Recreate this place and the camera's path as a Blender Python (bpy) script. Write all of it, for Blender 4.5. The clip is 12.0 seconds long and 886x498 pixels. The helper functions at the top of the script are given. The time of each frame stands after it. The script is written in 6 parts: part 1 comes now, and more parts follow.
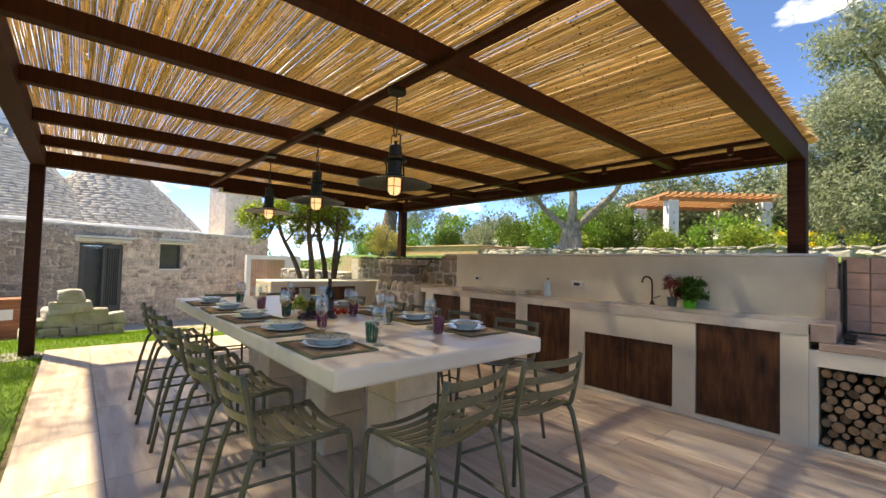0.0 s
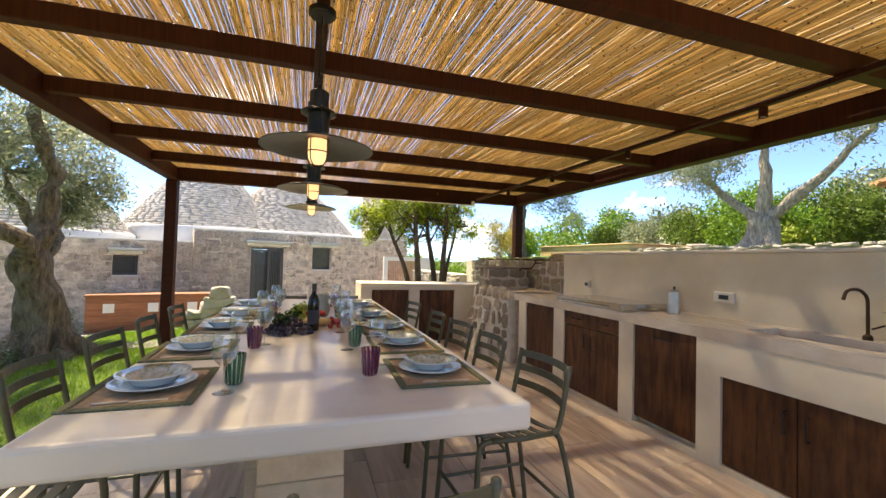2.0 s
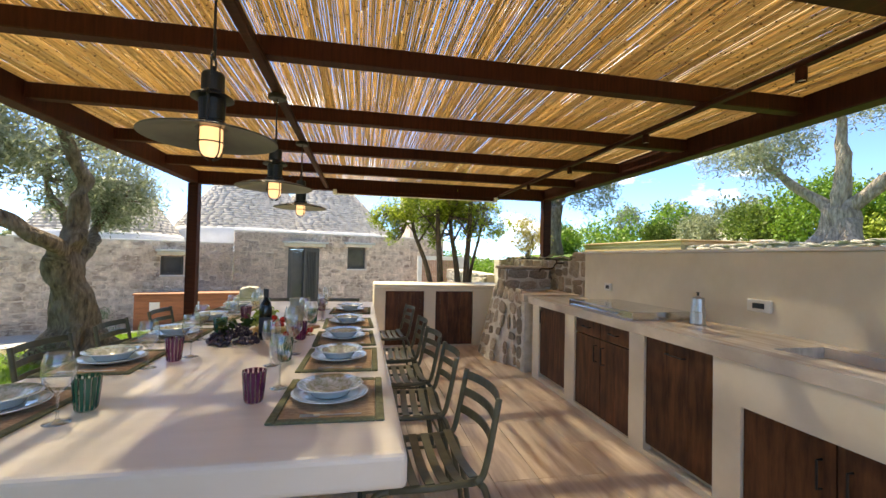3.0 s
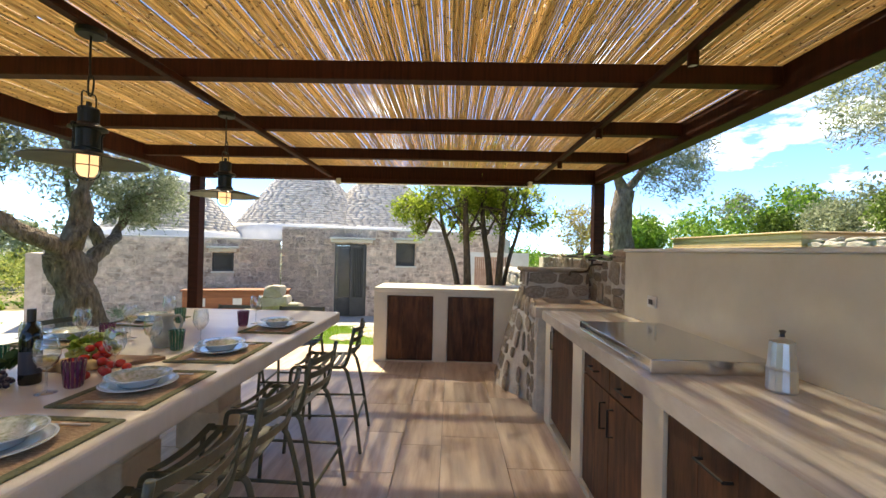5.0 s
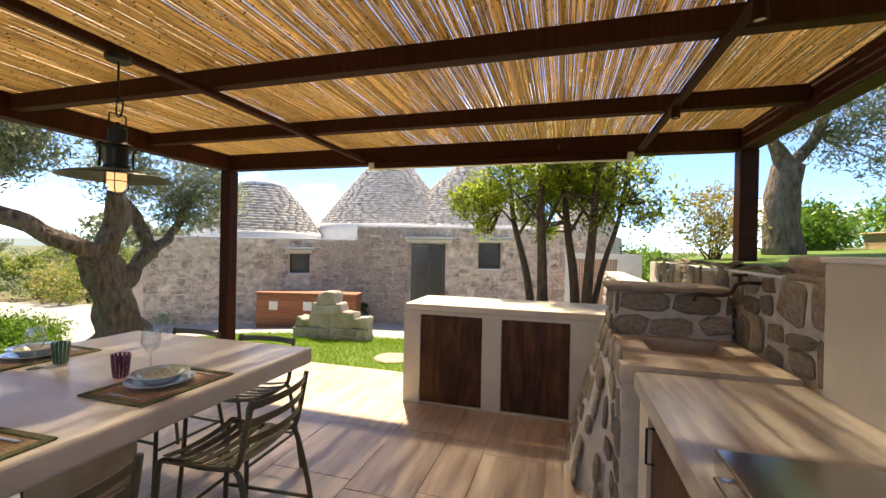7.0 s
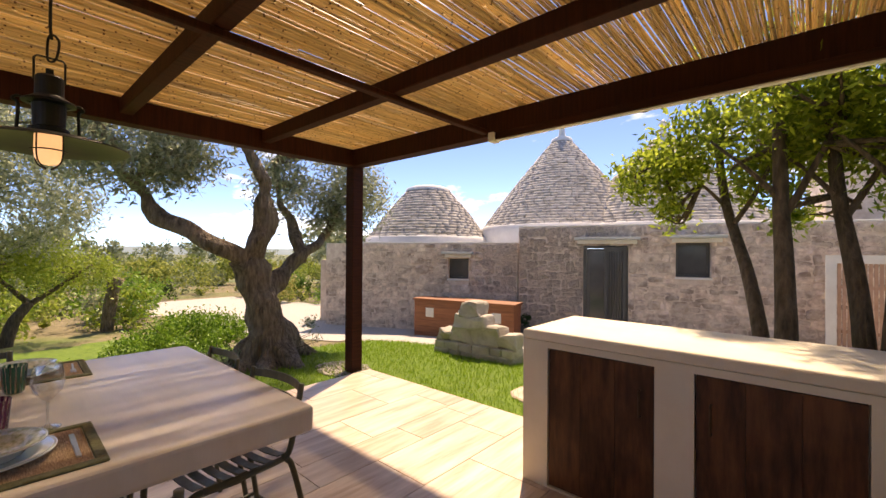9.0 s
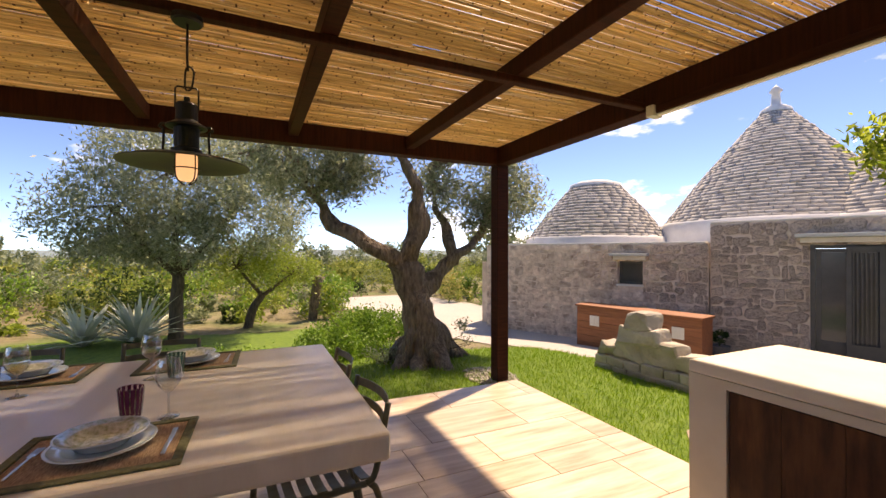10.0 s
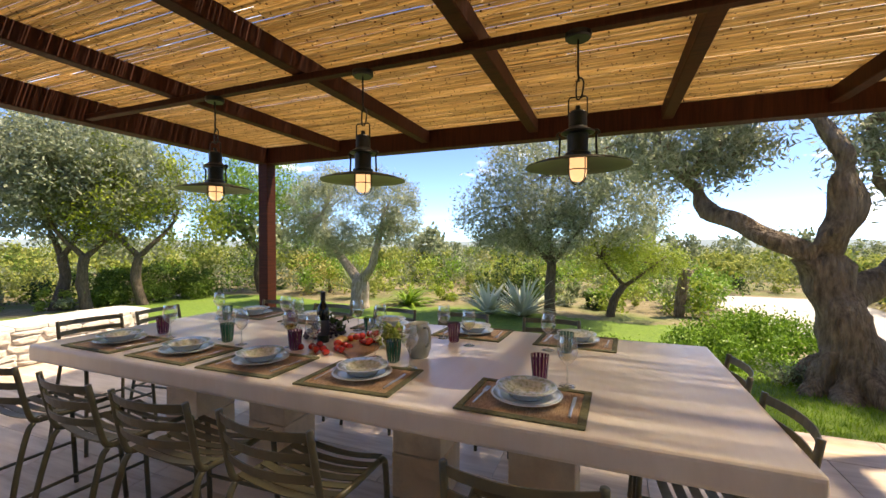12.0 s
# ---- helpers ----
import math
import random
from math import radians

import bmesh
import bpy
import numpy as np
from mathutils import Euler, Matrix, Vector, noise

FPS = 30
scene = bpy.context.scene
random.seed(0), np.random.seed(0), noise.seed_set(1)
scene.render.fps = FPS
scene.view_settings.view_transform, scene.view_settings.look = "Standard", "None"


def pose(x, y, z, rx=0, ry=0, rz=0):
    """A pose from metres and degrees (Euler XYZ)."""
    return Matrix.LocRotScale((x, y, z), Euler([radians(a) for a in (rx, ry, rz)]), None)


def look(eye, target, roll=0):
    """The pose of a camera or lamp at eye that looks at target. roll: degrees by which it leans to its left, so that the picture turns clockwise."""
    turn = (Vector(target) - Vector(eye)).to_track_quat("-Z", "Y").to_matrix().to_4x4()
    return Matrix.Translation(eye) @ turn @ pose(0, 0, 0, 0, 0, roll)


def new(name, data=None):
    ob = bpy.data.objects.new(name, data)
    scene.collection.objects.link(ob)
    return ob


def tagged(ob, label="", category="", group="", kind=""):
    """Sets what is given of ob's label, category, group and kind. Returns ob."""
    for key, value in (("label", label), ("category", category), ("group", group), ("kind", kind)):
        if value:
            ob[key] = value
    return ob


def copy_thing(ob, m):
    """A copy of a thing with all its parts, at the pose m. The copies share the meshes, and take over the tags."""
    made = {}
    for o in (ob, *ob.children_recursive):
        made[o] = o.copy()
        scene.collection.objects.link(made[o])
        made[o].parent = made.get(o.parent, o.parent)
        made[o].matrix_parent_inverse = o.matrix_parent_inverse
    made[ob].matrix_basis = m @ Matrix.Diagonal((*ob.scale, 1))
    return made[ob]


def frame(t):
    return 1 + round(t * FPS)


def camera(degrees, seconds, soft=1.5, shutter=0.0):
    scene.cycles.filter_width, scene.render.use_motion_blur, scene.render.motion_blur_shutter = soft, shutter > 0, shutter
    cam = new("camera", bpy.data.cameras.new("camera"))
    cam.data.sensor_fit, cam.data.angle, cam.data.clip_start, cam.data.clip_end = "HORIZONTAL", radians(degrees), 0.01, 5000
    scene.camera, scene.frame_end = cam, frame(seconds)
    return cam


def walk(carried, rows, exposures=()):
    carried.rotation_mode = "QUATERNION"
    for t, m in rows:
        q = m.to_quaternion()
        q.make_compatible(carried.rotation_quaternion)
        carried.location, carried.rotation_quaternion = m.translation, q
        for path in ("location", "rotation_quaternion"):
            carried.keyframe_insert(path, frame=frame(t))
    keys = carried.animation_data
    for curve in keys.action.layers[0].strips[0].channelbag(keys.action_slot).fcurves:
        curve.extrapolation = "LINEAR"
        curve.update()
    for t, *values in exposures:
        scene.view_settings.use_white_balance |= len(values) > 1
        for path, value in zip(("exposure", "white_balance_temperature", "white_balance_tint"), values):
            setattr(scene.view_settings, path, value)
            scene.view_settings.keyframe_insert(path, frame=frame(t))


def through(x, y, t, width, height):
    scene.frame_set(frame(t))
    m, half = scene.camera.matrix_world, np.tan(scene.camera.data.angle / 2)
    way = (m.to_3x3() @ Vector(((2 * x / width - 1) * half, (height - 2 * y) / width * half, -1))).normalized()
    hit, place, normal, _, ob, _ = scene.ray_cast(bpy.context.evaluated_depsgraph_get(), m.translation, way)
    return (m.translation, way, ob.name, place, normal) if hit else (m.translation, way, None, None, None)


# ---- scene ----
cam = camera(93.9, 12.0)
METRES, EYE, TILT, LEAN, TURN = 8.0, 1.5, 0.0, 0.0, -41.4
PATH = [
    (0, (0.271, 0.323, 1.316), (1.593, 1.821, 1.388), 1.6),
    (0.5, (0.658, 0.323, 1.375), (1.844, 1.932, 1.438), 1.6),
    (1, (1.065, 0.391, 1.361), (2.08, 2.114, 1.421), 1.5),
    (1.5, (1.43, 0.51, 1.367), (2.252, 2.332, 1.421), 1.4),
    (2, (1.822, 0.645, 1.342), (2.447, 2.544, 1.399), 1.6),
    (2.5, (2.128, 0.733, 1.373), (2.607, 2.674, 1.421), 1.4),
    (3, (2.466, 0.818, 1.384), (2.846, 2.781, 1.426), 1.3),
    (5, (3.641, 1.863, 1.448), (3.602, 3.862, 1.457), 1.3),
    (5.5, (3.86, 2.21, 1.465), (3.692, 4.202, 1.469), 1.4),
    (6, (4.014, 2.62, 1.487), (3.725, 4.599, 1.487), 1.3),
    (6.5, (4.138, 3.04, 1.515), (3.723, 4.997, 1.507), 1.2),
    (7, (4.133, 3.449, 1.508), (3.578, 5.37, 1.5), 1.1),
    (9, (4.04, 4.903, 1.45), (2.709, 6.395, 1.46), 0.4),
    (9.5, (3.991, 5.18, 1.466), (2.403, 6.397, 1.48), 0.3),
    (10, (3.961, 5.338, 1.465), (2.146, 6.177, 1.478), 0.1),
    (10.5, (4.007, 5.354, 1.444), (2.044, 5.732, 1.447), 0.2),
    (11, (4.001, 5.313, 1.444), (2.003, 5.23, 1.436), 0.1),
    (11.5, (3.985, 5.272, 1.453), (2.042, 4.801, 1.434), 0.2),
    (12, (3.985, 5.224, 1.474), (2.129, 4.479, 1.439), -0.0),
]
walk(cam, [(t, look(eye, target, roll)) for t, eye, target, roll in PATH],
     [(0.0, 2.62, 8800, 7), (2.0, 2.91, 9100, 9), (3.0, 2.93, 8700, 6), (5.5, 2.91, 8100, 6), (7.0, 2.7, 9000, 11), (9.0, 2.3, 9900, 22), (10.5, 2.23, 9600, 22), (12.0, 2.65, 8800, 14)])

# ---- world, sun ----
SUN = Vector((-0.70, 1.42, 2.7)).normalized()
world = bpy.data.worlds.new("sky")
scene.world = world
world.use_nodes = True
wn, wl = world.node_tree.nodes, world.node_tree.links
wbg = wn["Background"]
sky = wn.new("ShaderNodeTexSky")
sky.sky_type = "NISHITA"
sky.sun_disc = False
sky.sun_elevation = math.asin(SUN.z)
sky.sun_rotation = math.atan2(SUN.x, SUN.y)
sky.air_density = 0.45
sky.dust_density = 0.25
sky.altitude = 1500
sky.ozone_density = 2.0
wtc = wn.new("ShaderNodeTexCoord")
wmap = wn.new("ShaderNodeMapping")
wmap.inputs["Scale"].default_value = (1.0, 1.0, 2.6)
wl.new(wtc.outputs["Generated"], wmap.inputs["Vector"])
wno = wn.new("ShaderNodeTexNoise")
wno.inputs["Scale"].default_value = 3.2
wno.inputs["Detail"].default_value = 8
wno.inputs["Roughness"].default_value = 0.58
wl.new(wmap.outputs["Vector"], wno.inputs["Vector"])
wra = wn.new("ShaderNodeValToRGB")
wra.color_ramp.elements[0].position = 0.575
wra.color_ramp.elements[1].position = 0.72
wl.new(wno.outputs["Fac"], wra.inputs["Fac"])
wmx = wn.new("ShaderNodeMix")
wmx.data_type = "RGBA"
wl.new(wra.outputs["Color"], wmx.inputs["Factor"])
wti = wn.new("ShaderNodeMix")
wti.data_type, wti.blend_type = "RGBA", "MULTIPLY"
wti.inputs["Factor"].default_value = 1.0
wl.new(sky.outputs["Color"], wti.inputs["A"])
wti.inputs["B"].default_value = (0.60, 0.80, 1.05, 1)
wl.new(wti.outputs["Result"], wmx.inputs["A"])
wmx.inputs["B"].default_value = (7.2, 7.5, 8.0, 1)
wl.new(wmx.outputs["Result"], wbg.inputs["Color"])
wbg.inputs["Strength"].default_value = 0.085

sun = new("sun", bpy.data.lights.new("sun", "SUN"))
sun.data.energy = 1.75
sun.data.angle = radians(1.6)
sun.data.color = (1.0, 0.94, 0.84)
sun.matrix_world = look((0, 0, 30), Vector((0, 0, 30)) - SUN)

# ---- materials ----
M = {}


def nodes(name):
    m = bpy.data.materials.new(name)
    m.use_nodes = True
    return m, m.node_tree.nodes, m.node_tree.links, m.node_tree.nodes["Principled BSDF"]


def surf(name, c1, c2, scale=6.0, stretch=(1, 1, 1), rough=0.6, bump=0.15, bscale=60.0, metal=0.0, vary=0.0, island=0.0,
         c3=None, stain_shade=0.35, stain_shade_scale=1.3, bdist=0.004, coat=0.0, spec=0.5):
    """Two tones by stretched noise, a broad stain or painted pit shade, fine relief; vary: value change from object to
    object or island to island.
    """
    m, N, L, b = nodes(name)
    tc = N.new("ShaderNodeTexCoord")
    info = N.new("ShaderNodeObjectInfo")
    off = N.new("ShaderNodeVectorMath")
    off.operation = "MULTIPLY_ADD"
    L.new(info.outputs["Random"], off.inputs[0])
    off.inputs[1].default_value = (37.0, 23.0, 51.0)
    L.new(tc.outputs["Object"], off.inputs[2])
    mp = N.new("ShaderNodeMapping")
    mp.inputs["Scale"].default_value = stretch
    L.new(off.outputs[0], mp.inputs["Vector"])
    n1 = N.new("ShaderNodeTexNoise")
    n1.inputs["Scale"].default_value = scale
    n1.inputs["Detail"].default_value = 6
    n1.inputs["Roughness"].default_value = 0.62
    L.new(mp.outputs["Vector"], n1.inputs["Vector"])
    r = N.new("ShaderNodeValToRGB")
    r.color_ramp.elements[0].position, r.color_ramp.elements[1].position = 0.33, 0.68
    r.color_ramp.elements[0].color = (*c1, 1)
    r.color_ramp.elements[1].color = (*c2, 1)
    L.new(n1.outputs["Fac"], r.inputs["Fac"])
    col = r.outputs["Color"]
    if c3:
        n3 = N.new("ShaderNodeTexNoise")
        n3.inputs["Scale"].default_value = stain_shade_scale
        n3.inputs["Detail"].default_value = 4
        L.new(off.outputs[0], n3.inputs["Vector"])
        r3 = N.new("ShaderNodeValToRGB")
        r3.color_ramp.elements[0].position, r3.color_ramp.elements[1].position = 0.48, 0.70
        r3.color_ramp.elements[0].color = (0, 0, 0, 1)
        r3.color_ramp.elements[1].color = (stain_shade, stain_shade, stain_shade, 1)
        L.new(n3.outputs["Fac"], r3.inputs["Fac"])
        x = N.new("ShaderNodeMix")
        x.data_type = "RGBA"
        L.new(r3.outputs["Color"], x.inputs["Factor"])
        L.new(col, x.inputs["A"])
        x.inputs["B"].default_value = (*c3, 1)
        col = x.outputs["Result"]
    if vary or island:
        h = N.new("ShaderNodeHueSaturation")
        mr = N.new("ShaderNodeMapRange")
        amount = vary or island
        mr.inputs["To Min"].default_value, mr.inputs["To Max"].default_value = 1 - amount, 1 + amount
        if vary:
            L.new(info.outputs["Random"], mr.inputs["Value"])
        else:
            g = N.new("ShaderNodeNewGeometry")
            L.new(g.outputs["Random Per Island"], mr.inputs["Value"])
        L.new(mr.outputs["Result"], h.inputs["Value"])
        L.new(col, h.inputs["Color"])
        col = h.outputs["Color"]
    L.new(col, b.inputs["Base Color"])
    b.inputs["Roughness"].default_value = rough
    b.inputs["Metallic"].default_value = metal
    b.inputs["Coat Weight"].default_value = coat
    b.inputs["Specular IOR Level"].default_value = spec
    if bump:
        n2 = N.new("ShaderNodeTexNoise")
        n2.inputs["Scale"].default_value = bscale
        n2.inputs["Detail"].default_value = 5
        L.new(mp.outputs["Vector"], n2.inputs["Vector"])
        bp = N.new("ShaderNodeBump")
        bp.inputs["Strength"].default_value = bump
        bp.inputs["Distance"].default_value = bdist
        L.new(n2.outputs["Fac"], bp.inputs["Height"])
        L.new(bp.outputs["Normal"], b.inputs["Normal"])
    M[name] = m
    return m


def leafy(name, c1, c2, rough=0.5, through=0.35):
    """Leaves: each its own tone between c1 and c2, part of the light passing through."""
    m, N, L, b = nodes(name)
    g = N.new("ShaderNodeNewGeometry")
    r = N.new("ShaderNodeValToRGB")
    r.color_ramp.elements[0].color, r.color_ramp.elements[1].color = (*c1, 1), (*c2, 1)
    L.new(g.outputs["Random Per Island"], r.inputs["Fac"])
    L.new(r.outputs["Color"], b.inputs["Base Color"])
    b.inputs["Roughness"].default_value = rough
    b.inputs["Specular IOR Level"].default_value = 0.3
    t = N.new("ShaderNodeBsdfTranslucent")
    L.new(r.outputs["Color"], t.inputs["Color"])
    x = N.new("ShaderNodeMixShader")
    x.inputs["Fac"].default_value = through
    L.new(b.outputs["BSDF"], x.inputs[1])
    L.new(t.outputs["BSDF"], x.inputs[2])
    L.new(x.outputs["Shader"], N["Material Output"].inputs["Surface"])
    M[name] = m
    return m


surf("beam", (0.027, 0.0078, 0.0046), (0.060, 0.0165, 0.0085), 5, (0.6, 0.6, 9), 0.62, 0.12, 40, vary=0.12, spec=0.14)
surf("cane", (0.52, 0.385, 0.205), (0.73, 0.585, 0.36), 9, (8, 0.9, 8), 0.5, 0.2, 40, island=0.24, spec=0.4)
surf("cane_node", (0.10, 0.05, 0.02), (0.18, 0.09, 0.03), 9, rough=0.6, island=0.3)
surf("door_wood", (0.042, 0.016, 0.007), (0.15, 0.062, 0.027), 6, (3.2, 3.2, 0.5), 0.5, 0.2, 30, vary=0.14, c3=(0.030, 0.012, 0.006), stain_shade=0.6, stain_shade_scale=3.5, spec=0.25)
surf("plaster", (0.66, 0.60, 0.47), (0.75, 0.69, 0.56), 3.0, rough=0.55, bump=0.12, bscale=25, c3=(0.56, 0.50, 0.39), stain_shade=0.5, stain_shade_scale=0.9)
surf("table_top", (0.73, 0.655, 0.535), (0.83, 0.765, 0.655), 2.4, (0.5, 3.5, 1), 0.30, 0.06, 20, c3=(0.66, 0.59, 0.50), stain_shade=0.5, stain_shade_scale=1.2)
surf("worktop", (0.52, 0.46, 0.38), (0.74, 0.68, 0.59), 4.5, (5, 0.5, 1), 0.26, 0.05, 25, c3=(0.38, 0.32, 0.255), stain_shade=0.5)
surf("travertine", (0.42, 0.30, 0.215), (0.70, 0.58, 0.47), 3.2, (4.5, 0.45, 1), 0.34, 0.10, 20, vary=0.09,
     c3=(0.66, 0.57, 0.475), stain_shade=0.6, stain_shade_scale=1.1, bdist=0.003)
surf("grout", (0.40, 0.325, 0.26), (0.50, 0.42, 0.34), 20, rough=0.9, bump=0.3)
# house stones: the small dark c3 blotches paint the shade of pits and holes
surf("wall_stone", (0.58, 0.45, 0.365), (0.88, 0.76, 0.66), 9, rough=0.9, bump=1.0, bscale=22, vary=0.19, c3=(0.27, 0.185, 0.15), stain_shade=0.75, stain_shade_scale=5.0, bdist=0.04)
surf("wall_stone_joined", (0.58, 0.45, 0.365), (0.88, 0.76, 0.66), 9, rough=0.9, bump=1.0, bscale=22, island=0.19, c3=(0.27, 0.185, 0.15), stain_shade=0.75, stain_shade_scale=5.0, bdist=0.04)
surf("mortar", (0.66, 0.53, 0.44), (0.86, 0.75, 0.655), 8, rough=0.95, bump=0.7, bscale=35, bdist=0.012, c3=(0.42, 0.32, 0.25), stain_shade=0.5)
surf("pier_stone", (0.26, 0.21, 0.155), (0.52, 0.45, 0.355), 7, rough=0.88, bump=0.9, bscale=24, vary=0.30, c3=(0.30, 0.19, 0.12), stain_shade=0.5, stain_shade_scale=3.0, bdist=0.015)
surf("pier_mortar", (0.58, 0.53, 0.44), (0.76, 0.71, 0.61), 14, rough=0.95, bump=0.7, bscale=40, bdist=0.01)
surf("dry_stone", (0.30, 0.27, 0.235), (0.56, 0.52, 0.465), 6, rough=0.9, bump=0.9, bscale=25, vary=0.28, c3=(0.40, 0.30, 0.2), stain_shade=0.4, bdist=0.015)
surf("dry_stone_joined", (0.30, 0.27, 0.235), (0.56, 0.52, 0.465), 6, rough=0.9, bump=0.9, bscale=25, island=0.28, c3=(0.40, 0.30, 0.2), stain_shade=0.4, bdist=0.015)
surf("white_stone", (0.50, 0.46, 0.42), (0.70, 0.67, 0.63), 7, rough=0.9, bump=0.8, bscale=22, vary=0.12, c3=(0.50, 0.42, 0.38), stain_shade=0.5, stain_shade_scale=3, bdist=0.012)
surf("leg_stone", (0.56, 0.46, 0.33), (0.76, 0.66, 0.50), 6, rough=0.9, bump=0.8, bscale=24, vary=0.08, c3=(0.62, 0.42, 0.26), stain_shade=0.5, stain_shade_scale=3, bdist=0.012)
surf("ruin_stone", (0.40, 0.355, 0.295), (0.60, 0.55, 0.48), 6, rough=0.92, bump=0.9, bscale=24, vary=0.15, c3=(0.24, 0.20, 0.13), stain_shade=0.5, stain_shade_scale=3, bdist=0.015)
surf("roof_slab", (0.36, 0.345, 0.335), (0.53, 0.51, 0.49), 4, rough=0.92, bump=0.6, bscale=20, island=0.07, c3=(0.30, 0.285, 0.27), stain_shade=0.4, bdist=0.012)
surf("limewash", (0.72, 0.71, 0.69), (0.82, 0.81, 0.79), 4, rough=0.85, bump=0.3, bscale=25, c3=(0.6, 0.6, 0.6), stain_shade=0.35)
surf("blue_slab", (0.46, 0.50, 0.50), (0.58, 0.60, 0.58), 6, rough=0.8, bump=0.3)
surf("chair_paint", (0.078, 0.075, 0.043), (0.105, 0.101, 0.059), 20, rough=0.42, bump=0.05, bscale=200, spec=0.5)
surf("black_metal", (0.010, 0.010, 0.010), (0.018, 0.017, 0.016), 30, rough=0.45, bump=0.05, bscale=150, metal=0.3)
surf("shade_paint", (0.030, 0.036, 0.030), (0.045, 0.052, 0.043), 20, rough=0.4, bump=0.04, bscale=100)
surf("steel", (0.58, 0.57, 0.55), (0.66, 0.65, 0.63), 8, (1, 30, 1), 0.15, 0.01, 60, metal=1.0)
surf("aluminium", (0.62, 0.62, 0.61), (0.72, 0.72, 0.71), 20, rough=0.36, bump=0.03, metal=1.0)
surf("white_plastic", (0.70, 0.69, 0.66), (0.76, 0.75, 0.72), 10, rough=0.4, bump=0.0)
surf("dark_plastic", (0.02, 0.02, 0.022), (0.03, 0.03, 0.03), 10, rough=0.35, bump=0.0)
surf("grey_paint", (0.060, 0.063, 0.066), (0.085, 0.088, 0.09), 6, rough=0.5, bump=0.05)
surf("pane_dark", (0.055, 0.060, 0.066), (0.09, 0.095, 0.10), 2, rough=0.12, bump=0.0)
surf("bench_wood", (0.22, 0.075, 0.032), (0.36, 0.135, 0.06), 6, (0.5, 5, 5), 0.6, 0.2, 30, vary=0.12)
surf("pergola_wood", (0.36, 0.16, 0.06), (0.52, 0.26, 0.11), 6, (1, 1, 1), 0.6, 0.2, 30, vary=0.1)
surf("brick_tile", (0.40, 0.24, 0.18), (0.52, 0.33, 0.25), 9, rough=0.85, bump=0.3, bscale=40, vary=0.10)
surf("basin_stone", (0.46, 0.37, 0.27), (0.64, 0.55, 0.43), 7, rough=0.7, bump=0.6, bscale=24, c3=(0.30, 0.19, 0.11), stain_shade=0.6, stain_shade_scale=4, bdist=0.008)
surf("soot_stone", (0.36, 0.26, 0.20), (0.48, 0.37, 0.29), 6, rough=0.85, bump=0.3, c3=(0.2, 0.15, 0.12), stain_shade=0.5)
surf("bark", (0.095, 0.066, 0.046), (0.36, 0.28, 0.20), 7, (3, 3, 0.8), 0.95, 1.0, 12, bdist=0.12, c3=(0.30, 0.27, 0.23), stain_shade=0.6, stain_shade_scale=4)
surf("pale_bark", (0.20, 0.16, 0.125), (0.54, 0.46, 0.38), 7, (3, 3, 0.8), 0.95, 1.0, 12, bdist=0.06)
surf("dark_bark", (0.065, 0.047, 0.034), (0.17, 0.13, 0.095), 9, (3, 3, 0.8), 0.95, 0.9, 18, bdist=0.03)
surf("grass_soil", (0.060, 0.125, 0.012), (0.14, 0.23, 0.026), 9, rough=0.95, bump=0.8, bscale=60, bdist=0.02, c3=(0.13, 0.19, 0.035), stain_shade=0.4)
surf("gravel", (0.34, 0.325, 0.305), (0.52, 0.50, 0.475), 60, rough=0.95, bump=0.9, bscale=90, bdist=0.015, c3=(0.52, 0.47, 0.42), stain_shade=0.4)
surf("soil", (0.12, 0.105, 0.05), (0.25, 0.205, 0.125), 5, rough=0.95, bump=0.8, bscale=30, bdist=0.03, c3=(0.10, 0.15, 0.035), stain_shade=0.95, stain_shade_scale=0.5)
surf("plain", (0.07, 0.11, 0.035), (0.15, 0.16, 0.075), 0.09, rough=0.95, bump=0.0, c3=(0.24, 0.20, 0.12), stain_shade=0.7, stain_shade_scale=0.04)
# horizon hills: the blue of distant haze is put into the base colour
surf("haze_tinted_hill", (0.16, 0.22, 0.25), (0.20, 0.26, 0.28), 0.01, rough=1.0, bump=0.0)
surf("pebble", (0.20, 0.185, 0.165), (0.50, 0.47, 0.43), 40, rough=0.9, bump=0.5, island=0.3)
surf("log_bark", (0.10, 0.07, 0.045), (0.25, 0.19, 0.13), 10, rough=0.95, bump=0.9, bscale=25, vary=0.2, bdist=0.02)
surf("log_end", (0.20, 0.115, 0.06), (0.44, 0.29, 0.165), 18, rough=0.85, bump=0.3, vary=0.35)
surf("ceramic", (0.68, 0.73, 0.70), (0.78, 0.82, 0.79), 8, rough=0.16, bump=0.0, coat=0.5)
surf("ceramic_leaf", (0.32, 0.36, 0.20), (0.78, 0.80, 0.72), 60, rough=0.18, bump=0.0, coat=0.5)
surf("jug_glaze", (0.30, 0.31, 0.235), (0.42, 0.43, 0.345), 12, rough=0.3, bump=0.05, coat=0.3)
surf("mat_weave", (0.24, 0.135, 0.07), (0.62, 0.45, 0.28), 40, (7, 1, 1), 0.9, 0.9, 90, bdist=0.004)
surf("mat_border", (0.10, 0.105, 0.052), (0.20, 0.20, 0.105), 60, rough=0.95, bump=0.9, bscale=110, bdist=0.006)
surf("tomato", (0.42, 0.016, 0.010), (0.55, 0.03, 0.016), 12, rough=0.2, bump=0.0, coat=0.4)
surf("grape_dark", (0.018, 0.012, 0.020), (0.05, 0.03, 0.05), 14, rough=0.35, bump=0.0, island=0.4)
surf("grape_green", (0.22, 0.26, 0.045), (0.36, 0.38, 0.085), 14, rough=0.3, bump=0.0, island=0.25)
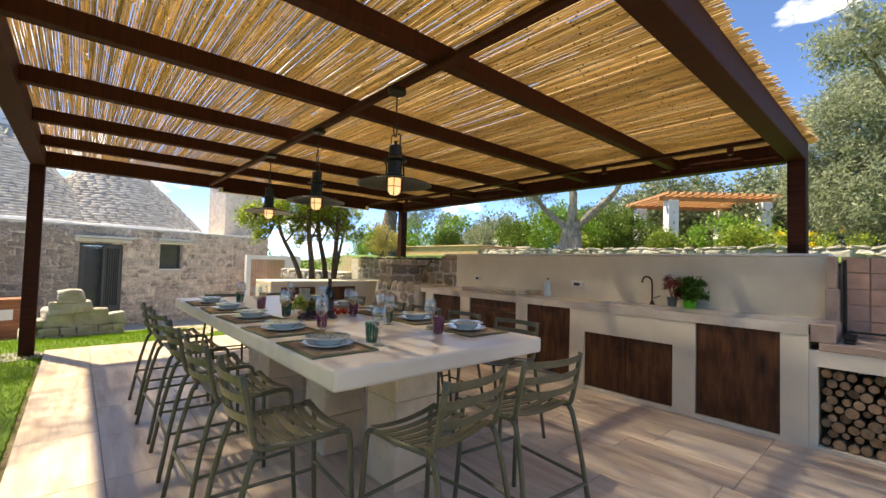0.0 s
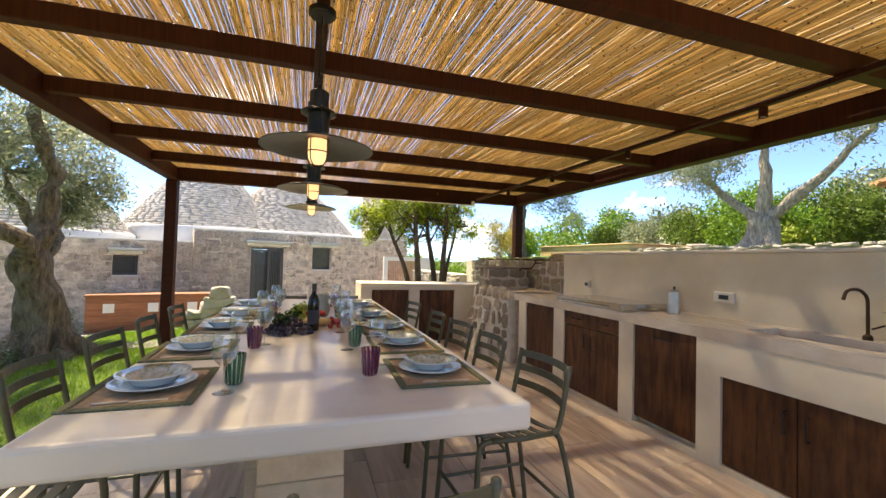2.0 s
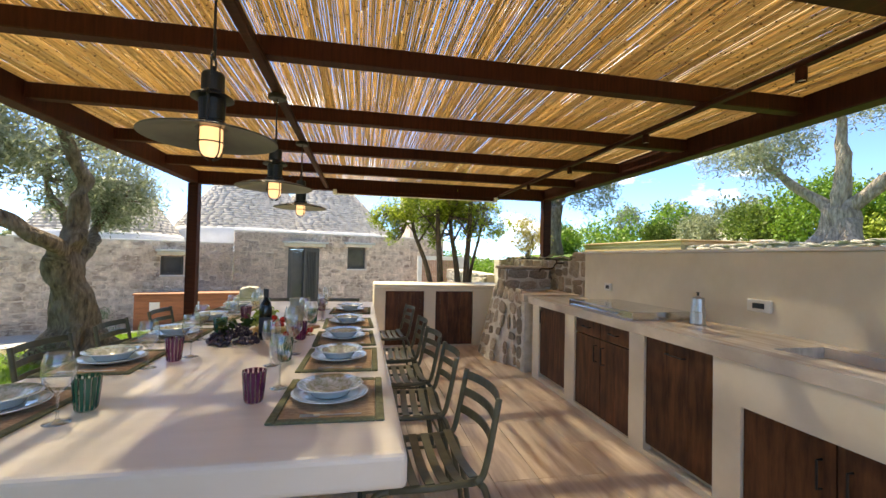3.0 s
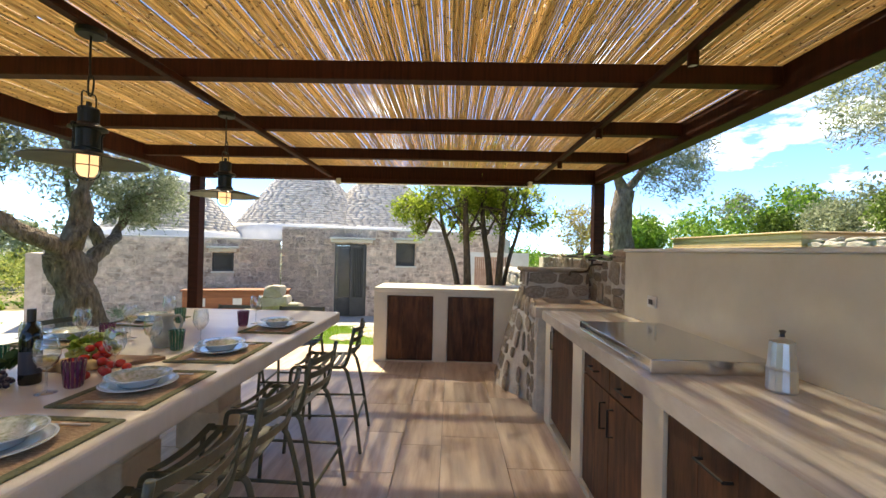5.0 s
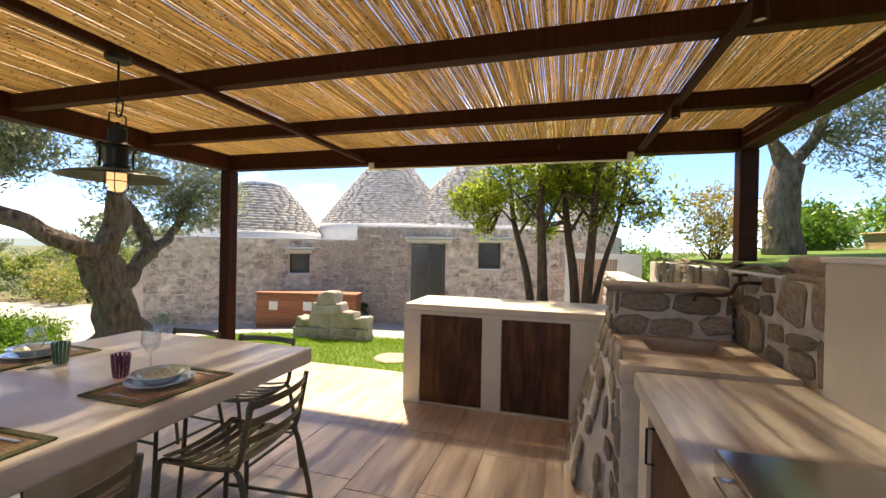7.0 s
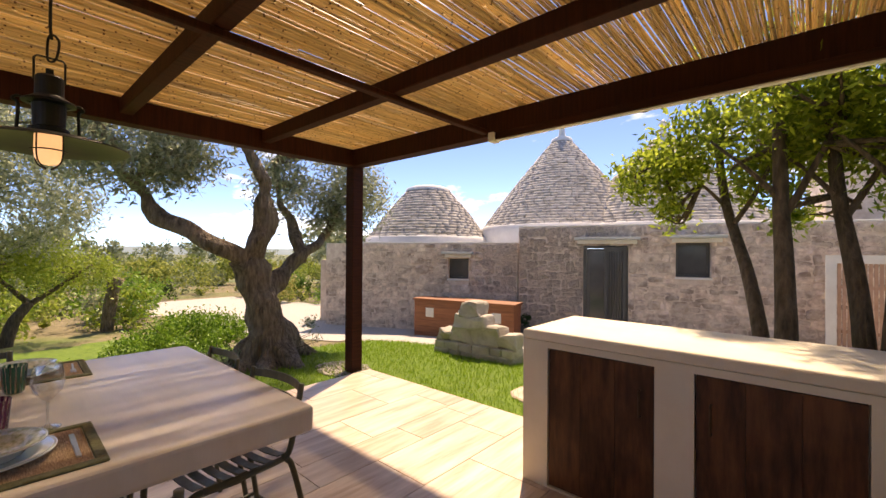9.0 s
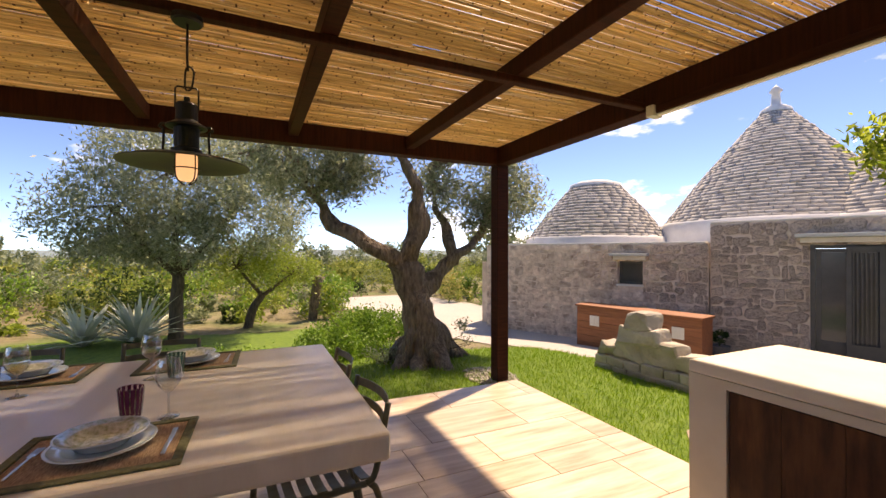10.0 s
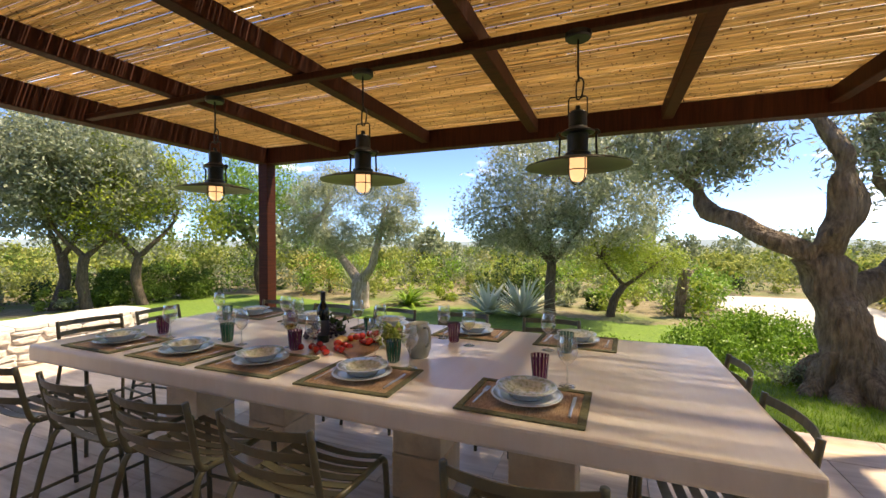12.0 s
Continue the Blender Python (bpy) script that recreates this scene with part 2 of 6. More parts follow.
surf("board_wood", (0.20, 0.10, 0.045), (0.34, 0.19, 0.09), 8, (1, 6, 1), 0.55, 0.15, 40)
surf("bread", (0.42, 0.25, 0.09), (0.58, 0.40, 0.17), 14, rough=0.8, bump=0.5, island=0.2)
surf("green_pot", (0.09, 0.50, 0.015), (0.12, 0.58, 0.02), 8, rough=0.35, bump=0.0)
surf("grey_pot", (0.10, 0.105, 0.11), (0.16, 0.165, 0.17), 8, rough=0.6, bump=0.1)
surf("rust_metal", (0.05, 0.028, 0.016), (0.10, 0.055, 0.03), 20, rough=0.5, bump=0.2, metal=0.6)
surf("label_paper", (0.045, 0.04, 0.05), (0.06, 0.055, 0.06), 10, rough=0.7, bump=0.0)
surf("paper_pale", (0.55, 0.54, 0.52), (0.62, 0.61, 0.58), 10, rough=0.7, bump=0.0)
surf("green_cloth", (0.10, 0.42, 0.12), (0.16, 0.52, 0.18), 8, rough=0.9, bump=0.4)
surf("pool_stone", (0.50, 0.33, 0.17), (0.66, 0.48, 0.28), 5, (0.5, 0.5, 3), 0.8, 0.3, 20, vary=0.1)
surf("lounger_cloth", (0.66, 0.64, 0.60), (0.74, 0.72, 0.68), 8, rough=0.8, bump=0.1)
leafy("olive_leaf", (0.15, 0.19, 0.095), (0.46, 0.50, 0.36), 0.42, 0.5)
leafy("olive_leaf_far", (0.12, 0.165, 0.075), (0.34, 0.38, 0.24), 0.6, 0.35)
leafy("bay_leaf", (0.10, 0.17, 0.016), (0.44, 0.52, 0.085), 0.35, 0.7)
leafy("bush_leaf", (0.07, 0.17, 0.018), (0.25, 0.42, 0.06), 0.45, 0.35)
leafy("hedge_leaf", (0.045, 0.095, 0.014), (0.17, 0.26, 0.045), 0.5, 0.35)
leafy("herb_leaf", (0.03, 0.085, 0.010), (0.11, 0.22, 0.03), 0.45, 0.3)
leafy("lime_leaf", (0.17, 0.26, 0.03), (0.40, 0.48, 0.09), 0.5, 0.4)
leafy("gold_leaf", (0.30, 0.27, 0.06), (0.52, 0.46, 0.18), 0.5, 0.35)
leafy("scrub_leaf", (0.12, 0.19, 0.035), (0.40, 0.42, 0.11), 0.7, 0.4)
leafy("dark_leaf", (0.020, 0.045, 0.010), (0.065, 0.11, 0.022), 0.5, 0.3)
leafy("agave_leaf", (0.50, 0.56, 0.44), (0.84, 0.84, 0.70), 0.5, 0.35)
leafy("frond_leaf", (0.09, 0.20, 0.018), (0.26, 0.38, 0.05), 0.4, 0.3)
leafy("red_leaf", (0.16, 0.025, 0.03), (0.30, 0.06, 0.05), 0.5, 0.3)
leafy("blade", (0.11, 0.24, 0.012), (0.27, 0.42, 0.035), 0.6, 0.4)
leafy("flower_yellow", (0.60, 0.42, 0.02), (0.75, 0.60, 0.05), 0.6, 0.3)


def thin_glass(name, colour):
    """Thin clear glass: see-through, with a gloss that grows at grazing angles."""
    m, N, L, b = nodes(name)
    tr, gl, fr, x = N.new("ShaderNodeBsdfTransparent"), N.new("ShaderNodeBsdfGlossy"), N.new("ShaderNodeLayerWeight"), N.new("ShaderNodeMixShader")
    tr.inputs["Color"].default_value = (*colour, 1)
    gl.inputs["Roughness"].default_value = 0.03
    fr.inputs["Blend"].default_value = 0.32
    mr = N.new("ShaderNodeMapRange")
    mr.inputs["To Min"].default_value, mr.inputs["To Max"].default_value = 0.14, 0.95
    L.new(fr.outputs["Facing"], mr.inputs["Value"])
    L.new(mr.outputs["Result"], x.inputs["Fac"])
    L.new(tr.outputs["BSDF"], x.inputs[1])
    L.new(gl.outputs["BSDF"], x.inputs[2])
    L.new(x.outputs["Shader"], N["Material Output"].inputs["Surface"])
    M[name] = m


thin_glass("clear_glass", (0.95, 0.97, 0.96))
thin_glass("mint_glass", (0.50, 0.74, 0.62))
thin_glass("rose_glass", (0.78, 0.50, 0.60))
thin_glass("wine_yellow", (0.86, 0.80, 0.42))
surf("green_glass", (0.008, 0.085, 0.045), (0.012, 0.11, 0.06), 8, rough=0.12, bump=0.0, coat=0.5)
surf("purple_glass", (0.105, 0.012, 0.05), (0.14, 0.018, 0.07), 8, rough=0.12, bump=0.0, coat=0.5)
surf("bottle_glass", (0.006, 0.007, 0.005), (0.010, 0.011, 0.008), 4, rough=0.06, bump=0.0)
# canes let part of the sunlight through
N, L = M["cane"].node_tree.nodes, M["cane"].node_tree.links
b = N["Principled BSDF"]
t = N.new("ShaderNodeBsdfTranslucent")
L.new(b.inputs["Base Color"].links[0].from_socket, t.inputs["Color"])
x = N.new("ShaderNodeMixShader")
x.inputs["Fac"].default_value = 0.54
L.new(b.outputs["BSDF"], x.inputs[1])
L.new(t.outputs["BSDF"], x.inputs[2])
L.new(x.outputs["Shader"], N["Material Output"].inputs["Surface"])
m, N, L, b = nodes("bulb")
b.inputs["Base Color"].default_value = (0.85, 0.62, 0.45, 1)
b.inputs["Emission Color"].default_value = (1.0, 0.58, 0.32, 1)
b.inputs["Emission Strength"].default_value = 0.20
b.inputs["Roughness"].default_value = 0.25
M["bulb"] = m


# ---- mesh helpers ----
def finish(me, smooth):
    if smooth:
        me.polygons.foreach_set("use_smooth", [True] * len(me.polygons))
    me.update()
    return me


def mesh_of(name, bm, mat, smooth=False):
    me = bpy.data.meshes.new(name)
    bm.to_mesh(me)
    bm.free()
    me.materials.append(M[mat])
    return finish(me, smooth)


def np_mesh(name, verts, faces, mat, smooth=False):
    """A mesh from arrays: verts (n, 3), faces (k, 3 or 4)."""
    me = bpy.data.meshes.new(name)
    verts, faces = np.asarray(verts, dtype=np.float32), np.asarray(faces, dtype=np.int32)
    k, c = faces.shape
    me.vertices.add(len(verts))
    me.vertices.foreach_set("co", verts.ravel())
    me.loops.add(k * c)
    me.loops.foreach_set("vertex_index", faces.ravel())
    me.polygons.add(k)
    me.polygons.foreach_set("loop_start", np.arange(0, k * c, c, dtype=np.int32))
    me.update(calc_edges=True)
    me.materials.append(M[mat])
    return finish(me, smooth)


def thing(name, label, category, m=None, group="", kind=""):
    ob = new(name)
    if m is not None:
        ob.matrix_basis = m
    return tagged(ob, label, category, group, kind)


def put(name, me, parent=None, label="", m=None):
    ob = new(name, me)
    if parent:
        ob.parent = parent
    if m is not None:
        ob.matrix_basis = m
    return tagged(ob, label)


def part(name, bm, mat, parent, label="", smooth=False):
    return put(name, mesh_of(name, bm, mat, smooth), parent, label)


def box(bm, x0, y0, z0, x1, y1, z1, bevel=0.0, seg=1):
    r = bmesh.ops.create_cube(bm, size=1.0, matrix=Matrix.LocRotScale(((x0 + x1) / 2, (y0 + y1) / 2, (z0 + z1) / 2), None, (x1 - x0, y1 - y0, z1 - z0)))
    if bevel:
        es = list({e for v in r["verts"] for e in v.link_edges})
        bmesh.ops.bevel(bm, geom=es, offset=bevel, segments=seg, affect="EDGES", profile=0.5)
    return bm


def boxes(*rows, bevel=0.0, seg=1):
    bm = bmesh.new()
    for r in rows:
        box(bm, *r, bevel=bevel, seg=seg)
    return bm


def tube(bm, pts, radii, n=8, cap=True):
    """A tube along points, with one radius or a radius a point."""
    pts = [Vector(p) for p in pts]
    if not isinstance(radii, (list, tuple)):
        radii = [radii] * len(pts)
    rings, side = [], None
    for i, p in enumerate(pts):
        d = (pts[min(i + 1, len(pts) - 1)] - pts[max(i - 1, 0)]).normalized()
        if side is None:
            side = d.orthogonal().normalized()
        side = (side - d * side.dot(d)).normalized()
        up = d.cross(side)
        rings.append([bm.verts.new(p + (side * math.cos(a) + up * math.sin(a)) * radii[i]) for a in (2 * math.pi * k / n for k in range(n))])
    for a, c in zip(rings, rings[1:]):
        for k in range(n):
            bm.faces.new((a[k], a[(k + 1) % n], c[(k + 1) % n], c[k]))
    if cap:
        bm.faces.new(rings[0][::-1])
        bm.faces.new(rings[-1])
    return bm


def bend(pts, steps=5):
    """A smooth line through points (Catmull-Rom)."""
    p = [Vector(q) for q in pts]
    p = [p[0] * 2 - p[1]] + p + [p[-1] * 2 - p[-2]]
    out = []
    for i in range(1, len(p) - 2):
        for s in range(steps):
            t = s / steps
            out.append(0.5 * (2 * p[i] + (p[i + 1] - p[i - 1]) * t + (2 * p[i - 1] - 5 * p[i] + 4 * p[i + 1] - p[i + 2]) * t * t
                              + (3 * p[i] - p[i - 1] - 3 * p[i + 1] + p[i + 2]) * t ** 3))
    return out + [p[-2]]


def lathe(bm, profile, n=24, centre=(0, 0)):
    """Turns a profile of (radius, height) about the upright axis."""
    rings = []
    for r, z in profile:
        rings.append([bm.verts.new((centre[0] + r * math.cos(2 * math.pi * k / n), centre[1] + r * math.sin(2 * math.pi * k / n), z)) for k in range(n)] if r > 1e-5
                     else [bm.verts.new((centre[0], centre[1], z))])
    for a, c in zip(rings, rings[1:]):
        for k in range(n):
            q = [a[k % len(a)], a[(k + 1) % len(a)], c[(k + 1) % len(c)], c[k % len(c)]]
            q = [v for i, v in enumerate(q) if v not in q[:i]]
            if len(q) > 2:
                bm.faces.new(q)
    return bm


def leaves(name, centres, size, aspect, mat, parent=None, label="", up=0.0, rng=None):
    """Many small pointed leaves, each a folded diamond, round the given centres."""
    rng = rng or np.random.default_rng(3)
    c = np.asarray(centres, dtype=np.float64)
    n = len(c)
    d = rng.normal(size=(n, 3))
    d[:, 2] += up
    d /= np.linalg.norm(d, axis=1)[:, None]
    s = np.cross(d, rng.normal(size=(n, 3)))
    s /= np.linalg.norm(s, axis=1)[:, None] + 1e-9
    nn = np.cross(d, s)
    ln = size * rng.uniform(0.65, 1.3, (n, 1))
    w = ln * aspect * 0.5
    v = np.stack([c - d * ln * 0.5, c + s * w + nn * w * 0.25, c + d * ln * 0.5, c - s * w + nn * w * 0.25], axis=1).reshape(-1, 3)
    f = np.arange(n * 4).reshape(n, 4)
    return put(name, np_mesh(name, v, f, mat), parent, label)


def clusters(rows, rng, shell=0.5):
    """Leaf places: rows of (x, y, z, rx, rz, count, clump); leaves gather in small clumps inside each ellipsoid."""
    out = []
    for x, y, z, rx, rz, n, clump in rows:
        k = max(3, n // 58)
        d = rng.normal(size=(k, 3))
        d /= np.linalg.norm(d, axis=1)[:, None]
        c = d * (rng.uniform(shell ** 3, 1, (k, 1)) ** (1 / 3)) * np.array([rx, rx, rz]) + np.array([x, y, z])
        p = c[rng.integers(0, k, n)] + rng.normal(size=(n, 3)) * clump
        out.append(p)
    return np.concatenate(out)


# ---- slabs with openings ----
def holed(us, vs, skip, d0, d1, place):
    """One connected slab over a grid of lines us, vs, from depth d0 to d1, without the cells for which skip(u, v) holds."""
    bm, made = bmesh.new(), {}

    def vert(i, j, k):
        if (i, j, k) not in made:
            made[i, j, k] = bm.verts.new(place(us[i], vs[j], (d0, d1)[k]))
        return made[i, j, k]

    full = {(i, j) for i in range(len(us) - 1) for j in range(len(vs) - 1) if not skip((us[i] + us[i + 1]) / 2, (vs[j] + vs[j + 1]) / 2)}
    for i, j in full:
        for k in (0, 1):
            bm.faces.new([vert(i, j, k), vert(i + 1, j, k), vert(i + 1, j + 1, k), vert(i, j + 1, k)])
        for di, dj, p, r in ((-1, 0, (i, j), (i, j + 1)), (1, 0, (i + 1, j), (i + 1, j + 1)), (0, -1, (i, j), (i + 1, j)), (0, 1, (i, j + 1), (i + 1, j + 1))):
            if (i + di, j + dj) not in full:
                bm.faces.new([vert(*p, 0), vert(*r, 0), vert(*r, 1), vert(*p, 1)])
    bmesh.ops.recalc_face_normals(bm, faces=bm.faces)
    return bm


# ---- ground ----
def gz(x, y):
    """Height of the land: level by the terrace, falling to north and west, a higher terrace to the east."""
    dx, dy = max(0.0, -x, x - 5.0), max(0.0, y - 8.1, -2.0 - y)
    d = math.hypot(max(0.0, -x), dy)
    t = min(1.0, max(0.0, (d - 0.4) / 5.2))
    low = -0.07 - 0.46 * t * t * (3 - 2 * t)
    if x < -20:
        low -= min(25.0, (-x - 20) * 0.035)
    high = 1.38 + 0.045 * (x - 5.3) if x < 11.2 else 1.66 + 0.03 * (x - 11.2)
    high = min(high, 3.2)
    w = min(1.0, max(0.0, (x - 5.28) / 0.12))
    if y > 9.5:
        w = min(1.0, max(0.0, (x - 5.28 - 0.5 * (y - 9.5)) / 0.25))
    return low * (1 - w) + high * w


def axis(*spans):
    out = []
    for a, c, s in spans:
        out += list(np.arange(a, c, s))
    return out + [spans[-1][1]]


gx = axis((-3000, -300, 300), (-300, -40, 20), (-40, -12, 2.0), (-12, 5.2, 0.35), (5.2, 5.6, 0.05), (5.6, 16, 0.6), (16, 60, 4), (60, 300, 40), (300, 3000, 300))
gy = axis((-3000, -300, 300), (-300, -40, 20), (-40, -10, 2.0), (-10, 20, 0.4), (20, 60, 4), (60, 300, 40), (300, 3000, 300))
gv = np.array([(x, y, gz(x, y) + 0.012 * noise.noise((x * 0.7, y * 0.7, 0)) * (abs(x) < 60)) for x in gx for y in gy])
nyy = len(gy)
ii, jj = np.meshgrid(np.arange(len(gx) - 1), np.arange(nyy - 1), indexing="ij")
q = (ii * nyy + jj).ravel()
gf = np.stack([q, q + nyy, q + nyy + 1, q + 1], axis=1)
ground = put("ground", np_mesh("ground", gv, gf, "soil", True))
tagged(ground, "dry brown garden soil with patches of green", "ground", kind="structure")
ground.data.materials.append(M["plain"])
cx, cy = gv[gf].mean(axis=1)[:, 0], gv[gf].mean(axis=1)[:, 1]
ground.data.polygons.foreach_set("material_index", ((np.abs(cx) > 24) | (np.abs(cy) > 26)).astype(np.int32))


def sheet(name, outline, lift, mat, label, category, step=0.3):
    """A thin sheet over the land inside an outline (a function of x, y over a box)."""
    (x0, y0, x1, y1), inside = outline
    xs, ys = np.arange(x0, x1 + step, step), np.arange(y0, y1 + step, step)
    v = np.array([(x, y, gz(x, y) + lift) for x in xs for y in ys])
    m = len(ys)
    f = [(i * m + j, (i + 1) * m + j, (i + 1) * m + j + 1, i * m + j + 1) for i in range(len(xs) - 1) for j in range(m - 1)
         if inside(xs[i] + step / 2, ys[j] + step / 2)]
    return tagged(put(name, np_mesh(name, v, f, mat, True)), label, category, kind="structure")


def in_lawn(x, y):
    west = -7.4 - 0.4 * math.sin(y * 0.8) < x < -0.02 and -9 < y < 9.2 + 0.25 * x
    north = -2.2 < x < 4.6 and 8.1 < y < 10.35 + 0.22 * x
    return west or north


def in_gravel(x, y):
    return not in_lawn(x, y) and -14 < x < 5.2 and 10.1 + 0.17 * x < y < 15.5 + 0.25 * x


sheet("lawn", ((-8.0, -9, 4.8, 11.7), in_lawn), 0.025, "grass_soil", "bright green mown lawn round the terrace", "lawn", 0.15)
sheet("gravel", ((-16, 3, 5.2, 16), in_gravel), 0.018, "gravel", "pale gravel drive along the stone house", "gravel", 0.25)
sheet("terrace_lawn", ((5.5, -6, 10.6, 18), lambda x, y: x > 5.4 + max(0, 0.5 * (y - 9.3))), 0.03, "grass_soil", "green lawn on the raised terrace", "lawn", 0.3)
rng = np.random.default_rng(11)
gp = []
while len(gp) < 42000:
    x, y = rng.uniform(-4.5, 4.6), rng.uniform(1.5, 11.2)
    if in_lawn(x, y) and rng.random() < math.exp(-max(0, math.hypot(x - 1, y - 8.3) - 2) * 0.35):
        gp.append((x, y, gz(x, y) + 0.025))
gp = np.array(gp)
n = len(gp)
a = rng.uniform(0, 2 * math.pi, n)
h = rng.uniform(0.03, 0.065, n)
lean = rng.normal(size=(n, 2)) * 0.02
w = 0.0035
v = np.stack([gp + np.stack([np.cos(a) * w, np.sin(a) * w, 0 * a], 1), gp - np.stack([np.cos(a) * w, np.sin(a) * w, 0 * a], 1),
              gp + np.stack([lean[:, 0], lean[:, 1], h], 1)], axis=1).reshape(-1, 3)
tagged(put("grass", np_mesh("grass", v, np.arange(3 * n).reshape(n, 3), "blade")), "short blades of bright green grass", "grass", kind="stuff")

# far hills beyond the plain, the haze painted into their blue colour
bm = bmesh.new()
prev = None
for k in range(61):
    an = radians(95 + k * 3.2)
    r = 2400
    hgt = 8 + 42 * max(0, noise.noise((k * 0.16, 3.1, 0))) + 12 * noise.noise((k * 0.6, 1.0, 0))
    lo, hi = bm.verts.new((r * math.cos(an), r * math.sin(an), -40)), bm.verts.new((r * math.cos(an) * 1.1, r * math.sin(an) * 1.1, hgt))
    if prev:
        bm.faces.new((prev[0], lo, hi, prev[1]))
    prev = (lo, hi)
tagged(part("backdrop", bm, "haze_tinted_hill", None), "hills on the horizon, tinted blue for haze", "hills", kind="structure")

# ---- paved floor ----
floor = tagged(part("floor", boxes((0.0, -4.2, -0.25, 5.2, 8.12, -0.012)), "grout", None), "terrace floor of honed travertine slabs", "floor", kind="structure")
rng = random.Random(5)
slab_meshes = {}


def slab_mesh(wx, wy):
    key = (round(wx, 2), round(wy, 2))
    if key not in slab_meshes:
        slab_meshes[key] = mesh_of("floor_slab", boxes((-key[0] / 2 + 0.002, -key[1] / 2 + 0.002, -0.02, key[0] / 2 - 0.002, key[1] / 2 - 0.002, 0.0), bevel=0.002), "travertine")
    return slab_meshes[key]


slabs = []
x, row = 0.0, 0
while x < 4.58:
    wx = (0.45, 0.60, 0.45, 0.30)[row % 4]
    y = -4.2 + (0.0, 0.45, 0.2, 0.6)[row % 4] - 0.9
    while y < 8.1:
        wy = rng.choice((0.60, 0.75, 0.90, 0.90))
        y0, y1 = max(y, -4.2), min(y + wy, 8.1)
        if y1 - y0 > 0.08:
            slabs.append((x + wx / 2, (y0 + y1) / 2, wx, y1 - y0))
        y += wy
    x += wx
    row += 1

# ---- pergola ----
pergola = thing("pergola", "dark red-brown timber pergola over the outdoor dining terrace", "pergola")
PX0, PX1, PY0, PY1 = -0.17, 5.78, 1.09, 7.98
BEAM0, BEAM1 = 2.47, 2.67


def bar(name, x0, y0, z0, x1, y1, z1, mat="beam", bev=0.006):
    """A timber lying along its longest side; grain runs with it."""
    sx, sy, sz = x1 - x0, y1 - y0, z1 - z0
    long = max(sx, sy, sz)
    if long == sz:
        bm, turn, dims = None, Matrix(), (sx, sy, sz)
    elif long == sx:
        turn, dims = Matrix.Rotation(radians(90), 4, "Y"), (sz, sy, sx)
    else:
        turn, dims = Matrix.Rotation(radians(-90), 4, "X"), (sx, sz, sy)
    bm = boxes((-dims[0] / 2, -dims[1] / 2, -dims[2] / 2, dims[0] / 2, dims[1] / 2, dims[2] / 2), bevel=bev)
    return name, mesh_of(name, bm, mat), Matrix.Translation(((x0 + x1) / 2, (y0 + y1) / 2, (z0 + z1) / 2)) @ turn


def timber(parent, *args, **kw):
    name, me, m = bar(*args, **kw)
    return put(name, me, parent, m=m)


P = 0.075
for px, py, pb in ((PX0, PY0, -0.06), (PX0, PY1, -0.11), (PX1, PY0, 1.36), (PX1, PY1, 1.0)):
    timber(pergola, "post", px - P, py - P, pb, px + P, py + P, BEAM0 - 0.002)
for py in (PY0, PY1):
    timber(pergola, "beam", PX0 - P, py - P, BEAM0, PX1 + P, py + P, BEAM1)
for px in (PX0, PX1):
    timber(pergola, "beam", px - P + 0.001, PY0 + P + 0.001, BEAM0 + 0.001, px + P - 0.001, PY1 - P - 0.001, BEAM1 - 0.001)
for k in range(1, 6):
    ry = PY0 + (PY1 - PY0) * k / 6
    timber(pergola, "rafter", PX0 + P, ry - 0.045, 2.535, PX1 - P, ry + 0.045, 2.655)
timber(pergola, "lamp_rail", 1.825, PY0 + P, 2.49, 1.885, PY1 - P, 2.534)
timber(pergola, "spot_rail", 4.83, PY0 + P, 2.495, 4.885, PY1 - P, 2.534)

# cane roof: one mesh of single canes, laid from beam to beam, the upper layer closer over the kitchen side
rng = np.random.default_rng(21)
cv, cf, nv, nf = [], [], [], []
NS = 6


def cane_tube(V, F, pts, rad):
    base = len(V)
    for p, r in zip(pts, rad):
        for k in range(NS):
            t = 2 * math.pi * k / NS
            V.append((p[0] + r * math.cos(t), p[1], p[2] + r * math.sin(t)))
    for i in range(len(pts) - 1):
        for k in range(NS):
            F.append((base + i * NS + k, base + i * NS + (k + 1) % NS, base + (i + 1) * NS + (k + 1) % NS, base + (i + 1) * NS + k))


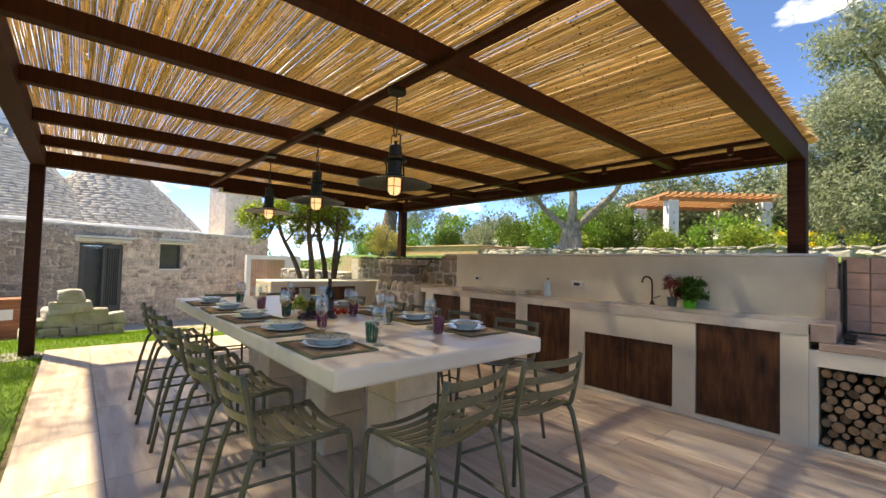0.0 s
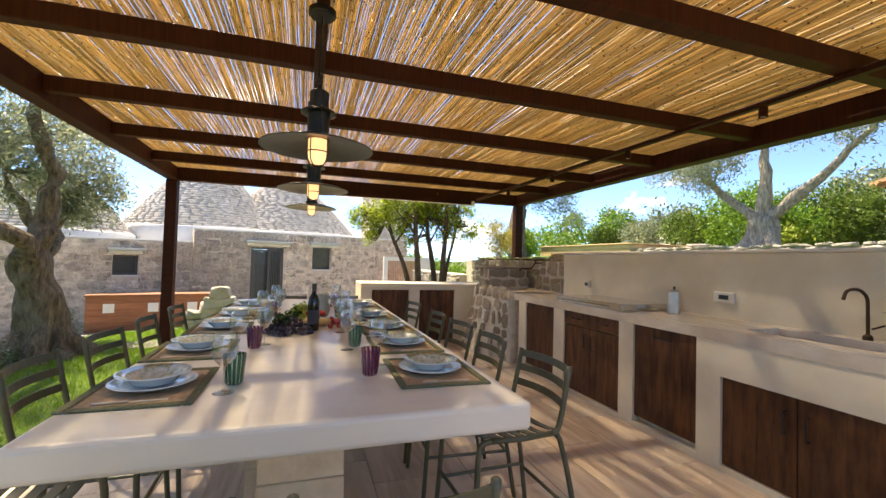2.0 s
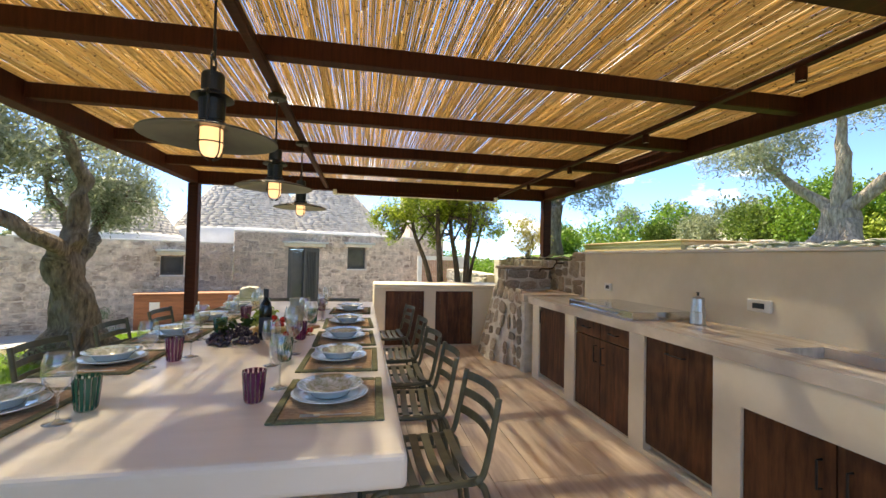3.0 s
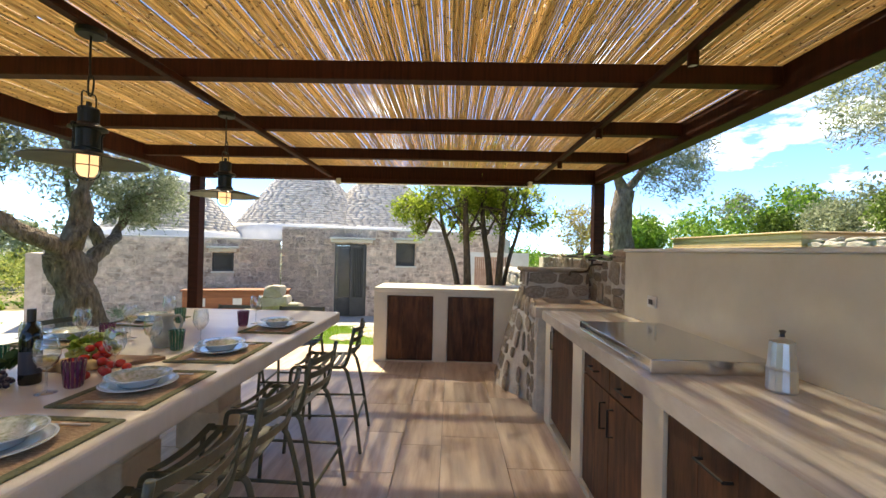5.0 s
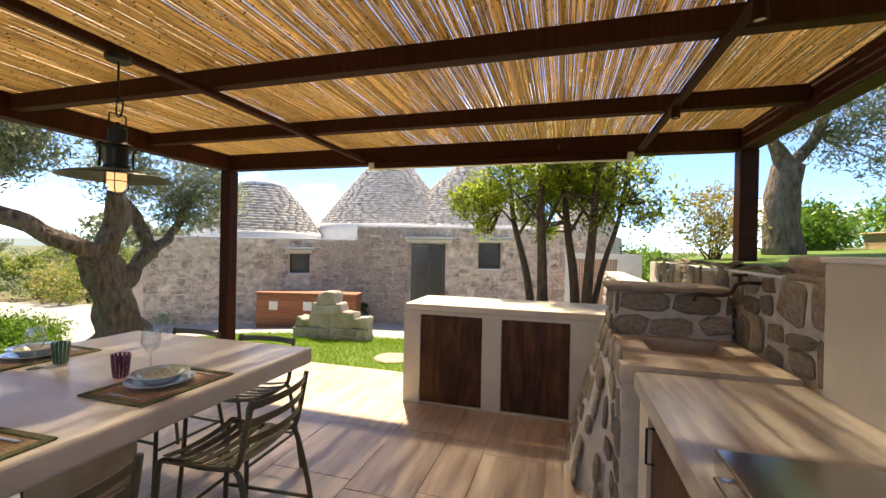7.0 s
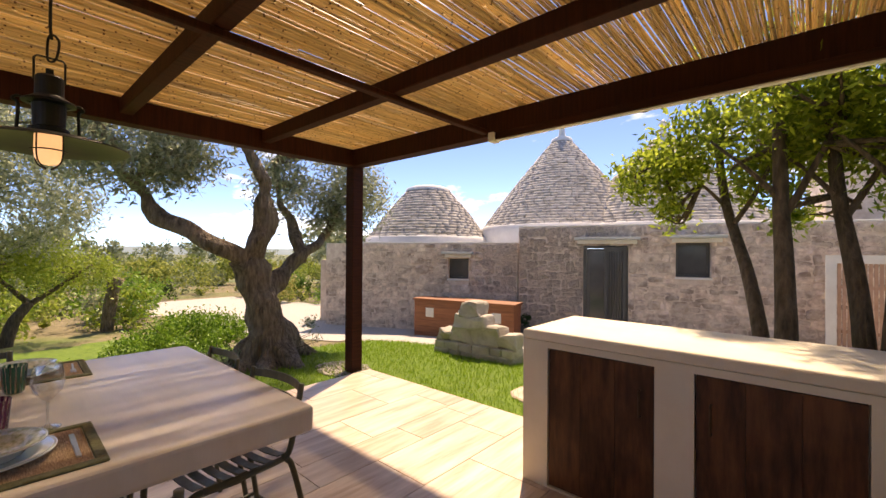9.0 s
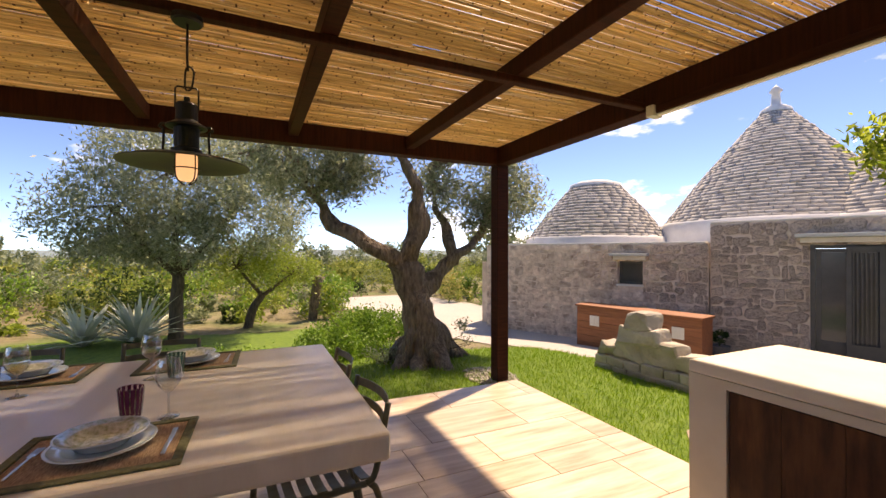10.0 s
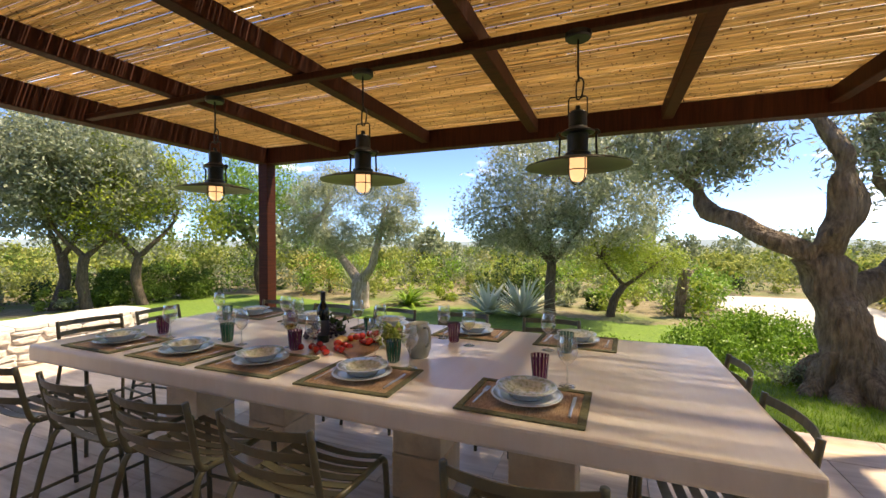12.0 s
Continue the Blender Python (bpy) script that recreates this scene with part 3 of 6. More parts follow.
for layer, (z0, pitch, miss) in enumerate(((2.668, 0.0133, 0.0), (2.688, 0.05, 0.2))):
    x = PX0 - 0.10
    while x < PX1 + 0.12:
        if rng.random() > miss:
            y = PY0 - 0.14 + rng.uniform(-0.9, 0.05)
            while y < PY1 + 0.05:
                ln, r = rng.uniform(0.7, 2.2), rng.uniform(0.0047, 0.0074)
                y1 = min(y + ln, PY1 + rng.uniform(0.10, 0.16))
                y0 = max(y, PY0 - rng.uniform(0.10, 0.16))
                if y1 - y0 > 0.2:
                    sl, dz, xo = rng.normal(0, 0.0012), rng.uniform(-0.004, 0.006), rng.uniform(-0.0012, 0.0012)
                    bow, wave, ph = rng.normal(0, 0.0011), rng.uniform(5, 11), rng.uniform(0, 6.28)
                    steps = np.linspace(0, 1, max(4, int((y1 - y0) / 0.24)))
                    at = lambda q: x + xo + sl * (q - 0.5) * 2 + bow * math.sin(q * (y1 - y0) * wave + ph)
                    pts = [(at(q), y0 + (y1 - y0) * q, z0 + r + dz) for q in steps]
                    cane_tube(cv, cf, pts, [r * rng.uniform(0.92, 1.06) for _ in steps])
                    if layer == 0:
                        for ny in np.arange(y0 + rng.uniform(0.05, 0.3), y1 - 0.01, rng.uniform(0.28, 0.6)):
                            nx = at((ny - y0) / (y1 - y0))
                            cane_tube(nv, nf, [(nx, ny - 0.005, z0 + r + dz), (nx, ny + 0.005, z0 + r + dz)], [r * 1.12, r * 1.12])
                y += ln + 0.004
        x += pitch * rng.uniform(0.94, 1.06) * (0.5 if layer and x > 3.0 else 1.0)
nb = len(cv)
me = np_mesh("ceiling", cv + nv, cf + [tuple(i + nb for i in f) for f in nf], "cane", True)
me.materials.append(M["cane_node"])
me.polygons.foreach_set("material_index", [0] * len(cf) + [1] * len(nf))
tagged(put("ceiling", me), "woven golden river-cane matting laid over the rafters", "ceiling", kind="structure")

# ---- masonry kitchen ----
CF, CB, CT = 4.48, 5.16, 0.93
kitchen = tagged(new("kitchen_counter"), "beige plastered masonry kitchen counter along the retaining wall", "counter")
openings = [(1.02, 1.62, 0.04, 0.85), (1.81, 2.71, 0.04, 0.62), (2.89, 3.49, 0.04, 0.855), (3.66, 4.49, 0.04, 0.855), (4.68, 5.30, 0.04, 0.85)]
in_open = lambda y, z: any(a0 < y < a1 and z0 < z < z1 for a0, a1, z0, z1 in openings)
ys = sorted({0.85, 5.48, *(o[0] for o in openings), *(o[1] for o in openings)})
zs = sorted({0.0, 0.852, *(o[2] for o in openings), *(o[3] for o in openings)})
part("body", holed(ys, zs, in_open, CF, CF + 0.07, lambda y, z, d: (d, y, z)), "plaster", kitchen)
part("back_panel", boxes((CF + 0.071, 0.85, 0.0, CB, 5.48, 0.852)), "plaster", kitchen)
SX0, SX1, SY0, SY1 = 4.68, 5.02, 1.98, 2.70
part("worktop", holed([CF - 0.006, SX0, SX1, CB - 0.001], [0.85, SY0, SY1, 5.62], lambda x, y: SX0 < x < SX1 and SY0 < y < SY1, 0.853, CT, lambda x, y, d: (x, y, d)), "worktop", kitchen,
     "smooth beige stone-coloured worktop with streaks")
part("sink", boxes((SX0 + 0.001, SY0 + 0.001, 0.854, SX1 - 0.001, SY1 - 0.001, 0.872)), "worktop", kitchen, "shallow sink sunk in the worktop")


def pull(bm, x, y, z, length, upright=True):
    """A bent iron pull standing off the door."""
    h = length / 2
    if upright:
        p = [(x, y, z - h), (x - 0.03, y, z - h), (x - 0.03, y, z + h), (x, y, z + h)]
    else:
        p = [(x, y - h, z), (x - 0.03, y - h, z), (x - 0.03, y + h, z), (x, y + h, z)]
    return tube(bm, p, 0.0055, 6)


def leaf_door(parent, name, y0, y1, z0, z1, x, boards=3):
    """A door of upright boards on the plane x, facing west."""
    d = put(name, mesh_of(name, boxes((x + 0.006, y0, z0, x + 0.022, y1, z1)), "door_wood"), parent)
    bw = (y1 - y0) / boards
    for k in range(boards):
        me = mesh_of("board", boxes((-0.007, -bw / 2 + 0.0005, -(z1 - z0) / 2, 0.006, bw / 2 - 0.0005, (z1 - z0) / 2), bevel=0.0007), "door_wood")
        put("board", me, d, m=Matrix.Translation((x, y0 + bw * (k + 0.5), (z0 + z1) / 2)))
    return d


DX = CF + 0.022
g = 0.006
a0, a1, z0, z1 = openings[0]
d = leaf_door(kitchen, "door", a0 + g, a1 - g, z0 + g, z1 - g, DX)
part("handle", pull(bmesh.new(), DX - 0.007, a0 + 0.10, 0.56, 0.14), "black_metal", d, "black iron pull")
a0, a1, z0, z1 = openings[1]
mid = (a0 + a1) / 2
for p0, p1, hy in ((a0 + g, mid - 0.003, mid - 0.06), (mid + 0.003, a1 - g, mid + 0.06)):
    d = leaf_door(kitchen, "door", p0, p1, z0 + g, z1 - g, DX, 2)
    part("handle", pull(bmesh.new(), DX - 0.007, hy, 0.46, 0.13), "black_metal", d, "black iron pull")
a0, a1, z0, z1 = openings[2]
d = leaf_door(kitchen, "door", a0 + g, a1 - g, z0 + 0.05, z1 - g, DX)
part("handle", pull(bmesh.new(), DX - 0.007, (a0 + a1) / 2, 0.775, 0.15, False), "black_metal", d, "black iron pull")
a0, a1, z0, z1 = openings[3]
mid = (a0 + a1) / 2
for p0, p1, hy in ((a0 + g, mid - 0.003, mid - 0.055), (mid + 0.003, a1 - g, mid + 0.055)):
    d = leaf_door(kitchen, "door", p0, p1, z0 + g, 0.705, DX, 2)
    part("handle", pull(bmesh.new(), DX - 0.007, hy, 0.575, 0.14), "black_metal", d, "black iron pull")
    d = put("drawer_front", mesh_of("drawer_front", boxes((DX - 0.007, p0, 0.715, DX + 0.022, p1, z1 - g), bevel=0.002), "door_wood"), kitchen)
    part("handle", pull(bmesh.new(), DX - 0.007, (p0 + p1) / 2, 0.785, 0.11, False), "black_metal", d, "black iron pull")
a0, a1, z0, z1 = openings[4]
d = leaf_door(kitchen, "door", a0 + g, a1 - g, z0 + 0.05, z1 - g, DX)
part("handle", pull(bmesh.new(), DX - 0.007, a1 - 0.06, 0.74, 0.14), "black_metal", d, "black iron pull")

back = tagged(part("wall_east", boxes((CB, 0.80, 0.0, 5.36, 5.50, 1.475), bevel=0.008), "plaster", None), "smooth beige plastered splashback wall holding up the terrace", "wall", kind="structure")
part("coping", boxes((CB - 0.012, 0.79, 1.476, 5.38, 5.515, 1.50), bevel=0.005), "limewash", back, "thin pale coping")
tagged(part("wall_retaining", boxes((CB + 0.1, -4.4, -0.3, 5.36, 0.46, 1.40), (5.2, -4.6, -0.3, 5.4, -4.2, 1.2)), "plaster", None), "plain plastered retaining wall", "wall", kind="structure")

# ---- bar block ----
BX0, BX1, BY0, BY1, BT = 2.655, 4.95, 7.24, 7.99, 0.955
bar_block = tagged(new("bar_counter"), "beige plastered masonry bar block with two wooden doors", "counter")
bo = [(2.825, 3.43), (3.61, 4.215)]
part("body", holed([BX0, bo[0][0], bo[0][1], bo[1][0], bo[1][1], BX1], [0.0, 0.012, 0.857, BT - 0.06], lambda x, z: 0.012 < z < 0.857 and any(p < x < r for p, r in bo),
                   BY0, BY0 + 0.05, lambda x, z, d: (x, d, z)), "plaster", bar_block)
part("back_panel", boxes((BX0, BY0 + 0.051, 0.0, BX1, BY1, BT - 0.06)), "plaster", bar_block)
part("worktop", boxes((BX0 - 0.004, BY0 - 0.004, BT - 0.059, BX1, BY1 + 0.004, BT), bevel=0.012, seg=2), "plaster", bar_block, "smooth pale plastered top")
for (p0, p1), hx in zip(bo, (3.36, 3.68)):
    d = put("door", mesh_of("door", boxes((p0 + g, BY0 + 0.026, 0.018, p1 - g, BY0 + 0.045, 0.85)), "door_wood"), bar_block)
    bw = (p1 - p0 - 2 * g) / 3
    for k in range(3):
        put("board", mesh_of("board", boxes((-bw / 2 + 0.0008, -0.008, -0.415, bw / 2 - 0.0005, 0.008, 0.415), bevel=0.0007), "door_wood"), d,
            m=Matrix.Translation((p0 + g + bw * (k + 0.5), BY0 + 0.018, 0.434)))
    h = tube(bmesh.new(), [(hx, BY0 + 0.012, 0.58), (hx, BY0 - 0.02, 0.58), (hx, BY0 - 0.02, 0.72), (hx, BY0 + 0.012, 0.72)], 0.0055, 6)
    part("handle", h, "rust_metal", d, "brown iron pull")

# ---- table ----
TX0, TX1, TY0, TY1, TT = 1.11, 2.602, 1.95, 5.775, 0.85
table = tagged(new("dining_table"), "long beige concrete dining table on stone pillars", "table")
bm = boxes((TX0, TY0, TT - 0.10, TX1, TY1, TT), bevel=0.018, seg=3)
part("tabletop", bm, "table_top", table, smooth=False)
for px, py in ((1.83, 2.44), (1.72, 3.10), (1.74, 4.22), (1.86, 4.93)):
    leg = put("leg", mesh_of("leg", boxes((px - 0.14, py - 0.14, 0.0, px + 0.14, py + 0.14, 0.7495)), "leg_stone"), table, "squared block-stone pillar")
    zz = 0.0
    rr = random.Random(int(py * 100))
    for hgt in (0.26, 0.25, 0.24):
        e = rr.uniform(-0.008, 0.008)
        part("block", boxes((px - 0.155 + e, py - 0.155, zz, px + 0.155 + e, py + 0.155 + e, zz + hgt - 0.002), bevel=0.007, seg=2), "leg_stone", leg)
        zz += hgt


# ---- stone walls ----
def stone_shapes(mat, count=10, seed=1, inset=0.16):
    """Unit stones (1 x 1 x 1, the face towards -y), worn and uneven."""
    rr = random.Random(seed)
    out = []
    for _ in range(count):
        v, j = [], lambda s: rr.uniform(-s, s)
        back4 = [(-0.5, 0.5, -0.5), (0.5, 0.5, -0.5), (0.5, 0.5, 0.5), (-0.5, 0.5, 0.5)]
        edge = [(x + j(0.11), -0.15 + j(0.15), z + j(0.11)) for x, z in ((-0.49, -0.3), (-0.32, -0.49), (0.32, -0.49), (0.49, -0.3), (0.49, 0.3), (0.32, 0.49), (-0.32, 0.49), (-0.49, 0.3))]
        face = [(x * (1 - inset * 1.6) + j(0.04), -0.5 + j(0.14), z * (1 - inset * 1.6) + j(0.04)) for x, _, z in edge]
        v = edge + face + [(0, -0.52 + j(0.1), 0)]
        f = [(k, (k + 1) % 8, 8 + (k + 1) % 8, 8 + k) for k in range(8)]
        t = [(8 + k, 8 + (k + 1) % 8, 16) for k in range(8)]
        me = bpy.data.meshes.new("stone")
        n0 = len(v)
        v += [(x, 0.5, z) for x, _, z in edge]
        f += [(n0 + k, n0 + (k + 1) % 8, (k + 1) % 8, k) for k in range(8)]
        me.from_pydata(v, [], f + t)
        me.materials.append(M[mat])
        out.append(finish(me, False))
    return out


SHAPES = {k: stone_shapes(k, 12, i + 2) for i, k in enumerate(("wall_stone", "pier_stone", "dry_stone", "white_stone", "ruin_stone"))}


def lay(parent, frame_m, W, H, shape, course, width, depth, seed, holes=(), joined=None, top=None, gap=0.008, singly=lambda u: True, tilt=2.0, split=0.0):
    """Courses of stones over a face: u along x, up along z, face towards -y of frame_m. holes: (u0, u1, z0, z1)."""
    rr = random.Random(seed)
    shapes = SHAPES[shape]
    vs, fs = [], []
    z, count = 0.0, 0
    while z < H - 0.03:
        hgt = min(rr.uniform(*course), H - z)
        if H - z - hgt < 0.05:
            hgt = H - z
        u = -rr.uniform(0, width[0])
        while u < W:
            wd = rr.uniform(*width)
            u0, u1 = max(u, 0), min(u + wd, W)
            u += wd
            zt = hgt
            if u1 - u0 < 0.04 or (top and z + hgt * 0.6 > top((u0 + u1) / 2)):
                continue
            cuts = [(u0, u1)]
            for h0, h1, k0, k1 in holes:
                if z + hgt > k0 + 0.02 and z < k1 - 0.02:
                    cuts = [c for s0, s1 in cuts for c in ((s0, min(s1, h0)), (max(s0, h1), s1)) if c[1] - c[0] > 0.04]
            cells = []
            for s0, s1 in cuts:
                f = rr.uniform(0.35, 0.65)
                cells += [(s0, s1, z, hgt * f), (s0, s1, z + hgt * f, hgt * (1 - f))] if rr.random() < split and hgt > 0.12 else [(s0, s1, z, hgt)]
            for s0, s1, zc, zt in cells:
                me = rr.choice(shapes)
                dz = rr.uniform(-0.012, 0.012)
                mm = Matrix.Translation(((s0 + s1) / 2, -depth * rr.uniform(-0.1, 0.3), zc + zt / 2 + dz)) @ Matrix.Rotation(radians(rr.uniform(-tilt, tilt)), 4, "Y") \
                    @ Matrix.Diagonal(((s1 - s0 - gap) * rr.choice((1, -1)), depth, (zt - gap) * rr.uniform(0.92, 1.06), 1))
                if joined is None or singly(s0):
                    count += 1
                    if mm.determinant() < 0:
                        mm = mm @ Matrix.Diagonal((-1, 1, 1, 1))
                    put("stone", me, parent, m=frame_m @ mm)
                else:
                    if mm.determinant() < 0:
                        mm = mm @ Matrix.Diagonal((-1, 1, 1, 1))
                    base = len(vs)
                    vs += [frame_m @ (mm @ p.co) for p in me.vertices]
                    fs += [tuple(i + base for i in p.vertices) for p in me.polygons]
        z += hgt
    if vs:
        me = bpy.data.meshes.new("stones")
        me.from_pydata(vs, [], fs)
        me.materials.append(M[joined])
        tagged(put("rubble", finish(me, False), parent), kind="stuff")
    return count


def seg_frame(x, y, z, angle):
    return pose(x, y, z, 0, 0, angle)


# the stone house: two stretches of front wall
house = tagged(new("trullo_house"), "old limestone trullo house with conical grey slab roofs", "house")
RA = math.degrees(math.atan2(1.10, 3.59))
LA = math.degrees(math.atan2(2.17, 4.54))
FR, FL = seg_frame(-1.06, 13.27, -0.62, RA), seg_frame(-5.60, 11.05, -0.62, LA)
WR, WL = 6.6, 5.03
HR = [(1.43, 2.33, 0.10, 2.21), (3.20, 3.80, 1.58, 2.27)]
HL = [(3.36, 3.87, 1.40, 1.89)]


def wall_core(W, H, holes, thick=0.5, front=0.004):
    """Wall body of upright strips, with the openings left out."""
    us = sorted({0.0, W, *(h[0] for h in holes), *(h[1] for h in holes)})
    zs = sorted({-0.3, H, *(h[2] for h in holes), *(h[3] for h in holes)})
    return holed(us, zs, lambda u, z: any(h0 < u < h1 and k0 < z < k1 for h0, h1, k0, k1 in holes), front, front + thick, lambda u, z, d: (u, d, z))


LTOP = lambda u: 2.27 if u > 0.9 else 1.75 + 0.55 * u
wr = put("wall", mesh_of("wall", wall_core(WR, 2.63, HR), "mortar"), house, m=FR)
wlf = put("wall", mesh_of("wall", wall_core(WL, 2.26, HL), "mortar"), house, m=FL)
put("wall", mesh_of("wall", boxes((0, 0, -0.3, 6.0, 0.5, 2.6)), "mortar"), house, m=FR @ pose(WR, 0.03, 0, 0, 0, 62))
put("wall", mesh_of("wall", boxes((0, 0, -0.3, 5.0, 0.5, 1.8)), "mortar"), house, m=FL @ pose(0.02, 0.55, 0, 0, 0, 97))
put("wall_top", mesh_of("wall_top", boxes((0, 0.0, 2.631, WR, 0.5, 2.67), bevel=0.01), "limewash"), house, "limewashed top of the wall", m=FR)
put("wall_top", mesh_of("wall_top", boxes((0.6, 0.0, 2.261, WL - 0.05, 0.5, 2.295), bevel=0.01), "limewash"), house, "limewashed top of the wall", m=FL)
put("flat_roof", mesh_of("flat_roof", boxes((0, 0.51, 2.3, WR, 5.5, 2.62)), "limewash"), house, "limewashed roof terrace", m=FR)
put("flat_roof", mesh_of("flat_roof", boxes((0.6, 0.51, 1.9, WL, 4.5, 2.24)), "limewash"), house, "limewashed roof terrace", m=FL)


def slab_lintel(W0, W1, z, F):
    put("lintel", mesh_of("lintel", boxes((W0, -0.20, z, W1, 0.05, z + 0.06), bevel=0.006), "blue_slab"), house, "thin pale stone slab over the opening", m=F)
    put("lintel_stone", mesh_of("lintel_stone", boxes((W0 + 0.05, -0.06, z - 0.085, W1 - 0.06, 0.08, z - 0.002), bevel=0.008), "limewash"), house, m=F)


slab_lintel(1.26, 2.56, 2.33, FR)
slab_lintel(3.08, 4.04, 2.36, FR)
slab_lintel(3.24, 3.99, 2.00, FL)


def window(F, hole, name):
    h0, h1, k0, k1 = hole
    w = put("window", mesh_of("window", boxes((h0, 0.16, k0, h0 + 0.05, 0.21, k1), (h1 - 0.05, 0.16, k0, h1, 0.21, k1), (h0 + 0.05, 0.16, k0, h1 - 0.05, 0.21, k0 + 0.05), (h0 + 0.05, 0.16, k1 - 0.05, h1 - 0.05, 0.21, k1)),
                               "grey_paint"), house, "small window with a dark grey frame", m=F)
    put("pane", mesh_of("pane", boxes((h0 + 0.05, 0.18, k0 + 0.05, h1 - 0.05, 0.19, k1 - 0.05)), "pane_dark"), w)
    put("sill", mesh_of("sill", boxes((h0 - 0.02, -0.03, k0 - 0.04, h1 + 0.02, 0.16, k0 - 0.001), bevel=0.006), "limewash"), w)


for hl in HR[1:]:
    window(FR, hl, "w")
window(FL, HL[0], "w")
# entrance door: frame, glazed leaf with mesh, one leaf swung open
h0, h1, k0, k1 = HR[0]
dr = put("door", mesh_of("door", boxes((h0, 0.02, k0, h0 + 0.06, 0.12, k1), (h1 - 0.06, 0.02, k0, h1, 0.12, k1), (h0 + 0.06, 0.02, k1 - 0.06, h1 - 0.06, 0.12, k1)), "grey_paint"), house, "dark grey metal door, its outer leaf ajar", m=FR)
put("door_leaf", mesh_of("door_leaf", boxes((h0 + 0.065, 0.05, k0 + 0.01, h1 - 0.065, 0.08, k0 + 0.55), (h0 + 0.065, 0.05, k0 + 0.55, h0 + 0.13, 0.08, k1 - 0.065), (h1 - 0.13, 0.05, k0 + 0.55, h1 - 0.065, 0.08, k1 - 0.065),
                                    (h0 + 0.13, 0.05, k1 - 0.13, h1 - 0.13, 0.08, k1 - 0.065)), "grey_paint"), dr)
put("pane", mesh_of("pane", boxes((h0 + 0.13, 0.06, k0 + 0.551, h1 - 0.13, 0.068, k1 - 0.131)), "pane_dark"), dr)
shutter = put("shutter", mesh_of("shutter", holed([0, 0.06, 0.36, 0.42], [-1.02, -0.5, 0.94, 1.02], lambda x, z: 0.06 < x < 0.36 and -0.5 < z < 0.94, -0.016, 0.016, lambda x, z, d: (x, d, z)), "grey_paint"), dr, "barred grey shutter leaf",
              m=pose(h1 - 0.05, -0.03, (k0 + k1) / 2, 0, 0, 188))
for x in np.arange(0.08, 0.35, 0.05):
    put("bar", mesh_of("bar", boxes((x, -0.010, -0.499, x + 0.02, 0.010, 0.939)), "grey_paint"), shutter)
put("handle", mesh_of("handle", tube(bmesh.new(), [(h0 + 0.46, 0.03, 1.0), (h0 + 0.46, -0.03, 1.0), (h0 + 0.46, -0.03, 1.18), (h0 + 0.46, 0.03, 1.18)], 0.01, 6), "steel"), dr)


def cone(x, y, z0, r0, z1, r1, label, pinnacle, seed):
    """A trullo roof: rings of rough slabs, a limewashed foot and cap."""
    rr = np.random.default_rng(seed)
    H = z1 - z0
    rings = int(H / 0.074)
    vs, fs = [], []
    for k in range(rings):
        t = k / rings
        r = r0 + (r1 - r0) * t + 0.05 * math.sin(math.pi * t)
        zb = z0 + H * t
        nseg = max(14, int(2 * math.pi * r / 0.27))
        a0 = rr.uniform(0, 1)
        cuts = np.sort((np.arange(nseg) + rr.uniform(-0.25, 0.25, nseg)) / nseg) * 2 * math.pi + a0
        for s in range(nseg):
            b0, b1 = cuts[s], cuts[(s + 1) % nseg] + (2 * math.pi if s == nseg - 1 else 0) - 0.004
            ro = r + rr.uniform(-0.006, 0.016)
            hh = 0.078 + rr.uniform(-0.008, 0.004)
            lo = zb + rr.uniform(-0.008, 0.006)
            q = len(vs)
            for bb in (b0, b1):
                cs, sn = math.cos(bb), math.sin(bb)
                for rad, zz in ((ro, lo), (ro - 0.045, lo + hh), (ro - 0.18, lo + hh + 0.01), (ro - 0.12, lo - 0.01)):
                    vs.append((x + rad * cs, y + rad * sn, zz))
            fs += [(q, q + 4, q + 5, q + 1), (q + 1, q + 5, q + 6, q + 2), (q, q + 1, q + 2, q + 3), (q + 4, q + 7, q + 6, q + 5), (q, q + 3, q + 7, q + 4)]
    bm = lathe(bmesh.new(), [(r0 - 0.02, z0 - 0.02), (r1 - 0.02, z1 - 0.04), (0, z1 - 0.04)], 48, (x, y))
    rf = put("roof", mesh_of("roof", bm, "roof_slab", True), house, label)
    tagged(put("slab_roofing", np_mesh("slab_roofing", vs, fs, "roof_slab"), rf), kind="stuff")
    put("roof_foot", mesh_of("roof_foot", lathe(bmesh.new(), [(r0 + 0.05, z0 - 0.45), (r0 + 0.07, z0 - 0.02), (r0 - 0.03, z0 + 0.04)], 48, (x, y)), "limewash", True), rf, "limewashed foot of the cone")
    prof = [(r1 + 0.05, z1 - 0.03), (r1 + 0.03, z1 + 0.05), (r1 * 0.7, z1 + 0.12)]
    prof += [(0.10, z1 + 0.16), (0.075, z1 + 0.42), (0.13, z1 + 0.47), (0.06, z1 + 0.56), (0.0, z1 + 0.62)] if pinnacle else [(0.0, z1 + 0.14)]
    put("pinnacle", mesh_of("pinnacle", lathe(bmesh.new(), prof, 24, (x, y)), "limewash", True), rf, "limewashed pinnacle")


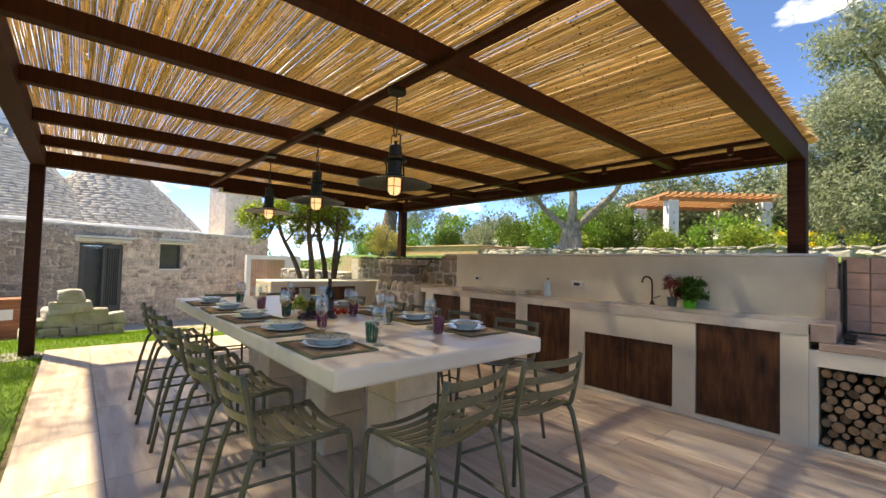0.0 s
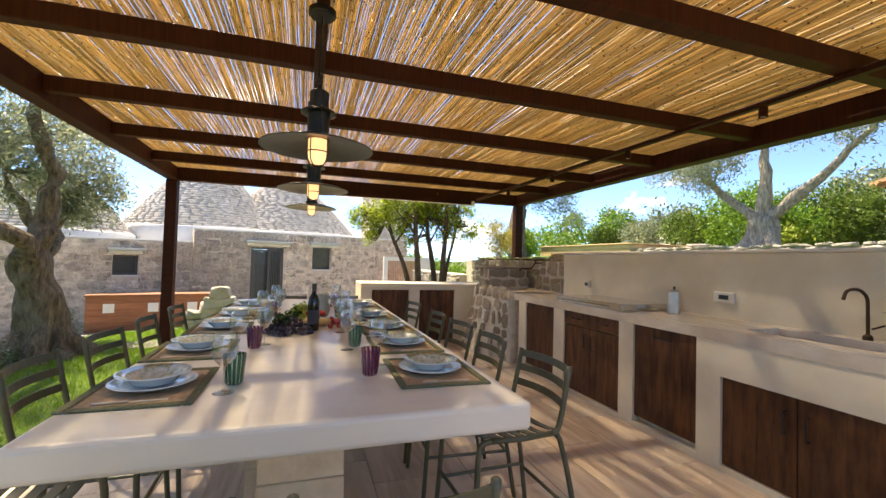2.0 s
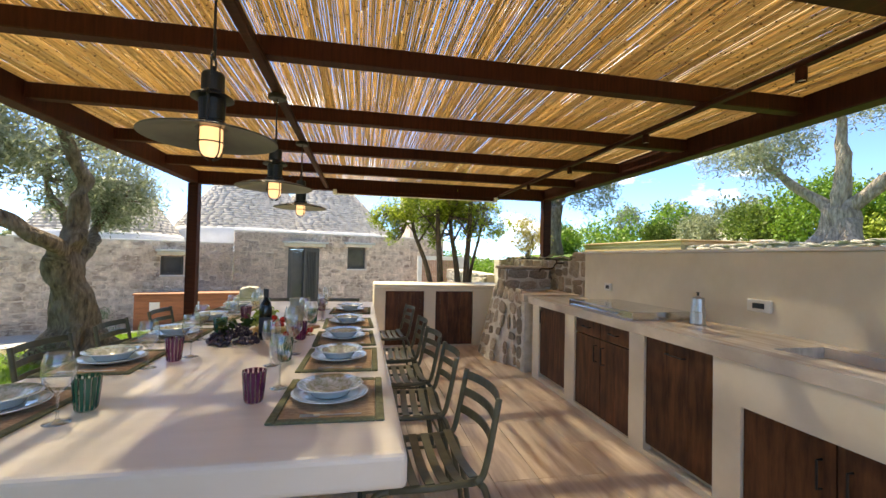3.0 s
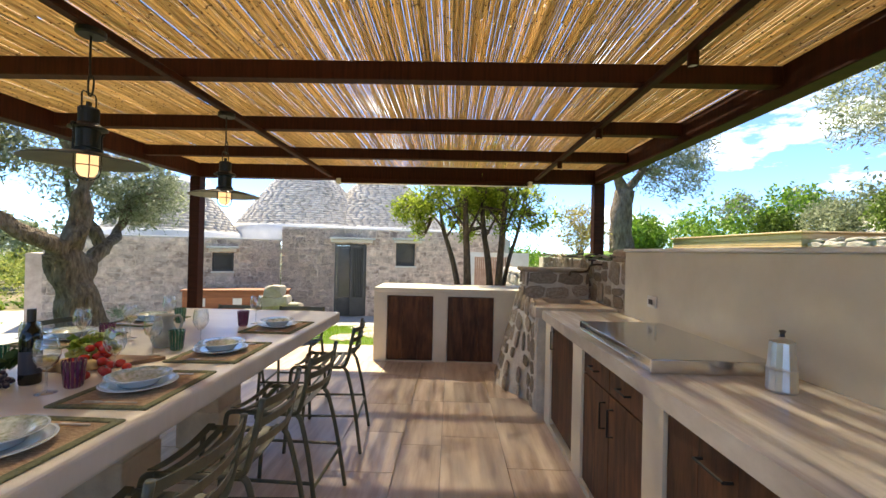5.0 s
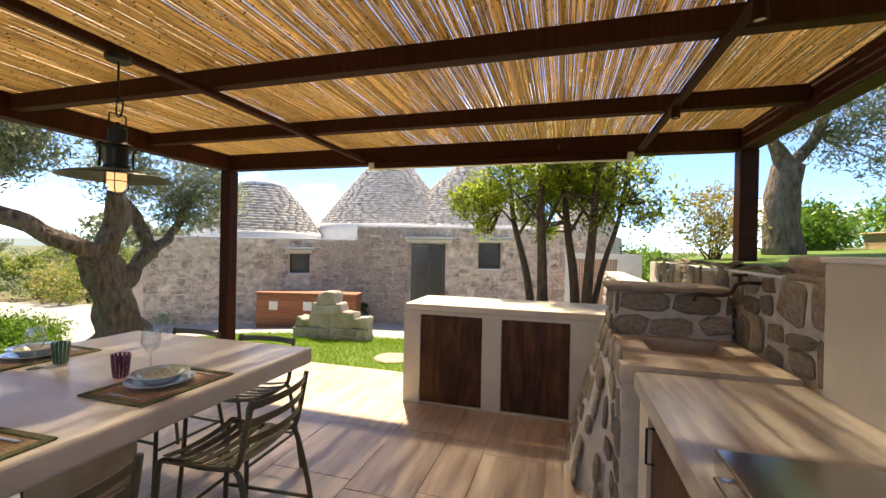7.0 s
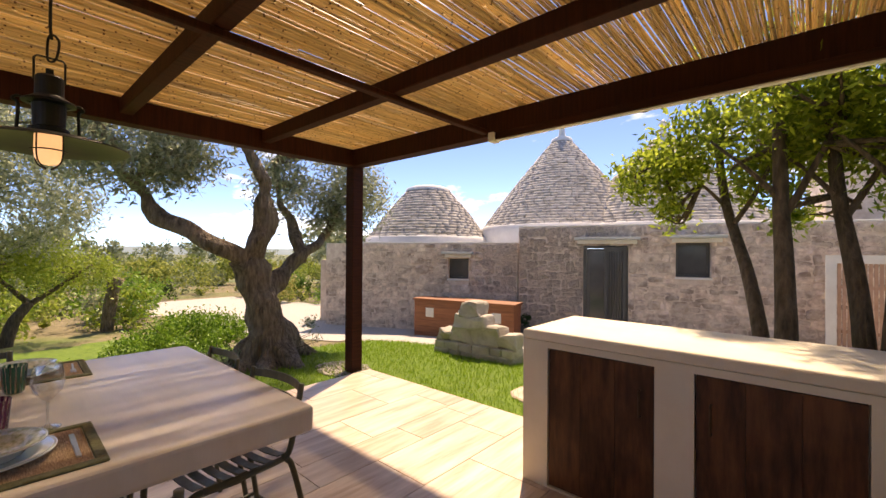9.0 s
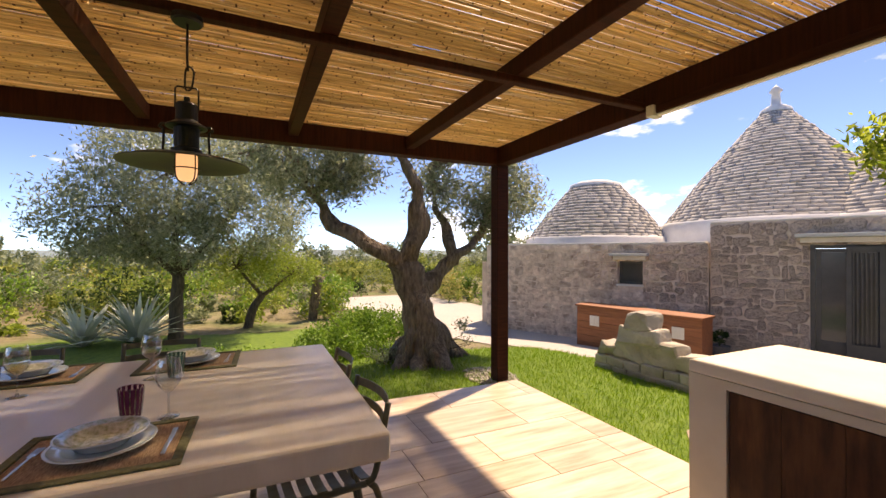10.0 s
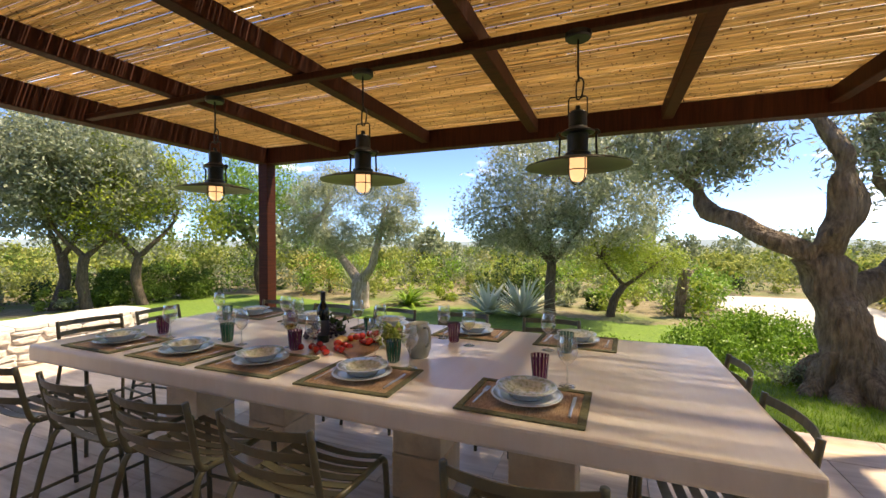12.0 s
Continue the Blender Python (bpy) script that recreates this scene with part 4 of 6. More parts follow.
cone(-1.40, 16.17, 2.12, 2.28, 4.66, 0.26, "conical roof of grey limestone slabs", True, 1)
cone(-4.45, 13.75, 1.82, 1.75, 3.22, 0.62, "squat conical roof of grey slabs", False, 2)
cone(1.05, 17.1, 2.12, 2.55, 4.42, 0.26, "conical roof of grey limestone slabs", True, 3)
tower = put("chimney", mesh_of("chimney", boxes((0, 0, 0.0, 1.5, 1.1, 3.0), (-0.05, -0.05, 3.001, 1.55, 1.15, 3.09), bevel=0.012), "mortar"), house, "square rubble-stone chimney block", m=pose(4.25, 16.9, 1.2, 0, 0, RA))


# ---- stone sink and piers at the counter's end ----
pier = tagged(put("wall_pier", mesh_of("wall_pier", boxes((4.44, 5.63, -0.02, 5.15, 6.75, 0.86)), "pier_mortar")), "rough stone pier with a stone sink at the counter's end", "wall", kind="structure")
part("wall", boxes((4.47, 6.44, 0.861, 5.16, 6.75, 1.24)), "pier_mortar", pier)
part("basin", holed([4.42, 4.62, 5.04, 5.158], [5.63, 5.98, 6.36, 6.435], lambda x, y: 4.62 < x < 5.04 and 5.98 < y < 6.36, 0.862, 0.955, lambda x, y, d: (x, y, d)), "basin_stone", pier, "worn brown stone sink")
part("basin_floor", boxes((4.621, 5.981, 0.862, 5.039, 6.359, 0.875)), "soot_stone", pier)
part("coping", boxes((4.43, 6.40, 1.241, 5.15, 6.80, 1.285), bevel=0.012), "pier_stone", pier, "flat rough stone on top")
def foot_x(y, z):
    """Front of the pier: upright by the counter, flaring out towards its free end."""
    f = min(1.0, max(0.0, (y - 5.85) / 0.55))
    return 4.43 - 0.24 * f * f * (3 - 2 * f) * (1 - z / 0.95) + 0.010 * noise.noise((y * 5, z * 6, 1))


bm = bmesh.new()
rows = []
for z in np.linspace(-0.01, 0.95, 10):
    rows.append([bm.verts.new((foot_x(y, z), y, z)) for y in np.linspace(5.64, 6.84, 14)] + [bm.verts.new((4.47, 6.84, z)), bm.verts.new((4.47, 5.64, z))])
for a, c in zip(rows, rows[1:]):
    for k in range(16):
        bm.faces.new((a[k], a[(k + 1) % 16], c[(k + 1) % 16], c[k]))
bm.faces.new(rows[-1])
bmesh.ops.recalc_face_normals(bm, faces=bm.faces)
part("flared_foot", bm, "pier_mortar", pier, "flaring mortared foot of the pier", smooth=True)
upper = tagged(put("wall_stone_back", mesh_of("wall_stone_back", boxes((5.20, 5.505, -0.2, 5.38, 9.2, 1.38)), "pier_mortar")), "stone retaining wall with pale joints behind the sink", "wall", kind="structure")
north_wall = tagged(put("wall_dry_north", mesh_of("wall_dry_north", boxes((5.05, 9.2, -0.5, 5.38, 13.2, 1.05)), "pier_mortar")), "dry-stone garden wall under the trees", "wall", kind="structure")
tap = tagged(put("wall_tap", mesh_of("wall_tap", tube(bmesh.new(), bend([(5.17, 6.08, 1.345), (5.10, 6.08, 1.345), (5.06, 6.10, 1.33), (5.04, 6.12, 1.28), (4.98, 6.16, 1.262), (4.90, 6.20, 1.262), (4.88, 6.21, 1.22)], 4), 0.0105, 8), "rust_metal", True)),
             "rust-brown bent iron tap on the stone wall", "tap")
part("valve", tube(tube(bmesh.new(), [(5.07, 6.08, 1.34), (5.07, 6.08, 1.385)], 0.011), [(5.03, 6.06, 1.388), (5.11, 6.10, 1.388)], 0.009), "rust_metal", tap)

# low whitewashed wall by the southern end
low_wall = tagged(put("wall_low_south", mesh_of("wall_low_south", boxes((-0.12, -1.86, -0.1, 2.6, -1.20, 0.43)), "white_stone")), "low whitewashed rubble wall by the terrace", "wall", kind="structure")

# ---- barbecue ----
bbq = tagged(new("barbecue"), "masonry barbecue with brick-tiled hearth above a log store", "barbecue")
part("body", holed([-1.3, -0.75, 0.80, 0.849], [0.0, 0.02, 0.62, 0.74], lambda y, z: -0.75 < y < 0.80 and 0.02 < z < 0.62, 4.50, 5.05, lambda y, z, d: (d, y, z)), "plaster", bbq)
part("back_panel", boxes((5.051, -1.3, 0.0, 5.14, 0.80, 0.74)), "plaster", bbq)
part("hearth", boxes((4.49, -1.3, 0.741, 5.14, 0.79, 0.80), bevel=0.006), "soot_stone", bbq, "worn brownish-pink hearth stone")
part("cheek", boxes((4.50, 0.70, 0.801, 4.93, 0.845, 0.94), bevel=0.008), "soot_stone", bbq, "pinkish stone cheek")
part("cheek", boxes((4.94, 0.72, 0.801, 5.14, 0.80, 1.20), (4.99, 0.735, 1.20, 5.14, 0.79, 1.47), bevel=0.006), "soot_stone", bbq, "pinkish stone cheek")
hb = part("hearth_back", boxes((5.10, -1.3, 0.801, 5.14, 0.715, 1.47)), "soot_stone", bbq, "tiled back of the hearth")
tile = mesh_of("tile", boxes((-0.006, -0.076, -0.062, 0.006, 0.076, 0.062), bevel=0.003), "brick_tile")
for i in range(10):
    for j in range(5):
        put("tile", tile, hb, m=Matrix.Translation((5.094, 0.625 - 0.16 * i, 0.875 + 0.131 * j)))
part("grill_frame", tube(tube(tube(bmesh.new(), [(5.06, 0.69, 0.80), (5.06, 0.69, 1.44)], 0.012, 6), [(4.62, 0.66, 0.85), (5.06, 0.66, 0.85)], 0.016, 6), [(4.70, 0.64, 0.885), (4.70, -1.1, 0.885)], 0.009, 6), "black_metal", bbq, "black iron grill frame")
part("grill_block", boxes((4.60, 0.60, 0.801, 4.78, 0.665, 0.83), (4.60, 0.60, 0.834, 4.80, 0.665, 0.862), bevel=0.003), "black_metal", bbq, "iron grill supports")
rr = random.Random(8)
ln = 0.42
placed = []
z, row = 0.058, 0
while z < 0.57:
    y = -0.70 + 0.036 * (row % 2)
    while y < 0.76:
        placed.append((y + rr.uniform(-0.006, 0.006), z + rr.uniform(-0.006, 0.006), rr.uniform(0.022, 0.041)))
        y += 0.073
    z, row = z + 0.063, row + 1
for y, z, r in placed:
    lm = pose(4.55 + rr.uniform(-0.03, 0.06), y, z, rr.uniform(-3, 3), 90 + rr.uniform(-3, 3), 0)
    log = put("firewood_log", mesh_of("firewood_log", tube(bmesh.new(), [(0, 0, 0.002), (rr.uniform(-0.004, 0.004), 0, ln * 0.5), (0, 0, ln)], [r * 0.98, r * 0.94, r * 0.97], 10, False), "log_bark", True), m=lm)
    tagged(log, "cut firewood log in the store under the barbecue", "log", "logs in the wood store")
    part("cut_face", lathe(bmesh.new(), [(0, 0.0), (r * 0.6, 0.0), (r * 0.98, 0.003)], 10), "log_end", log, "pale sawn end")
cl = bmesh.new()
bmesh.ops.create_icosphere(cl, subdivisions=3, radius=1.0)
for vv in cl.verts:
    k = 1 + 0.35 * noise.noise(vv.co * 2.2) + 0.12 * noise.noise(vv.co * 6)
    vv.co = Vector((4.62 + 0.05 * vv.co.x * k, 0.36 + 0.13 * vv.co.y * k, 0.575 + 0.045 * vv.co.z * k))
tagged(part("plastic_bag", cl, "green_cloth", None), "crumpled light green plastic bag on the firewood", "bag")

# ---- on the worktop ----
hob = tagged(new("hob_cover"), "brushed stainless steel cover over the hob in the worktop", "hob cover")
part("cover", boxes((4.525, 3.69, 0.931, 5.07, 4.69, 0.995), bevel=0.004, seg=2), "steel", hob)
part("front_rail", tube(bmesh.new(), [(4.527, 3.86, 0.958), (4.502, 3.86, 0.958), (4.502, 4.60, 0.958), (4.527, 4.60, 0.958)], 0.007, 8), "steel", hob)
moka = tagged(new("moka_pot"), "polished aluminium stovetop coffee pot", "coffee pot")
moka.matrix_basis = pose(4.945, 3.51, 0.931, 0, 0, 55) @ Matrix.Diagonal((0.92, 0.92, 0.95, 1))
part("boiler", lathe(bmesh.new(), [(0, 0), (0.055, 0), (0.057, 0.008), (0.055, 0.085), (0.056, 0.092)], 14), "aluminium", moka)
part("jug", lathe(bmesh.new(), [(0.056, 0.093), (0.053, 0.10), (0.046, 0.198), (0.047, 0.203), (0.0, 0.222)], 14), "aluminium", moka)
part("knob", lathe(bmesh.new(), [(0, 0.222), (0.010, 0.222), (0.008, 0.235), (0.014, 0.247), (0, 0.252)], 10), "dark_plastic", moka)
part("handle", tube(bmesh.new(), bend([(0.05, 0, 0.195), (0.088, 0, 0.20), (0.095, 0, 0.16), (0.088, 0, 0.11)], 4), 0.009, 8), "dark_plastic", moka, "black handle")
for sy, wdt in ((3.20, 0.175), (4.985, 0.12)):
    so = tagged(part("socket", boxes((5.140, sy - wdt / 2, 1.06, 5.159, sy + wdt / 2, 1.145), bevel=0.005, seg=2), "white_plastic", None), "white wall socket plate with dark outlets", "socket", "sockets on the splashback")
    part("outlet", boxes((5.136, sy - wdt * 0.24, 1.084, 5.1405, sy + wdt * 0.24, 1.121)), "dark_plastic", so)
fc = tagged(new("faucet"), "bronze gooseneck kitchen tap behind the sink", "tap")
part("spout", tube(bmesh.new(), bend([(5.09, 2.24, 0.931), (5.09, 2.24, 1.10), (5.09, 2.245, 1.19), (5.06, 2.27, 1.235), (5.01, 2.30, 1.225), (4.99, 2.31, 1.17)], 5), 0.010, 8), "rust_metal", fc, smooth=True)
part("base", lathe(bmesh.new(), [(0, 0.931), (0.026, 0.931), (0.024, 0.955), (0.014, 0.965)], 14, (5.09, 2.24)), "rust_metal", fc)
part("lever", tube(bmesh.new(), [(5.09, 2.22, 1.0), (5.09, 2.16, 1.03)], 0.006), "rust_metal", fc)
rng = np.random.default_rng(4)


def pot_plant(name, label, x, y, z, mat, r, h, rows, size, aspect, leaf, stems):
    t = thing(name, label, "potted plant", pose(x, y, z))
    part("pot", lathe(bmesh.new(), [(0, 0), (r * 0.78, 0), (r, h - 0.012), (r * 1.05, h - 0.012), (r * 1.05, h), (r * 0.92, h), (r * 0.90, h - 0.02), (0, h - 0.02)], 24), mat, t, smooth=False)
    bm = bmesh.new()
    for k in range(stems):
        an, rd = rng.uniform(0, 6.28), rng.uniform(0.03, 0.14)
        tube(bm, bend([(0, 0, h - 0.03), (rd * 0.4 * math.cos(an), rd * 0.4 * math.sin(an), h + 0.09), (rd * math.cos(an), rd * math.sin(an), h + 0.12)], 3), 0.002, 4)
    part("stems", bm, leaf, t)
    leaves("foliage", clusters(rows, rng, 0.2), size, aspect, leaf, t, up=0.2, rng=rng)
    return t


pot_plant("potted_plant", "lush green herb in a bright green pot", 5.02, 1.84, 0.931, "green_pot", 0.068, 0.12, [(0, 0, 0.20, 0.145, 0.10, 1900, 0.02), (0.0, -0.05, 0.14, 0.11, 0.06, 500, 0.02)], 0.036, 0.35, "herb_leaf", 14)
pot_plant("potted_plant", "dark red leafy plant in a grey pot", 5.04, 2.015, 0.931, "grey_pot", 0.05, 0.10, [(0, 0, 0.20, 0.13, 0.10, 420, 0.02)], 0.065, 0.16, "red_leaf", 12)


# ---- chairs ----
def chair():
    """A tall slatted metal chair facing +y: bent tube legs, dished seat slats, three curved back bars."""
    c = tagged(new("bar_chair"), "olive-green metal bar chair with a slatted seat and back", "chair", "chairs round the dining table")
    SH, r = 0.60, 0.0125
    for s in (-1, 1):
        part("leg", tube(bmesh.new(), bend([(s * 0.225, 0.235, 0), (s * 0.212, 0.215, 0.32), (s * 0.205, 0.205, 0.545), (s * 0.204, 0.188, 0.592), (s * 0.203, 0.15, SH)], 4), r, 8), "chair_paint", c, smooth=True)
        part("leg", tube(bmesh.new(), bend([(s * 0.235, -0.30, 0), (s * 0.215, -0.245, 0.34), (s * 0.205, -0.195, 0.55), (s * 0.204, -0.168, SH - 0.004)], 4), r, 8), "chair_paint", c, smooth=True)
        part("side_rail", tube(bmesh.new(), [(s * 0.203, 0.15, SH), (s * 0.203, 0.0, SH - 0.006), (s * 0.203, -0.15, SH)], r, 8), "chair_paint", c, smooth=True)
        part("back_post", tube(bmesh.new(), bend([(s * 0.203, -0.15, SH), (s * 0.204, -0.178, SH + 0.02), (s * 0.205, -0.20, 0.70), (s * 0.203, -0.235, 0.885)], 4), 0.0125, 8), "chair_paint", c, smooth=True)
        part("stretcher", tube(bmesh.new(), [(s * 0.216, 0.22, 0.26), (s * 0.221, -0.262, 0.26)], 0.009, 8), "chair_paint", c)
    part("stretcher", tube(bmesh.new(), [(-0.214, 0.217, 0.30), (0.214, 0.217, 0.30)], 0.009, 8), "chair_paint", c)
    part("stretcher", tube(bmesh.new(), [(-0.222, -0.268, 0.24), (0.222, -0.268, 0.24)], 0.009, 8), "chair_paint", c)

    def strip(y, z, w, dip, axis_up, t=0.005):
        bm, rows = bmesh.new(), []
        for k in range(9):
            x = -0.203 + 0.406 * k / 8
            d = dip * (1 - (x / 0.203) ** 2)
            if axis_up:
                q = [(x, y - d, z - w / 2), (x, y - d + t, z - w / 2), (x, y - d + t - 0.006, z + w / 2), (x, y - d - 0.006, z + w / 2)]
            else:
                q = [(x, y - w / 2, z - d), (x, y + w / 2, z - d), (x, y + w / 2, z - d + t), (x, y - w / 2, z - d + t)]
            rows.append([bm.verts.new(p) for p in q])
        for a, e in zip(rows, rows[1:]):
            for k in range(4):
                bm.faces.new((a[k], a[(k + 1) % 4], e[(k + 1) % 4], e[k]))
        bm.faces.new(rows[0][::-1])
        bm.faces.new(rows[-1])
        return bm

    for k in range(7):
        y = 0.165 - 0.052 * k
        part("seat_slat", strip(y, SH + 0.006 + (0.008 if k == 0 else 0) + 0.01 * max(0, k - 5), 0.034, 0.022, False), "chair_paint", c)
    for z in (0.715, 0.79, 0.862):
        part("back_bar", strip(-0.20 - 0.035 * (z - 0.70) / 0.185, z, 0.034, 0.045, True), "chair_paint", c)
    return c


spots = [(2.715, y, 90 + j) for y, j in ((2.43, 2), (3.05, -3), (3.58, 2), (4.17, -2), (5.0, 4))]
spots += [(0.99, y, -90 + j) for y, j in ((2.14, -3), (2.82, 2), (3.46, -2), (4.12, 3), (4.82, 1))]
spots += [(1.47, 1.71, 8), (2.04, 1.70, -6), (1.62, 5.57, 178), (2.24, 5.57, 183)]
first = chair()
first.matrix_basis = pose(spots[0][0], spots[0][1], 0, 0, 0, spots[0][2])
for x, y, a in spots[1:]:
    copy_thing(first, pose(x, y, 0, 0, 0, a))


# ---- laid table ----
def placemat():
    t = tagged(new("placemat"), "woven straw placemat with a crocheted olive border", "placemat", "placemats on the table")
    part("weave", boxes((-0.205, -0.155, 0, 0.205, 0.155, 0.005), bevel=0.002), "mat_weave", t)
    w, hh = 0.235, 0.185
    for x0, y0, x1, y1 in ((-w, -hh, w, -0.156), (-w, 0.156, w, hh), (-w, -0.1555, -0.206, 0.1555), (0.206, -0.1555, w, 0.1555)):
        bm = boxes((x0, y0, 0, x1, y1, 0.009), bevel=0.003)
        part("border", bm, "mat_border", t)
    return t


def plate(name, label, prof, mat, centre_mat, inner):
    t = tagged(new(name), label, "plate", name + "s on the table")
    part("dish", lathe(bmesh.new(), prof, 40), mat, t, smooth=True)
    part("pattern", lathe(bmesh.new(), inner, 40), centre_mat, t, "leaf pattern under the glaze", smooth=True)
    return t


def cutlery():
    f = tagged(new("fork"), "polished steel fork on the placemat", "fork", "forks on the table")
    part("stem", boxes((-0.004, -0.10, 0, 0.004, 0.035, 0.003), (-0.010, 0.035, 0, 0.010, 0.055, 0.003), bevel=0.001), "aluminium", f)
    for k in range(4):
        part("tine", boxes((-0.010 + 0.0057 * k, 0.0552, 0.0, -0.0075 + 0.0057 * k, 0.098, 0.003)), "aluminium", f)
    n = tagged(new("knife"), "polished steel table knife on the placemat", "knife", "knives on the table")
    part("blade", boxes((-0.006, 0.0, 0, 0.008, 0.11, 0.002), bevel=0.0008), "aluminium", n)
    part("handle", boxes((-0.006, -0.10, 0, 0.006, -0.0005, 0.006), bevel=0.002), "aluminium", n)
    return f, n


def tumbler(name, mat, label, tint):
    t = tagged(new("tumbler"), label, "glass", name)
    H = 0.115
    part("glass", lathe(bmesh.new(), [(0, 0.001), (0.026, 0.0), (0.030, 0.006), (0.040, H)], 32), tint, t, smooth=True)
    for k in range(14):
        a0, a1 = 2 * math.pi * k / 14, 2 * math.pi * (k + 0.66) / 14
        bm = bmesh.new()
        rows = []
        for z, rad in ((0.004, 0.0285), (0.012, 0.0318), (0.06, 0.0366), (H - 0.002, 0.0408)):
            rows.append([bm.verts.new((rad * math.cos(a), rad * math.sin(a), z)) for a in (a0, (a0 + a1) / 2, a1)] + [bm.verts.new(((rad + 0.0016) * math.cos((a0 + a1) / 2), (rad + 0.0016) * math.sin((a0 + a1) / 2), z))])
        for p, e in zip(rows, rows[1:]):
            bm.faces.new((p[0], p[3], e[3], e[0]))
            bm.faces.new((p[3], p[2], e[2], e[3]))
        part("stripe", bm, mat, t, smooth=True)
    return t


def wine_glass(fill=0):
    t = tagged(new("wine_glass"), "thin clear wine glass" + (" with white wine" if fill else ""), "glass", "wine glasses on the table")
    part("foot", lathe(bmesh.new(), [(0, 0.003), (0.036, 0.0), (0.037, 0.0015), (0.010, 0.006), (0.0045, 0.014)], 28), "clear_glass", t, smooth=True)
    part("stem", lathe(bmesh.new(), [(0.0042, 0.0145), (0.0036, 0.05), (0.0045, 0.09)], 10), "clear_glass", t, smooth=True)
    part("bowl", lathe(bmesh.new(), [(0, 0.0905), (0.012, 0.094), (0.036, 0.122), (0.044, 0.15), (0.041, 0.185), (0.034, 0.215)], 28), "clear_glass", t, smooth=True)
    if fill:
        part("wine", lathe(bmesh.new(), [(0, 0.0935), (0.011, 0.0962), (0.0345, 0.1235), (0.0415, 0.143), (0, 0.143)], 28), "wine_yellow", t, smooth=True)
    return t


mat0 = placemat()
dinner = plate("dinner_plate", "pale blue-grey glazed dinner plate", [(0, 0.003), (0.085, 0.0), (0.092, 0.004), (0.138, 0.018), (0.139, 0.021), (0.135, 0.0215), (0.092, 0.009), (0, 0.007)], "ceramic", "ceramic", [(0.094, 0.0112), (0.13, 0.0214), (0.094, 0.0114)])
soup = plate("soup_plate", "glazed soup plate with an olive leaf pattern", [(0, 0.003), (0.06, 0.0), (0.07, 0.006), (0.088, 0.030), (0.118, 0.040), (0.119, 0.043), (0.116, 0.0435), (0.086, 0.034), (0.068, 0.012), (0, 0.008)], "ceramic", "ceramic_leaf", [(0, 0.0088), (0.067, 0.0128), (0.0855, 0.0347), (0.113, 0.0434), (0.0852, 0.0349)])
fork, knife = cutlery()
green = tumbler("tumblers on the table", "green_glass", "striped dark green glass tumbler", "mint_glass")
purple = tumbler("tumblers on the table", "purple_glass", "striped purple glass tumbler", "rose_glass")
stem = wine_glass()
stem_wine = wine_glass(1)
used = set()


def lay_thing(ob, m):
    if ob.name in used:
        return copy_thing(ob, m)
    used.add(ob.name)
    ob.matrix_basis = m
    return ob


rr = random.Random(3)
east = [(2.37, y, 90) for y in (2.42, 3.01, 3.56, 4.17, 4.925)]
west = [(1.30, y, -90) for y in (2.42, 3.06, 3.73, 4.37, 5.04)]
for i, (x, y, a) in enumerate(east + west):
    B = pose(x, y, TT, 0, 0, a + rr.uniform(-2.5, 2.5))
    lay_thing(mat0, B)
    lay_thing(dinner, B @ pose(0, 0.01, 0.0095, 0, 0, rr.uniform(0, 360)))
    lay_thing(soup, B @ pose(rr.uniform(-0.004, 0.004), 0.01, 0.0180, 0, 0, rr.uniform(0, 360)))
    lay_thing(fork, B @ pose(-0.178, -0.01, 0.0055, 0, 0, rr.uniform(-4, 4)))
    lay_thing(knife, B @ pose(0.175, -0.01, 0.0055, 0, 0, rr.uniform(-4, 4)))
    lay_thing(purple if i % 2 == 0 else green, B @ pose(0.01 + rr.uniform(-0.02, 0.02), 0.275, 0))
    lay_thing(stem_wine if i == 7 else stem, B @ pose(0.135 + rr.uniform(-0.02, 0.02), 0.235 + rr.uniform(-0.03, 0.03), 0))
    if i in (1, 2, 3, 6, 7, 8):
        lay_thing(stem_wine if i in (2, 8) else stem, B @ pose(-0.09 + rr.uniform(-0.02, 0.02), 0.32, 0))

bottle = thing("wine_bottle", "dark glass wine bottle with a black label", "bottle", pose(1.88, 3.575, TT))
part("glass", lathe(bmesh.new(), [(0, 0.004), (0.034, 0), (0.0375, 0.006), (0.0375, 0.19), (0.030, 0.225), (0.0145, 0.25), (0.0145, 0.31), (0, 0.31)], 28), "bottle_glass", bottle, smooth=True)
part("capsule", lathe(bmesh.new(), [(0.0151, 0.262), (0.0152, 0.314), (0, 0.315)], 20), "dark_plastic", bottle)
part("label", lathe(bmesh.new(), [(0.0379, 0.045), (0.0379, 0.14)], 28), "label_paper", bottle, "black paper label with pale bars")
part("print", boxes((0.0374, -0.014, 0.105, 0.0386, 0.014, 0.122), (0.0374, -0.010, 0.068, 0.0386, 0.010, 0.074)), "paper_pale", bottle, "pale printed bars")

